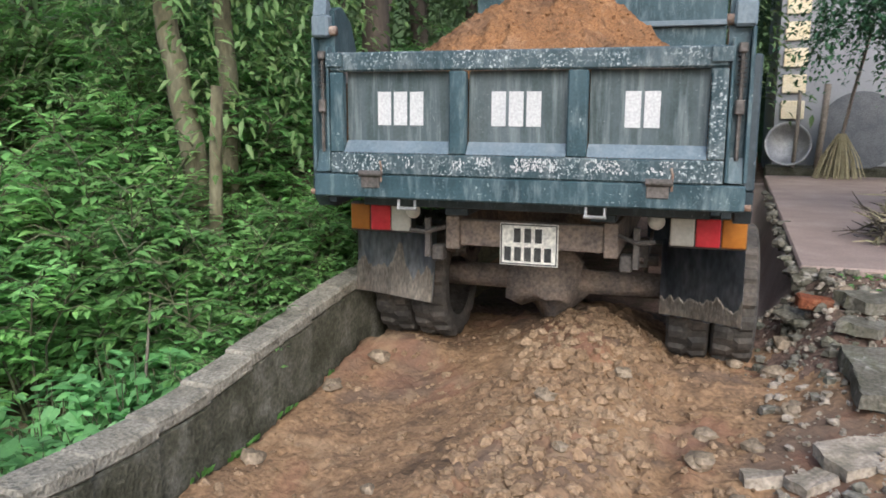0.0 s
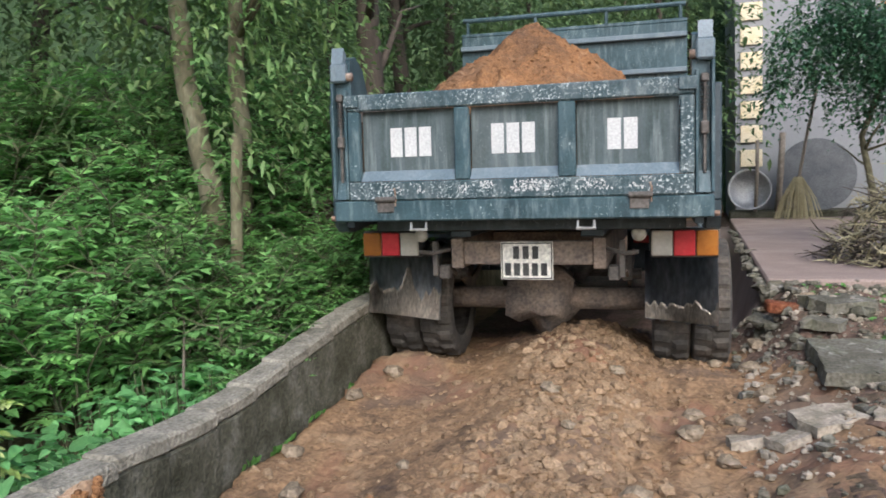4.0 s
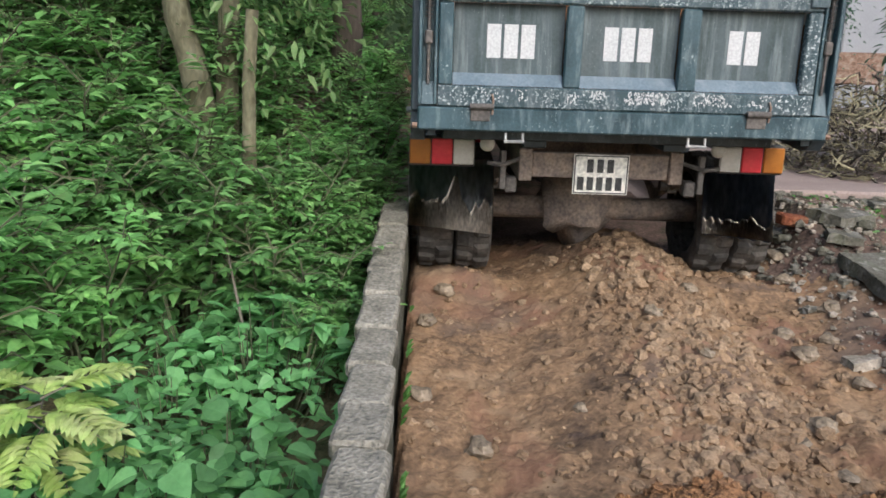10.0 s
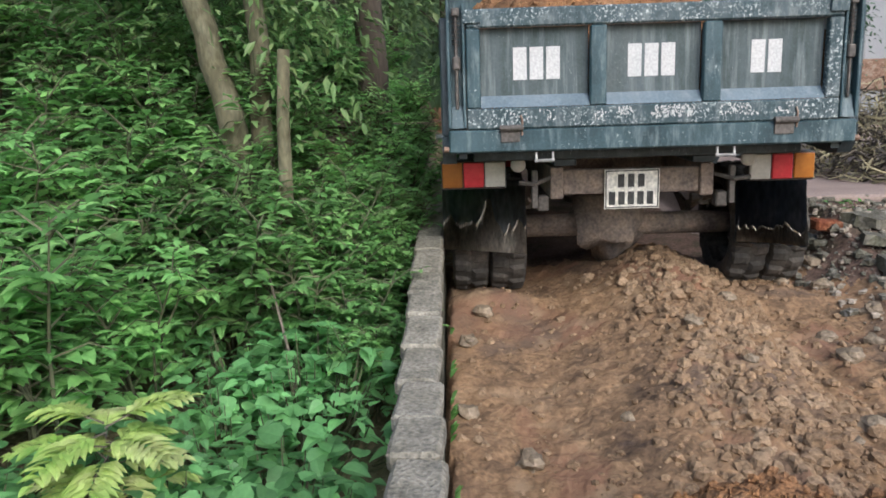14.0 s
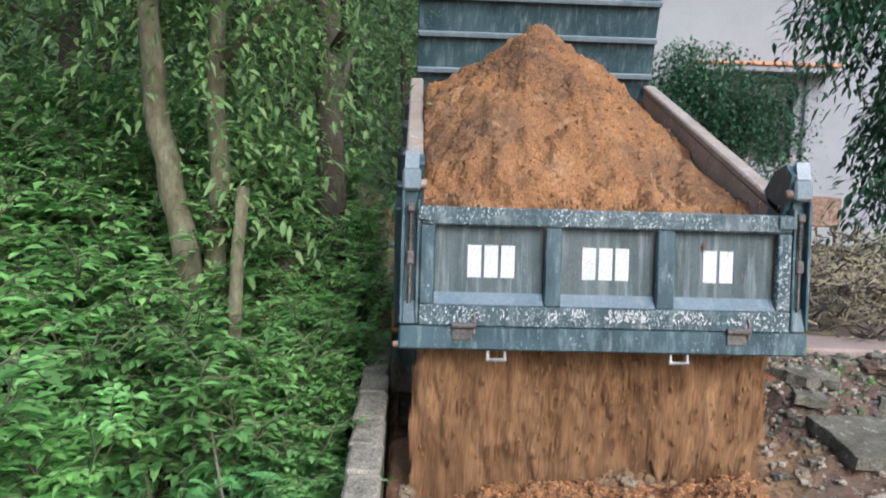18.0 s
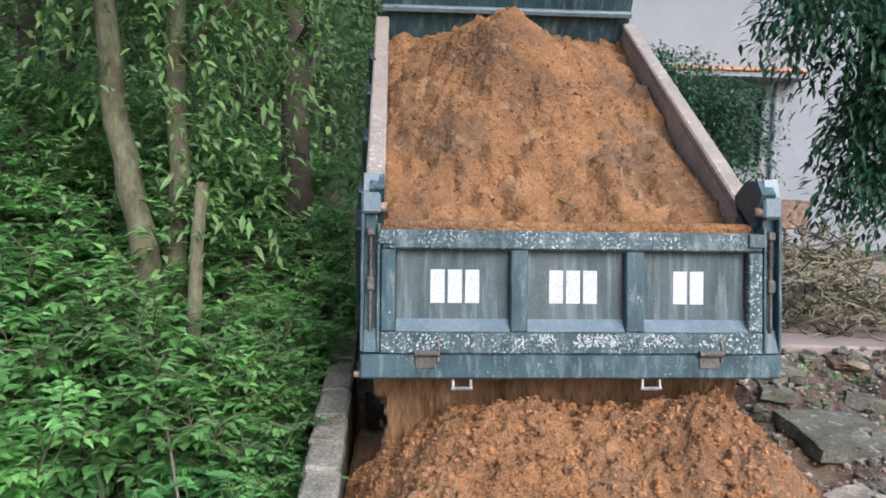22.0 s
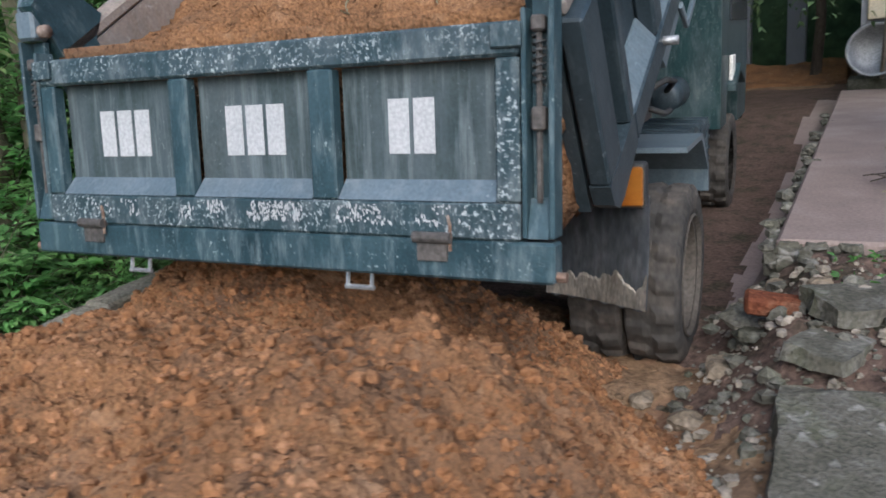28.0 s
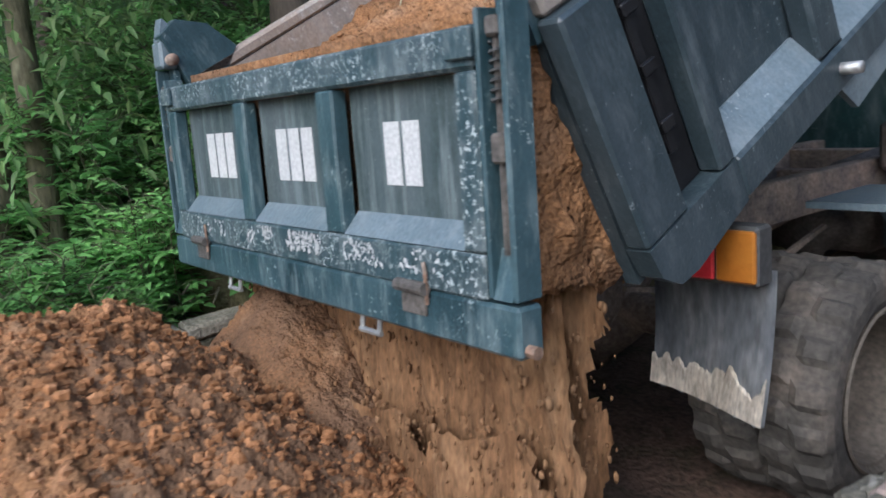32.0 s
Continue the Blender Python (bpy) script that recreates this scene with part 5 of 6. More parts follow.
def shrub(seed, height, spreadr, fronds, leaflets, leaf_l, leaf_w, mat, broad=0.4, label="leafy green shrub of the thicket", name="shrub"):
    """A shrub at the origin: stems that fork, each with feathered sprays of leaflets."""
    rr = random.Random(seed)
    th = thing(name, pose(0, 0, -50), label, "shrub", "thicket shrubs")
    stems, lv = bmesh.new(), Leaves()
    tips = []
    for k in range(7):
        a = rr.uniform(0, math.tau)
        h = height * rr.uniform(0.6, 1.0)
        r = spreadr * rr.uniform(0.2, 0.9)
        pts = [Vector((0.04 * math.cos(a), 0.04 * math.sin(a), 0)), Vector((0.35 * r * math.cos(a), 0.35 * r * math.sin(a), 0.55 * h)), Vector((r * math.cos(a), r * math.sin(a), h))]
        tube(stems, pts, [0.009, 0.006, 0.002], 5, False)
        tips.append(pts)
    for k in range(fronds):
        pts = tips[k % len(tips)]
        u = rr.uniform(0.3, 1.0)
        base = pts[0].lerp(pts[1], u * 2) if u < 0.5 else pts[1].lerp(pts[2], u * 2 - 1)
        a = rr.uniform(0, math.tau)
        d = Vector((math.cos(a), math.sin(a), rr.uniform(0.0, 0.9))).normalized()
        ln = leaf_l * leaflets * 0.26
        tube(stems, [base, base + d * ln * 0.6 + Vector((0, 0, 0.02)), base + d * ln - Vector((0, 0, ln * 0.12))], [0.004, 0.003, 0.0015], 3, False)
        side = d.cross(Vector((0, 0, 1))).normalized()
        for i in range(leaflets):
            w = (i // 2 + 1) / (leaflets // 2 + 1)
            p = base + d * (ln * w) - Vector((0, 0, ln * 0.12 * w * w))
            if i == leaflets - 1:
                ld = d + rv(rr, 0.1)
            else:
                ld = d * 0.55 + side * (1 if i % 2 else -1) + rv(rr, 0.18)
            lv.add(p, ld, Vector((rr.uniform(-0.3, 0.3), rr.uniform(-0.3, 0.3), 1)), leaf_l * rr.uniform(0.7, 1.15), leaf_w * rr.uniform(0.8, 1.15), rr.uniform(0.1, 0.4), broad)
    part("stem", stems, STEM, th)
    part("foliage", lv.mesh("foliage", mat), None, th)
    return th


def vine(seed, mat, n=150, size=0.085, span=0.45, h=0.52, label="broad-leaved creeper by the wall"):
    """Low plant with broad heart-shaped leaves held flat."""
    rr = random.Random(seed)
    th = thing("creeper", pose(0, 0, -50), label, "plant", "creepers by the wall")
    stems, lv = bmesh.new(), Leaves()
    for k in range(n):
        a, r = rr.uniform(0, math.tau), span * math.sqrt(rr.random())
        z = h * (1 - 0.5 * (r / span) ** 2) * rr.uniform(0.35, 1.0)
        p = Vector((r * math.cos(a), r * math.sin(a), z))
        if k % 3 == 0:
            tube(stems, [(p.x * 0.5, p.y * 0.5, 0), (p.x * 0.9, p.y * 0.9, z * 0.7), p], [0.005, 0.004, 0.002], 3, False)
        b = rr.uniform(0, math.tau)
        ln = size * rr.uniform(0.45, 1.2)
        lv.heart(p, Vector((math.cos(b), math.sin(b), rr.uniform(-0.45, 0.3))), Vector((rr.uniform(-0.6, 0.6), rr.uniform(-0.6, 0.6), 1)), ln, ln * rr.uniform(0.65, 0.9), rr.uniform(0.1, 0.4))
    tagged(part("stem", stems, STEM, th), kind="stuff")
    part("foliage", lv.mesh("foliage", mat), None, th)
    return th


def fern(seed, mat, fronds=7, length=0.55, name="fern", label="feathery green fern in the thicket"):
    rr = random.Random(seed)
    th = thing(name, pose(0, 0, -50), label, "fern", "ferns")
    stems, lv = bmesh.new(), Leaves()
    for k in range(fronds):
        a = k * math.tau / fronds + rr.uniform(-0.3, 0.3)
        d = Vector((math.cos(a), math.sin(a), 0))
        pts = [d * (length * 0.75 * u) + Vector((0, 0, length * (0.95 * u - 0.55 * u * u))) for u in np.linspace(0, 1, 7)]
        tube(stems, pts, [0.006, 0.005, 0.004, 0.003, 0.003, 0.002, 0.001], 4, False)
        for i in range(16):
            u = 0.2 + 0.8 * i / 16
            j = min(5, int(u * 6))
            p = pts[j].lerp(pts[j + 1], u * 6 - j)
            fw = (pts[j + 1] - pts[j]).normalized()
            sd = fw.cross(Vector((0, 0, 1))).normalized()
            for s in (-1, 1):
                lv.add(p, sd * s + fw * 0.45, Vector((0, 0, 1)), length * 0.30 * (1.05 - u), length * 0.055, 0.15, 0.35)
    part("stem", stems, TWIG, th)
    part("foliage", lv.mesh("foliage", mat), None, th)
    return th


def crown_mesh(seed, mat, n, span, h0, h1, leaf_l, leaf_w, hang=0.7):
    """Sprays of hanging pointed leaves with gaps between."""
    rr = random.Random(seed)
    lv = Leaves()
    for k in range(n):
        a = rr.uniform(0, math.tau)
        r = span * math.sqrt(rr.random())
        z = rr.uniform(h0, h1)
        c = Vector((r * math.cos(a), r * math.sin(a), z))
        if fbm(c.x * 1.3, c.y * 1.3, z * 1.3 + seed) < -0.12:
            continue
        ax = Vector((math.cos(a), math.sin(a), rr.uniform(-0.7, 0.2))) + rv(rr, 0.5)
        for i in range(9):
            p = c + ax * (0.05 * i) - Vector((0, 0, 0.008 * i * i)) + rv(rr, 0.02)
            d = Vector((rr.uniform(-1, 1), rr.uniform(-1, 1), -hang + rr.uniform(-0.5, 0.5))) + ax * 0.5
            lv.add(p, d, Vector((rr.uniform(-0.6, 0.6), rr.uniform(-0.6, 0.6), 1)), leaf_l * rr.uniform(0.6, 1.2), leaf_w * rr.uniform(0.7, 1.2), rr.uniform(0.1, 0.5), 0.4)
    return lv.mesh("crown", mat)


CROWN_T = [crown_mesh(300 + k, LEAF_T, 270, 0.62, 0.0, 2.4, 0.075, 0.031, 0.05) for k in range(3)]
CROWN_D = [crown_mesh(320 + k, LEAF_D, 330, 1.4, 0.0, 3.2, 0.115, 0.052, 0.0) for k in range(3)]
CROWN_M = [crown_mesh(340 + k, LEAF_Z, 330, 0.40, 0.0, 0.85, 0.12, 0.042, 0.45) for k in range(2)]
CROWN_Y = [crown_mesh(360 + k, LEAF_Z, 310, 0.52, 0.0, 0.85, 0.075, 0.045, 0.0) for k in range(2)]


def tree(x, y, rows, r0, bark, crowns, label, seg=9, seed=0):
    """rows: (dx, dy, z) along the trunk; crowns: (mesh, dx, dy, z, turn)."""
    rr = random.Random(seed)
    z0 = ground_z(x, y) - 0.08
    th = thing("tree", pose(x, y, z0), label, "tree", "trees of the thicket")
    bm = bmesh.new()
    top = rows[-1][2]
    pts = [Vector((0, 0, -0.05))] + [Vector(p) for p in rows]
    fine = []
    for a, b in zip(pts, pts[1:]):
        for k in range(4):
            fine.append(a.lerp(b, k / 4) + Vector((0.012 * rr.uniform(-1, 1), 0.012 * rr.uniform(-1, 1), 0)))
    fine.append(pts[-1])
    tube(bm, fine, [r0 * (1 - 0.65 * max(0, p.z) / top) * (1.25 if p.z < 0.1 else 1) for p in fine], seg)
    part("trunk", bm, bark, th, smooth=True)
    for k in range(4):
        u = rr.uniform(0.45, 0.95)
        p = fine[int(u * (len(fine) - 1))]
        a = rr.uniform(0, math.tau)
        q = p + Vector((0.5 * math.cos(a), 0.5 * math.sin(a), rr.uniform(0.2, 0.7)))
        bm = bmesh.new()
        tube(bm, [p, p.lerp(q, 0.5) + rv(rr, 0.06), q, q + Vector((0.3 * math.cos(a), 0.3 * math.sin(a), 0.1))], [r0 * 0.35, r0 * 0.25, r0 * 0.14, r0 * 0.05], 6)
        part("limb", bm, bark, th, smooth=True)
    for me, dx, dy, z, tn in crowns:
        ob = new("crown", me)
        ob.parent = th
        ob.matrix_basis = pose(dx, dy, z, 0, 0, tn)
    return th


SHRUBS = [shrub(11 + k, 0.95, 0.5, 112, 9, 0.080, 0.036, LEAF_A) for k in range(3)]
SHRUBS += [shrub(21 + k, 0.85, 0.5, 112, 7, 0.098, 0.046, LEAF_A, 0.35) for k in range(2)]
VINES = [vine(31, LEAF_B, 190, 0.095), vine(32, LEAF_B, 150, 0.115)]
FERNS = [fern(41, LEAF_A)]
rng = random.Random(99)
placed = []
tries = 0
while len(placed) < 185 and tries < 6000:
    tries += 1
    y = rng.uniform(-3.3, 5.5)
    x = wall_x(y) - 0.30 - 5.0 * rng.random() ** 1.5
    gap = 0.33 if x > -2.6 else 0.5
    if ((x + 1.72) / 0.5) ** 2 + ((y - 1.65) / 0.6) ** 2 < 1 or (x + 2.1) ** 2 + (y + 1.5) ** 2 < 0.025:
        continue
    if any((x - a) ** 2 + (y - b) ** 2 < gap * gap for a, b in placed):
        continue
    placed.append((x, y))
    near = x > wall_x(y) - 0.75
    low = x > -2.75 and y < -1.15
    s = rng.uniform(0.8, 1.15)
    if low:
        src, s = VINES[rng.randrange(2)], rng.uniform(0.7, 0.9) * (0.62 if y < -2.2 else 1)
    elif x > wall_x(y) - (1.0 if y < -0.1 else 0.7) and y < 0.7:
        src, s = VINES[rng.randrange(2)], rng.uniform(0.8, 1.05)
    elif rng.random() < 0.16:
        src = FERNS[0]
    else:
        src = SHRUBS[rng.randrange(5)]
        s *= 0.8 if near else (0.92 + 0.2 * min(1.6, wall_x(y) - x))
    if src in VINES:
        x = min(x, wall_x(y) - 0.14 - 0.46 * s)
    m = pose(x, y, ground_z(x, y) - 0.03, rng.uniform(-6, 6), rng.uniform(-6, 6), rng.uniform(0, 360)) @ Matrix.Diagonal((s, s, s, 1))
    c = copy_thing(src, pose(0, 0, 0))
    c.matrix_basis = m
for x, y, s, tn in ((-1.48, 0.12, 0.72, 45), (-1.52, 0.5, 0.8, 160), (-1.46, 0.85, 0.7, 275), (-1.62, 1.2, 0.75, 330), (-1.42, -0.3, 0.62, 95), (-1.75, -0.05, 1.1, 20), (-2.05, 0.1, 1.2, 130), (-1.68, 0.4, 1.0, 250), (-2.35, 0.2, 1.25, 300), (-1.9, 0.62, 0.95, 80), (-2.5, 0.55, 1.2, 10), (-1.5, 0.9, 0.8, 190)):
    c = copy_thing(SHRUBS[int(tn) % 5], pose(0, 0, 0))
    c.matrix_basis = pose(x, y, ground_z(x, y) - 0.03, 0, 0, tn) @ Matrix.Diagonal((s, s, s, 1))
for k in range(12):
    y = -0.35 + 0.24 * k
    x, s = wall_x(y) - (0.30 if y > 1.1 else 0.34) - 0.12 * (k % 3), 0.62 + 0.12 * ((k * 7) % 4)
    c = copy_thing(SHRUBS[(k * 2) % 5], pose(0, 0, 0))
    c.matrix_basis = pose(x, y, ground_z(x, y) - 0.03, 0, 6, 40 * k) @ Matrix.Diagonal((s, s, s, 1))
for x, y, s, tn in ((-2.7, 0.25, 1.45, 15), (-3.0, 0.7, 1.5, 140), (-3.4, 0.2, 1.5, 260), (-3.7, 0.95, 1.6, 33), (-2.75, 1.15, 1.2, 200), (-4.2, 0.4, 1.6, 81), (-2.35, 1.3, 0.9, 310), (-3.2, 1.5, 1.3, 120), (-4.6, 1.2, 1.7, 55), (-2.1, 1.35, 0.8, 240), (-3.9, 1.9, 1.5, 10), (-2.6, 2.1, 0.9, 170)):
    c = copy_thing(SHRUBS[int(tn) % 5], pose(0, 0, 0))
    c.matrix_basis = pose(x, y, ground_z(x, y) - 0.03, 0, 0, tn) @ Matrix.Diagonal((s, s, s, 1))
c = copy_thing(VINES[0], pose(0, 0, 0))
c.matrix_basis = pose(-0.95, -2.2, -0.02, 0, 0, 30) @ Matrix.Diagonal((0.28, 0.5, 0.5, 1))
for src in SHRUBS + VINES + FERNS:
    for o in list(src.children_recursive) + [src]:
        bpy.data.objects.remove(o)
# the yellowing frond
yf = thing("yellow_frond_plant", pose(0, 0, 0), "low plant with pale yellow-green serrated fronds", "plant")
rr = random.Random(47)
lv, stems = Leaves(), bmesh.new()
for k in range(15):
    a = k * 2.4
    d = Vector((math.cos(a), math.sin(a), 0.12 + 0.45 * rr.random())).normalized()
    base = Vector((0, 0, -0.05 + 0.018 * k))
    ln = rr.uniform(0.26, 0.36)
    side = d.cross(Vector((0, 0, 1))).normalized()
    drop = 0.10 + 0.08 * rr.random()
    tube(stems, [base, base + d * ln * 0.5 - Vector((0, 0, drop * 0.25)), base + d * ln - Vector((0, 0, drop))], [0.004, 0.003, 0.002], 4, False)
    for i in range(17):
        w = 0.25 + 0.75 * (i // 2) / 8
        ld = d * 1.0 - Vector((0, 0, 0.3)) if i == 16 else d * 0.8 + side * (1 if i % 2 else -1)
        size = 0.055 + 0.075 * math.sin(math.pi * min(1, 0.12 + w * 0.85))
        for tooth in (0, 1):
            lv.add(base + d * ln * w - Vector((0, 0, drop * w * w)), ld + rv(rr, 0.12) + d * 0.5 * tooth, Vector((rr.uniform(-0.2, 0.2), rr.uniform(-0.2, 0.2), 1)), size * (1 - 0.35 * tooth), 0.042, 0.35, 0.45)
part("foliage", lv.mesh("foliage", LEAF_Y), None, yf)
part("stem", stems, TWIG, yf)
bm = bmesh.new()
for k in range(4):
    tube(bm, [(0.05 * math.cos(k), 0.05 * math.sin(k), -0.45), (0.02 * math.cos(k), 0.02 * math.sin(k), -0.1), (0, 0, 0.02)], [0.008, 0.007, 0.006], 5, False)
part("stalk", bm, TWIG, yf)
yf.matrix_basis = pose(-2.03, -1.55, 0.12, 0, 0, 40) @ Matrix.Diagonal((0.85, 0.85, 0.9, 1))
# the bare slanting twig
bm = bmesh.new()
tube(bm, [(-1.95, -0.1, 0.62), (-1.86, -0.22, 0.42), (-1.74, -0.42, 0.12), (-1.7, -0.5, -0.05)], [0.004, 0.006, 0.008, 0.009], 6)
solid("dead_stick", bm, TWIG, pose(0, 0, 0), "thin bare grey stick leaning in the shrubs", "stick", smooth=True)

# trees on the left
ct = [(CROWN_T[k % 3], -0.25 + 0.2 * math.cos(k), 0.15 * math.sin(k), 1.45 + 0.55 * k, k * 77) for k in range(5)]
tree(-2.25, 0.75, [(0.02, 0, 0.6), (-0.05, 0, 1.2), (-0.22, 0.05, 1.9), (-0.30, 0.1, 2.6), (-0.25, 0.2, 4.6)], 0.098, BARK, ct, "slender leaning tree with mottled bark and hanging leaves", seed=1)
tree(-2.2, 0.95, [(0.0, 0, 0.7), (0.03, 0, 1.5), (0.0, 0.05, 2.3), (0.1, 0.1, 4.6)], 0.078, BARK, [(CROWN_T[(k + 1) % 3], -0.05 + 0.2 * math.cos(k * 2), 0.2, 1.6 + 0.55 * k, k * 51) for k in range(5)], "slender upright tree with hanging leaves", seed=2)
bm = bmesh.new()
tube(bm, [(0, 0, -0.25), (0.02, 0, 0.5), (0.03, 0.02, 0.95), (0.06, 0.02, 1.30)], [0.045, 0.040, 0.036, 0.034], 10)
solid("cut_post", bm, BARK, pose(-1.95, 0.44, 0.22), "pale sawn-off tree stem standing among shrubs", "post", smooth=True)
tree(-1.66, 2.1, [(0.0, 0, 0.5), (-0.02, 0, 1.2), (-0.05, 0.05, 2.2), (-0.1, 0.1, 4.6)], 0.125, BARK_DARK, [(CROWN_T[k % 3], 0.3 * math.cos(k * 2), 0.5, 2.8 + 0.6 * k, k * 51) for k in range(2)], "thick dark tree trunk", seed=3)
rng = random.Random(12)
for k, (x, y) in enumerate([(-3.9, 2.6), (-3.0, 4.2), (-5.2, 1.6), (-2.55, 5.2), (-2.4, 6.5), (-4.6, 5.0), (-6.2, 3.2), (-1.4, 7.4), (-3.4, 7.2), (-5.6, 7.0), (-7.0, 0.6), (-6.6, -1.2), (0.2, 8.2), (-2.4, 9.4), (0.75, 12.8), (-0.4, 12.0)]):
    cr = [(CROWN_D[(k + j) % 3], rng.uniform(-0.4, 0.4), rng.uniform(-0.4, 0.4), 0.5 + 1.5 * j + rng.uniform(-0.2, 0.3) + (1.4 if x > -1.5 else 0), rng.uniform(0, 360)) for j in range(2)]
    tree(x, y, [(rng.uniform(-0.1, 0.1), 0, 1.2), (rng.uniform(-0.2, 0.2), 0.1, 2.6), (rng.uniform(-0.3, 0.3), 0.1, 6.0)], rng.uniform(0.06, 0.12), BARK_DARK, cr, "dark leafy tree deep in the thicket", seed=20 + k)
# woods far behind: one sheet, shade between the trees put into its colour
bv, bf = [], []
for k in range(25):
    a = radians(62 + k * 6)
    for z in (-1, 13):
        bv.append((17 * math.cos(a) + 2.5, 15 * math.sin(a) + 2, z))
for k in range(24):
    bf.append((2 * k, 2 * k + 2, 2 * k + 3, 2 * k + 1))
solid("backdrop", raw_mesh("backdrop", bv, bf, BACK, True), None, pose(0, 0, 0), "backdrop sheet coloured dark for the shade of far woods", "backdrop", kind="structure")

# dead branches lying behind the wall beside the truck
bm = bmesh.new()
rng = random.Random(4)
for k in range(130):
    a, r = rng.uniform(0, math.tau), rng.uniform(0.1, 0.6)
    p = Vector((-1.72 + 0.5 * rng.uniform(-1, 1), 1.7 + 0.6 * rng.uniform(-1, 1), 0))
    p.z = ground_z(p.x, p.y) + 0.02 + 0.16 * rng.random()
    d = Vector((math.cos(a), math.sin(a), rng.uniform(-0.05, 0.3))) * r
    tube(bm, [p, p + d * 0.5 + rv(rng, 0.05), p + d], [0.009, 0.006, 0.003], 4, False)
solid("dead_branches", bm, WOODP, pose(0, 0, 0), "tangle of dead grey branches in the undergrowth", "branches", kind="stuff")

# ---- house across the yard ----
HY_ = 11.0
house = thing("house", pose(0, 0, 0), "white plastered house with a dark window", "house")
bm = bmesh.new()
for x0, x1, y1, z0_, z1_ in ((1.42, 3.75, 0.22, 0.0, 6.5), (5.6, 16, 0.22, 0.0, 6.5), (3.75, 5.6, 0.22, 0.0, 2.03), (3.75, 5.6, 0.22, 3.52, 6.5), (1.42, 1.64, 8, 0.0, 6.5)):
    bm = bmesh.new()
    box(bm, x0, x1, HY_ + (0.222 if y1 > 1 else 0), HY_ + y1, z0_, z1_, 0.001)
    part("wall", bm, PLASTER, house)
bm = bmesh.new()
box(bm, 1.3, 16, HY_ - 0.9, HY_ - 0.005, 6.4, 6.55, 0.02)
part("roof_edge", bm, PLASTER, house)
bm = bmesh.new()
box(bm, 3.75, 5.6, HY_ + 0.12, HY_ + 0.14, 2.03, 3.52, 0.002)
win = part("window", bm, DARKW, house)
bm = bmesh.new()
for x0, x1, z0_, z1_ in ((3.70, 3.78, 2.0, 3.55), (5.57, 5.65, 2.0, 3.55), (3.70, 5.65, 1.96, 2.03), (3.70, 5.65, 3.52, 3.58), (4.65, 4.70, 2.03, 3.52)):
    box(bm, x0, x1, HY_ - 0.03, HY_ - 0.004, z0_, z1_, 0.004)
part("window_frame", bm, PLASTER, win)
bm = bmesh.new()
box(bm, 3.55, 6.2, HY_ - 0.55, HY_ - 0.004, 3.62, 3.72, 0.01)
canopy = part("window_canopy", bm, PLASTER, house)
for k in range(13):
    bm = bmesh.new()
    box(bm, 3.56 + k * 0.2, 3.74 + k * 0.2, HY_ - 0.6, HY_ - 0.01, 3.724, 3.78, 0.01)
    part("tile", bm, TILE, canopy)
for k in range(7):
    bm = bmesh.new()
    box(bm, 1.50, 1.86, HY_ - 0.05, HY_ - 0.004, 1.25 + 0.42 * k, 1.55 + 0.42 * k, 0.03)
    part("quoin_block", bm, TRIM, house, "cream raised corner block")
bm = bmesh.new()
tube(bm, [(5.8, HY_ - 0.06, 0.5), (5.8, HY_ - 0.06, 3.6)], 0.05, 8)
part("downpipe", bm, PLASTER, house)
bm = bmesh.new()
box(bm, 1.3, 9, HY_ - 0.75, HY_ - 0.004, 0.30, 0.50, 0.02)
solid("step_1", bm, CONC_SIDE, pose(0, 0, 0), "dark mossy concrete step along the house", "step", kind="structure")

# things standing before the house
bm = bmesh.new()
lathe(bm, [(-0.12, 0.001), (-0.12, 0.26), (0.02, 0.36), (0.05, 0.40), (0.06, 0.38), (0.02, 0.34), (-0.09, 0.24), (-0.09, 0.001)], 32, "z")
basin = solid("basin", bm, GALV, pose(1.61, 10.32, 0.86, 78, 0, 0) @ Matrix.Diagonal((0.88, 0.88, 0.88, 1)), "round aluminium basin leaning on the house wall", "basin", smooth=True)
bm = bmesh.new()
lathe(bm, [(-0.02, 0.001), (-0.02, 0.60), (0.02, 0.61), (0.02, 0.001)], 36, "z")
solid("round_lid", bm, TRAY, pose(2.66, 10.55, 1.08, 80, 0, 0), "large dark round tray leaning on the wall", "tray")
bm = bmesh.new()
for k in range(90):
    a, r = rng.uniform(0, math.tau), 0.34 * math.sqrt(rng.random())
    tube(bm, [(0.05 * math.cos(a), 0.05 * math.sin(a), 0.62), (r * math.cos(a) * 0.7, r * math.sin(a) * 0.5, 0.3), (r * math.cos(a), r * math.sin(a) * 0.6, 0)], [0.007, 0.008, 0.006], 3, False)
broom = thing("broom", pose(2.2, 8.8, 0.45), "upright straw broom with a thin handle", "broom")
part("bristles", bm, STRAW, broom)
bm = bmesh.new()
tube(bm, [(0, 0, 0.55), (0.12, 0.1, 1.2), (0.28, 0.25, 1.95)], 0.022, 8)
part("handle", bm, WOODP, broom)
for x, h, r, lean in ((1.70, 1.2, 0.03, 2), (2.04, 1.3, 0.05, 4), (4.0, 1.5, 0.03, -8), (4.3, 1.7, 0.028, 9), (4.7, 1.4, 0.025, -5), (5.0, 1.7, 0.03, 12)):
    bm = bmesh.new()
    tube(bm, [(0, 0, 0), (0.01, 0, h * 0.5), (0, 0.02, h)], r, 7)
    solid("pole", bm, WOODP, pose(x, 10.25, 0.495, -4, lean, 0), "weathered pole leaning against the house", "pole", "poles by the house", smooth=True)
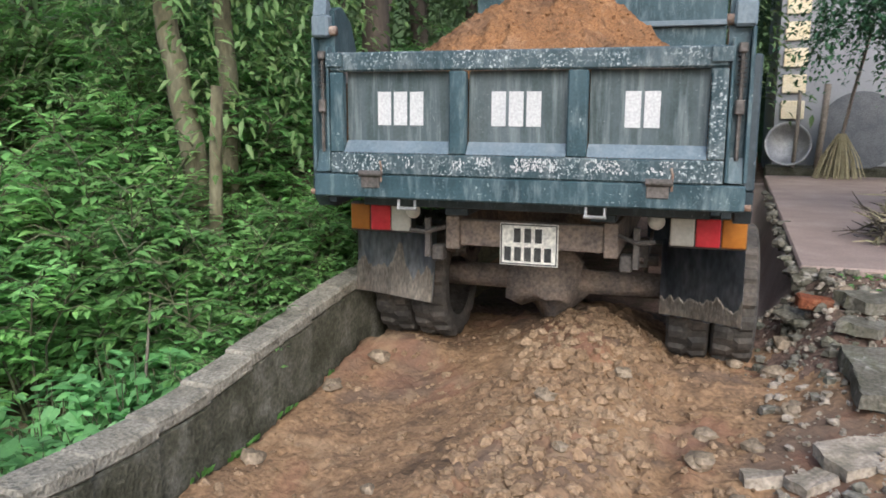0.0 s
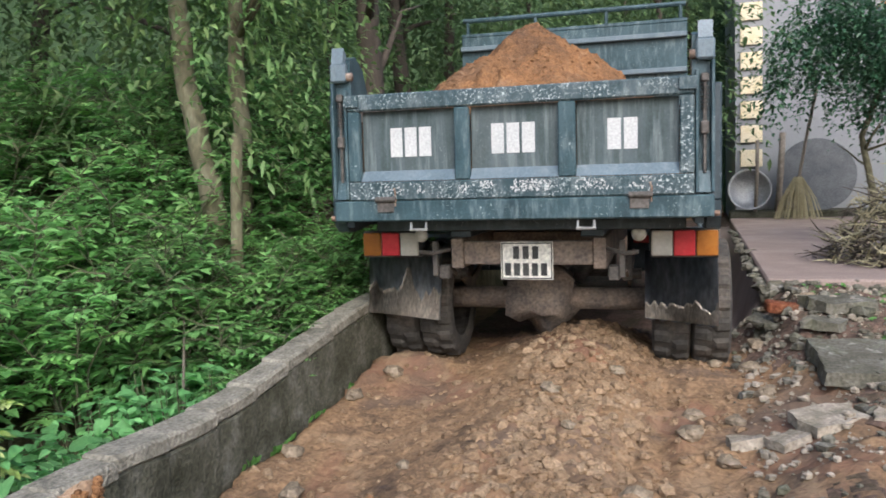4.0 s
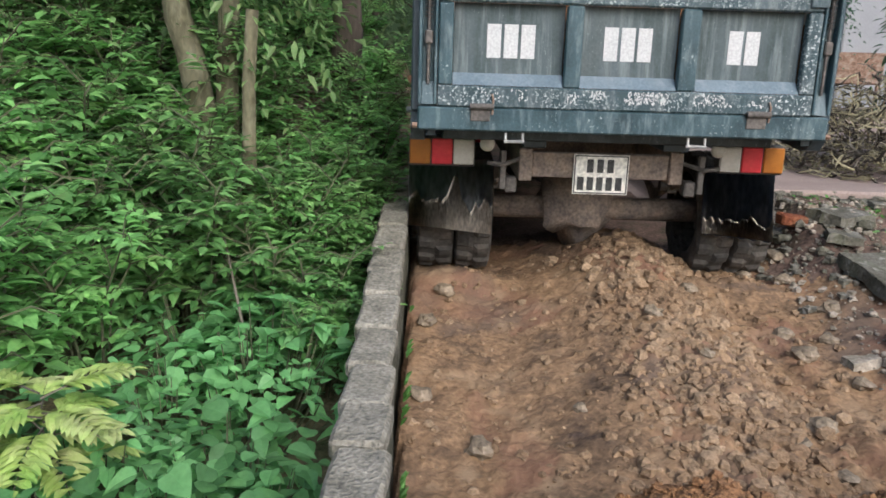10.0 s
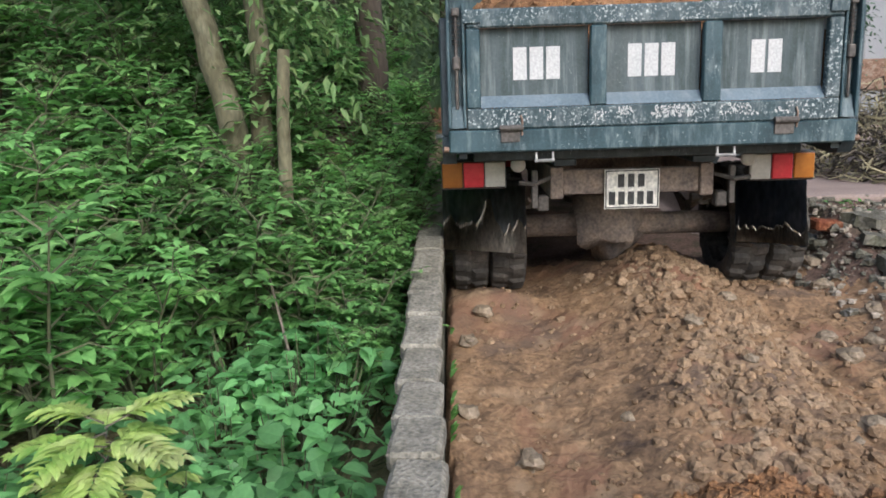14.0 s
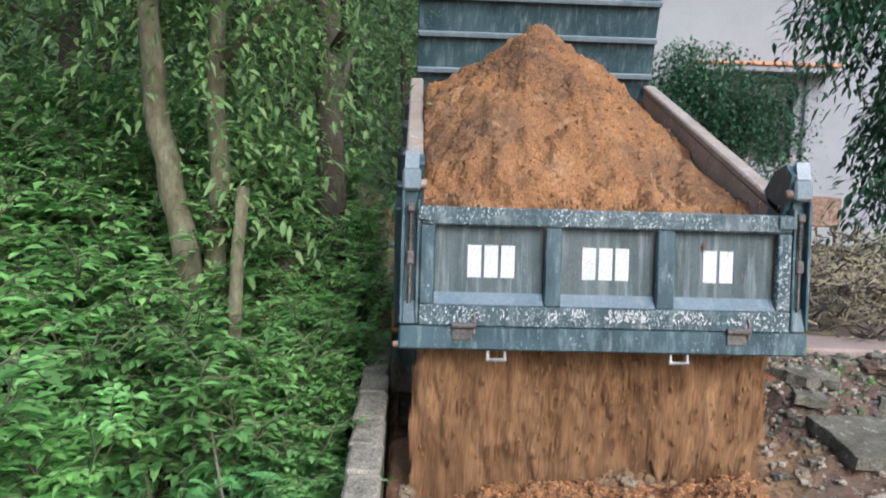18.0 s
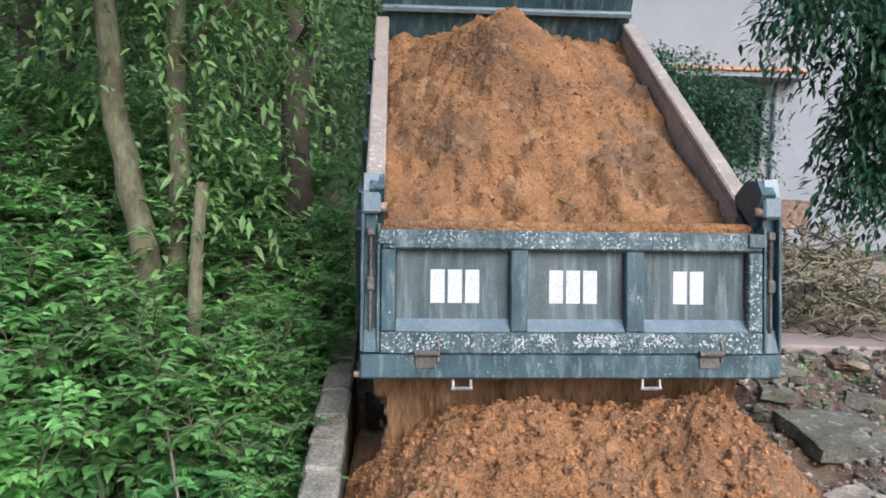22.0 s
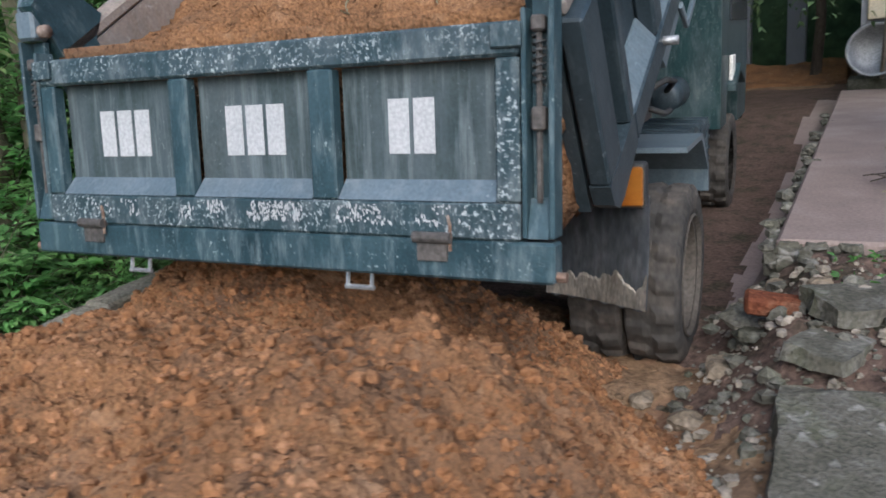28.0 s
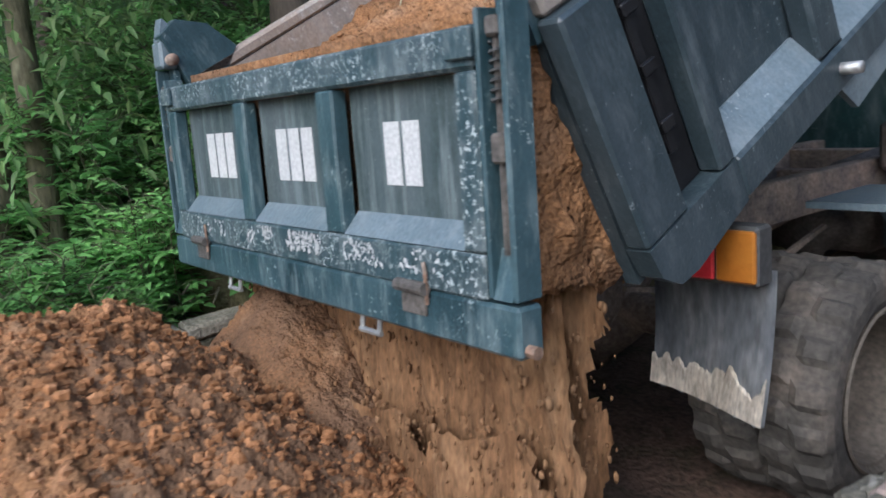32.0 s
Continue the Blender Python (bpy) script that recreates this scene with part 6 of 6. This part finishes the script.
cart = thing("rusty_cart", pose(4.6, 8.4, PAVE_Z), "rusty brown box cart in the yard", "cart")
bm = bmesh.new()
box(bm, -0.55, 0.55, -0.35, 0.35, 0.55, 1.0, 0.02)
part("tub", bm, RUST, cart)
for sx in (-0.5, 0.5):
    for sy in (-0.3, 0.3):
        bm = bmesh.new()
        tube(bm, [(sx, sy, 0), (sx, sy, 0.56)], 0.025, 6)
        part("leg", bm, RUST, cart)
# tree in the yard before the window
tree(3.0, 8.0, [(0.05, 0, 0.7), (-0.1, 0, 1.5), (0.25, 0, 2.6)], 0.06, BARK, [(CROWN_Y[k % 2], dx, dy, z, 77 * k) for k, (dx, dy, z) in enumerate(((-0.75, 0, 2.2), (-0.2, 0.1, 2.3), (0.35, -0.1, 2.15), (0.7, 0, 2.3), (0.75, 0.1, 1.95), (0.1, 0, 2.7), (-0.6, 0.2, 2.8)))], "dark leafy yard tree before the house", seed=60)
# big-leaved tree whose branches hang into the view from the right
hang = [(CROWN_M[0], -0.3, -0.1, 1.55, 0), (CROWN_M[1], -0.15, 0, 2.2, 70), (CROWN_M[0], -0.9, -0.1, 3.0, 140), (CROWN_M[1], 0.35, 0.2, 1.8, 200), (CROWN_M[1], 0.1, -0.1, 3.0, 90)]
tree(4.0, 3.6, [(0, 0, 1.0), (-0.2, 0, 2.2), (-0.3, 0.1, 3.8)], 0.12, BARK, hang, "yard tree with long drooping dark leaves", seed=61)

# heap of dry brushwood on the paving
brush = thing("brushwood_heap", pose(2.65, 3.0, PAVE_Z), "heap of dry grey-brown branches and straw on the paving", "brushwood")
rng = random.Random(31)
for n in range(3):
    bm = bmesh.new()
    for k in range(330):
        a, r = rng.uniform(0, math.tau), 0.85 * math.sqrt(rng.random())
        h = 0.85 * (1 - (r / 0.9) ** 2) * rng.random()
        p = Vector((r * math.cos(a), r * math.sin(a), h))
        b = rng.uniform(0, math.tau)
        ln = rng.uniform(0.10, 0.34)
        d = Vector((math.cos(b), math.sin(b), rng.uniform(-0.4, 0.6))).normalized() * ln
        q = p + d
        q.z = max(0.02, q.z)
        tube(bm, [p, p.lerp(q, 0.5) + rv(rng, 0.04), q], [0.009, 0.007, 0.003], 4, False)
    tagged(part("twig_mass", bm, (BARK_DARK, TWIG, STRAW)[n], brush), kind="stuff")
lv = Leaves()
for k in range(500):
    a, r = rng.uniform(0, math.tau), 0.85 * math.sqrt(rng.random())
    h = 0.8 * (1 - (r / 0.9) ** 2) * rng.random()
    lv.add(Vector((r * math.cos(a), r * math.sin(a), h + 0.02)), rv(rng), Vector((0, 0, 1)), 0.12, 0.02, 0.4)
for k in range(420):
    a, r = rng.uniform(0, math.tau), 0.8 * math.sqrt(rng.random())
    h = 0.75 * (1 - (r / 0.9) ** 2)
    lv.add(Vector((r * math.cos(a), r * math.sin(a), h * rng.uniform(0.5, 1.0))), Vector((rng.uniform(-0.7, 0.7), rng.uniform(-0.7, 0.7), 1)), rv(rng), rng.uniform(0.2, 0.42), 0.010, 0.5)
part("dry_leaves", lv.mesh("dry_leaves", STRAW), None, brush)

# far end of the lane
for k, (x, h) in enumerate(((-0.9, 2.1), (0.1, 2.0))):
    bm = bmesh.new()
    box(bm, x, x + 0.34, 15.4, 15.7, 0.2, h, 0.02)
    solid("gate_pillar", bm, PLASTER, pose(0, 0, 0), "white plastered pillar at the end of the lane", "pillar", "lane pillars")
def bank_z(x, y):
    return 0.3 + 0.45 * math.exp(-((y - 13.6) / 0.9) ** 2) * (0.7 + 0.5 * fbm(x * 0.8, 3.0)) + 0.06 * fbm(x * 3, y * 3)


solid("earth_bank", soil_surface("earth_bank", bank_z, -4, 1.25, 12.2, 15.0, 0.07, SOIL, 0.4), None, pose(0, 0, 0), "low bank of reddish earth along the lane", "earth", kind="stuff")

# ---- rubble beside the track ----
slab_rows = [((1.66, 0.48), (0.58, 0.62), 0.07, 4), ((1.36, -0.27), (0.30, 0.24), 0.05, 25), ((1.62, -0.30), (0.22, 0.2), 0.05, -14), ((1.18, -0.42), (0.16, 0.12), 0.04, 40), ((2.15, 1.05), (0.36, 0.3), 0.07, -20), ((2.0, -0.05), (0.4, 0.32), 0.06, 12), ((1.6, 1.25), (0.4, 0.28), 0.06, 33), ((1.5, 0.95), (0.3, 0.22), 0.05, 70), ((1.02, -0.38), (0.15, 0.1), 0.05, 8)]
rng = random.Random(6)
for (x, y), (w, d), h, tn in slab_rows:
    z = ground_z(x, y) + (0.05 if w > 0.35 else 0.3) * h
    bm = bmesh.new()
    n = 16
    pts = []
    for k in range(n):
        a = k * math.tau / n
        sq = 1 / max(abs(math.cos(a)), abs(math.sin(a)))
        pts.append((w / 2 * math.cos(a) * min(sq, 1.38) * rng.uniform(0.88, 1.0), d / 2 * math.sin(a) * min(sq, 1.38) * rng.uniform(0.88, 1.0)))
    lo = [bm.verts.new((u, v, -h / 2)) for u, v in pts]
    hi = [bm.verts.new((u * 0.97, v * 0.97, h / 2)) for u, v in pts]
    bm.faces.new(lo[::-1])
    bm.faces.new(hi)
    for k in range(n):
        bm.faces.new((lo[k], lo[(k + 1) % n], hi[(k + 1) % n], hi[k]))
    bmesh.ops.subdivide_edges(bm, edges=bm.edges, cuts=2, use_grid_fill=True)
    for v in bm.verts:
        v.co += Vector([0.016 * noise.noise(v.co * 9 + Vector((k * 5.3, x, y))) for k in range(3)])
    solid("concrete_slab", bm, MOSSY if w > 0.35 or y > 0 else PALE, pose(x, y, z, rng.uniform(-6, 6), rng.uniform(-8, 8), tn), "broken slab of grey concrete on the rubble", "slab", "broken slabs")
for x, y, z, tn, s in ((1.33, 1.25, 0.27, 12, 1.15),):
    bm = bmesh.new()
    box(bm, -0.105 * s, 0.105 * s, -0.05, 0.05, -0.035, 0.035, 0.01)
    bmesh.ops.subdivide_edges(bm, edges=bm.edges, cuts=2, use_grid_fill=True)
    for v in bm.verts:
        v.co += Vector([0.006 * noise.noise(v.co * 20 + Vector((k * 5.3, 0, 0))) for k in range(3)])
    solid("brick", bm, BRICK, pose(x, y, ground_z(x, y) + 0.03, 5, 8, tn), "worn red brick lying on the rubble", "brick", "loose bricks")
stones = [(-0.935, -0.04, 0.05), (0.148, -0.118, 0.045), (0.81, -0.04, 0.05), (-0.68, -1.19, 0.055), (0.80, -0.31, 0.06), (0.62, -0.95, 0.055), (1.0, -0.1, 0.045), (0.95, -0.55, 0.05), (-0.92, -0.75, 0.05), (-0.86, 0.35, 0.06), (0.3, -0.5, 0.035), (-0.3, -0.95, 0.03), (0.55, -1.3, 0.04), (1.15, 0.25, 0.06), (1.1, 0.75, 0.06), (0.42, 0.3, 0.045), (0.92, 0.9, 0.05), (0.45, -1.15, 0.035)]
for k, (x, y, r) in enumerate(stones):
    random.seed(k)
    bm = bmesh.new()
    lump(bm, (0, 0, 0), r, 0.6, k * 3.1, 9)
    solid("stone", bm, STONE, pose(x, y, ground_z(x, y) + r * 0.25), "pale grey stone half sunk in the earth", "stone", "stones on the track", smooth=False)
rng = random.Random(44)
random.seed(44)
bm, bm2 = bmesh.new(), bmesh.new()
for k in range(4200):
    x, y = rng.gauss(0.22, 0.2), rng.uniform(-1.9, 1.0)
    r = 0.005 + 0.036 * rng.random() ** 3.2
    if rng.random() < 0.4:
        x, r = rng.uniform(-0.95, 1.1), 0.004 + 0.022 * rng.random() ** 5
    lump(bm, (x, y, ground_z(x, y) - r * 0.05), r, 0.8, k * 0.37, 6)
for k in range(2200):
    x, y = rng.uniform(0.95, 2.6), rng.uniform(-1.6, 1.85)
    if x < 1.5 - 0.5 * smooth01(0.3, 1.0, y) and rng.random() < 0.85:
        continue
    r = 0.006 + 0.042 * rng.random() ** 4
    lump(bm2, (x, y, ground_z(x, y) + r * 0.25), r, 0.65, k * 0.41, 5)
solid("track_gravel", bm, shade("earth_lumps", [(0.150, 0.098, 0.058), (0.225, 0.150, 0.088), (0.300, 0.215, 0.135)], scale=3, rough=1.0, bump=0.7, fine=80, spec=0.1, vary=0.3), pose(0, 0, 0), "crumbs of earth and small stones on the track", "gravel", kind="stuff")
solid("rubble_gravel", bm2, MOSSY, pose(0, 0, 0), "small broken stones and rubble", "gravel", kind="stuff")
# fresh crumbly soil where the camera sets out
def fore_z(x, y):
    return -0.22 + (0.22 + 0.26 * smooth01(-0.86, -0.62, x)) * smooth01(-1.42, -1.88, y + 0.5 * max(0.0, -0.15 - x) + 0.05 * math.sin(7 * x)) + 0.03 * fbm(x * 3, y * 3, 92) + crumbs(x, y, 91)


solid("soil_spill", soil_surface("soil_spill", fore_z, -0.92, 1.3, -3.2, -1.3, 0.015, SOIL, 0.2), None, pose(0, 0, 0), "older spill of crumbly brown soil across the track", "soil", kind="stuff")
spots = []
for k in range(3200):
    x, y = rng.uniform(-0.88, 1.3), rng.uniform(-2.5, -1.4)
    spots.append((x, y, fore_z(x, y) + 0.004))
clods("spill_clods", spots, 0.005, 0.02, SOIL, 90, "crumbs of brown soil on the spill")
chips = random.Random(78)
random.seed(78)
bm = bmesh.new()
for k in range(1700):
    x, y = 1.05 + 1.5 * chips.random(), chips.uniform(-0.9, 1.8)
    r = 0.005 + 0.022 * chips.random() ** 3
    lump(bm, (x, y, ground_z(x, y) + r * 0.4), r, 0.7, k * 0.53, 5)
solid("pale_chips", bm, PALE, pose(0, 0, 0), "pale chips of broken concrete on the bank", "gravel", kind="stuff")
# flat mossy stones on the bank
flat_stones = random.Random(77)
for k in range(34):
    x, y = flat_stones.uniform(1.15, 2.3), flat_stones.uniform(-0.7, 1.75)
    x += 0.35 * (1 - smooth01(0.2, 0.9, y))
    r = flat_stones.uniform(0.04, 0.11)
    random.seed(300 + k)
    bm = bmesh.new()
    lump(bm, (0, 0, 0), r, 0.4, k * 1.9, 8)
    solid("stone", bm, (CONC_SIDE, STONE, MOSSY, RUBBLE)[k % 4], pose(x, y, ground_z(x, y) + r * 0.12, flat_stones.uniform(-9, 9), flat_stones.uniform(-9, 9), 0), "flat broken stone bedded in the earth bank", "stone", "stones on the bank")
# low weeds on the rubble and at the wall foot
lv = Leaves()
for k in range(120):
    if rng.random() < 0.7:
        x, y = rng.uniform(1.5, 2.9), rng.uniform(1.35, 1.84)
    else:
        x, y = rng.uniform(1.7, 2.6), rng.uniform(-0.6, 1.2)
    for j in range(8):
        a = rng.uniform(0, math.tau)
        lv.add(Vector((x + rng.uniform(-0.05, 0.05), y + rng.uniform(-0.05, 0.05), ground_z(x, y) - 0.005)), Vector((math.cos(a), math.sin(a), rng.uniform(0.3, 1.0))), Vector((math.sin(a), math.cos(a), 0.6)), rng.uniform(0.025, 0.065), rng.uniform(0.012, 0.035), 0.4)
# sparse grass in the clearing behind the wall's near end
for k in range(420):
    x, y = rng.uniform(-2.9, -1.25), rng.uniform(-3.6, -2.0)
    for j in range(6):
        a = rng.uniform(0, math.tau)
        lv.add(Vector((x + rng.uniform(-0.04, 0.04), y + rng.uniform(-0.04, 0.04), ground_z(x, y) - 0.01)), Vector((math.cos(a) * 0.5, math.sin(a) * 0.5, 1)), Vector((math.sin(a), math.cos(a), 0.3)), rng.uniform(0.05, 0.13), 0.010, 0.4)
for k in range(14):
    y = rng.uniform(-1.8, 0.3)
    x = wall_x(y) + 0.03
    for j in range(5):
        a = rng.uniform(-1.2, 1.2)
        lv.add(Vector((x, y + rng.uniform(-0.05, 0.05), ground_z(x + 0.02, y))), Vector((math.cos(a) * 0.5, math.sin(a) * 0.5, 1)), Vector((0, 1, 0.3)), rng.uniform(0.04, 0.09), 0.014, 0.3)
solid("grass", lv.mesh("grass", GRASS), None, pose(0, 0, 0), "tufts of grass and weeds on the rubble", "grass", kind="stuff")


# ---- motion ----
def motions():
    times = sorted({t for rows in (TILTS, SHIFTS, LIFTS, DROPS, ROLLS, SWINGS) for t, _ in rows})
    walk(truck, [(t, truck_pose(t)) for t in times])
    walk(bed, [(t, bed_pose(t)) for t in times])
    walk(gate, [(t, gate_pose(t)) for t in times])
    for hub, base, flip in WHEELS:
        rows = [(t, Matrix.Translation((0, 0, -lerp_rows(LIFTS, t) - lerp_rows(DROPS, t))) @ base @ Matrix.Rotation((1 if flip else -1) * lerp_rows(SHIFTS, t) / 0.38, 4, "X")) for t in times]
        walk(hub, rows)
    sink = [(0, 0.0), (17.0, 0.0), (18.0, 0.02), (18.5, 0.06), (19.0, 0.09), (19.5, 0.12), (20.0, 0.12), (21.0, 0.14), (22.0, 0.18), (23.0, 0.24), (24.0, 0.32), (25.0, 0.5), (26.0, 0.7), (32.0, 0.9)]
    both = sorted(set(times) | {t for t, _ in sink})
    walk(load, [(t, truck_pose(t) @ bed_pose(t)) for t in times])
    for ob in (load_clods, load_roots):
        walk(ob, [(t, truck_pose(t) @ bed_pose(t)) for t in times])
    for ob, most in HEAPS:
        walk(ob, [(t, truck_pose(t) @ bed_pose(t) @ pose(0, 0, -min(most, lerp_rows(sink, t)))) for t in both])
    rise = [(0, -1.1), (17.4, -1.1), (17.8, -0.72), (18.2, -0.60), (19.0, -0.52), (20.0, -0.46), (21.0, -0.29), (22.0, -0.24), (23.0, -0.21), (24.0, -0.19), (26.0, -0.14), (32.0, -0.12)]
    for ob in (pile, pile_clods):
        walk(ob, [(t, pose(0, 0, z)) for t, z in rise])
    for ob in (pile2, pile2_clods):
        walk(ob, [(t, pose(0, 0, z)) for t, z in ((0, -1.2), (21.0, -1.2), (23.0, -0.55), (24.0, -0.38), (26.0, -0.25), (27.5, -0.1), (28.4, 0.0), (32.0, 0.0))])
    walk(pile3, [(t, pose(0, 0, z)) for t, z in ((0, -0.8), (28.5, -0.8), (29.0, -0.4), (30.0, -0.25), (31.0, -0.1), (32.0, 0.0))])
    rows = [(t, truck_pose(t) @ bed_pose(t) @ pose(0, 0.5, 1.06, 90)) for t in times if t < 17.4]
    rows.append((17.9, truck_pose(17.9) @ bed_pose(17.9) @ pose(0, 0.25, 1.3, 45)))
    rows += [(t, truck_pose(t) @ Matrix.Translation(bed_pose(t) @ HINGE)) for t in times if t > 18.4]
    walk(slip, rows)
    for k, (ob, t0) in enumerate(FALLS):
        off = 0.11 + 0.03 * (k % 3) if t0 < 27 else 0.12 + 0.09 * (k % 4)

        def ready(t):
            h = bed_pose(t) @ HINGE
            return truck_pose(t) @ pose(0, h.y + off, h.z - 0.10)

        rows = [(t, truck_pose(t) @ bed_pose(t) @ pose(0, 0.45, 1.25, 90)) for t in [q for q in times if q < t0 - 0.32] + [t0 - 0.3]]
        rows.append((t0 - 0.15, truck_pose(t0) @ bed_pose(t0) @ pose(0, 0.36, 1.30, 55)))
        for dt, dz in ((0, 0), (0.2, -0.14), (0.4, -0.5), (0.6, -1.0), (0.85, -2.1)):
            rows.append((t0 + dt, Matrix.Translation((0, 0, dz)) @ ready(t0 + dt)))
        rows = [r for r in rows if r[0] <= 32.0]
        if rows[-1][0] < 32:
            rows.append((32.0, rows[-1][1]))
        walk(ob, rows)


motions()
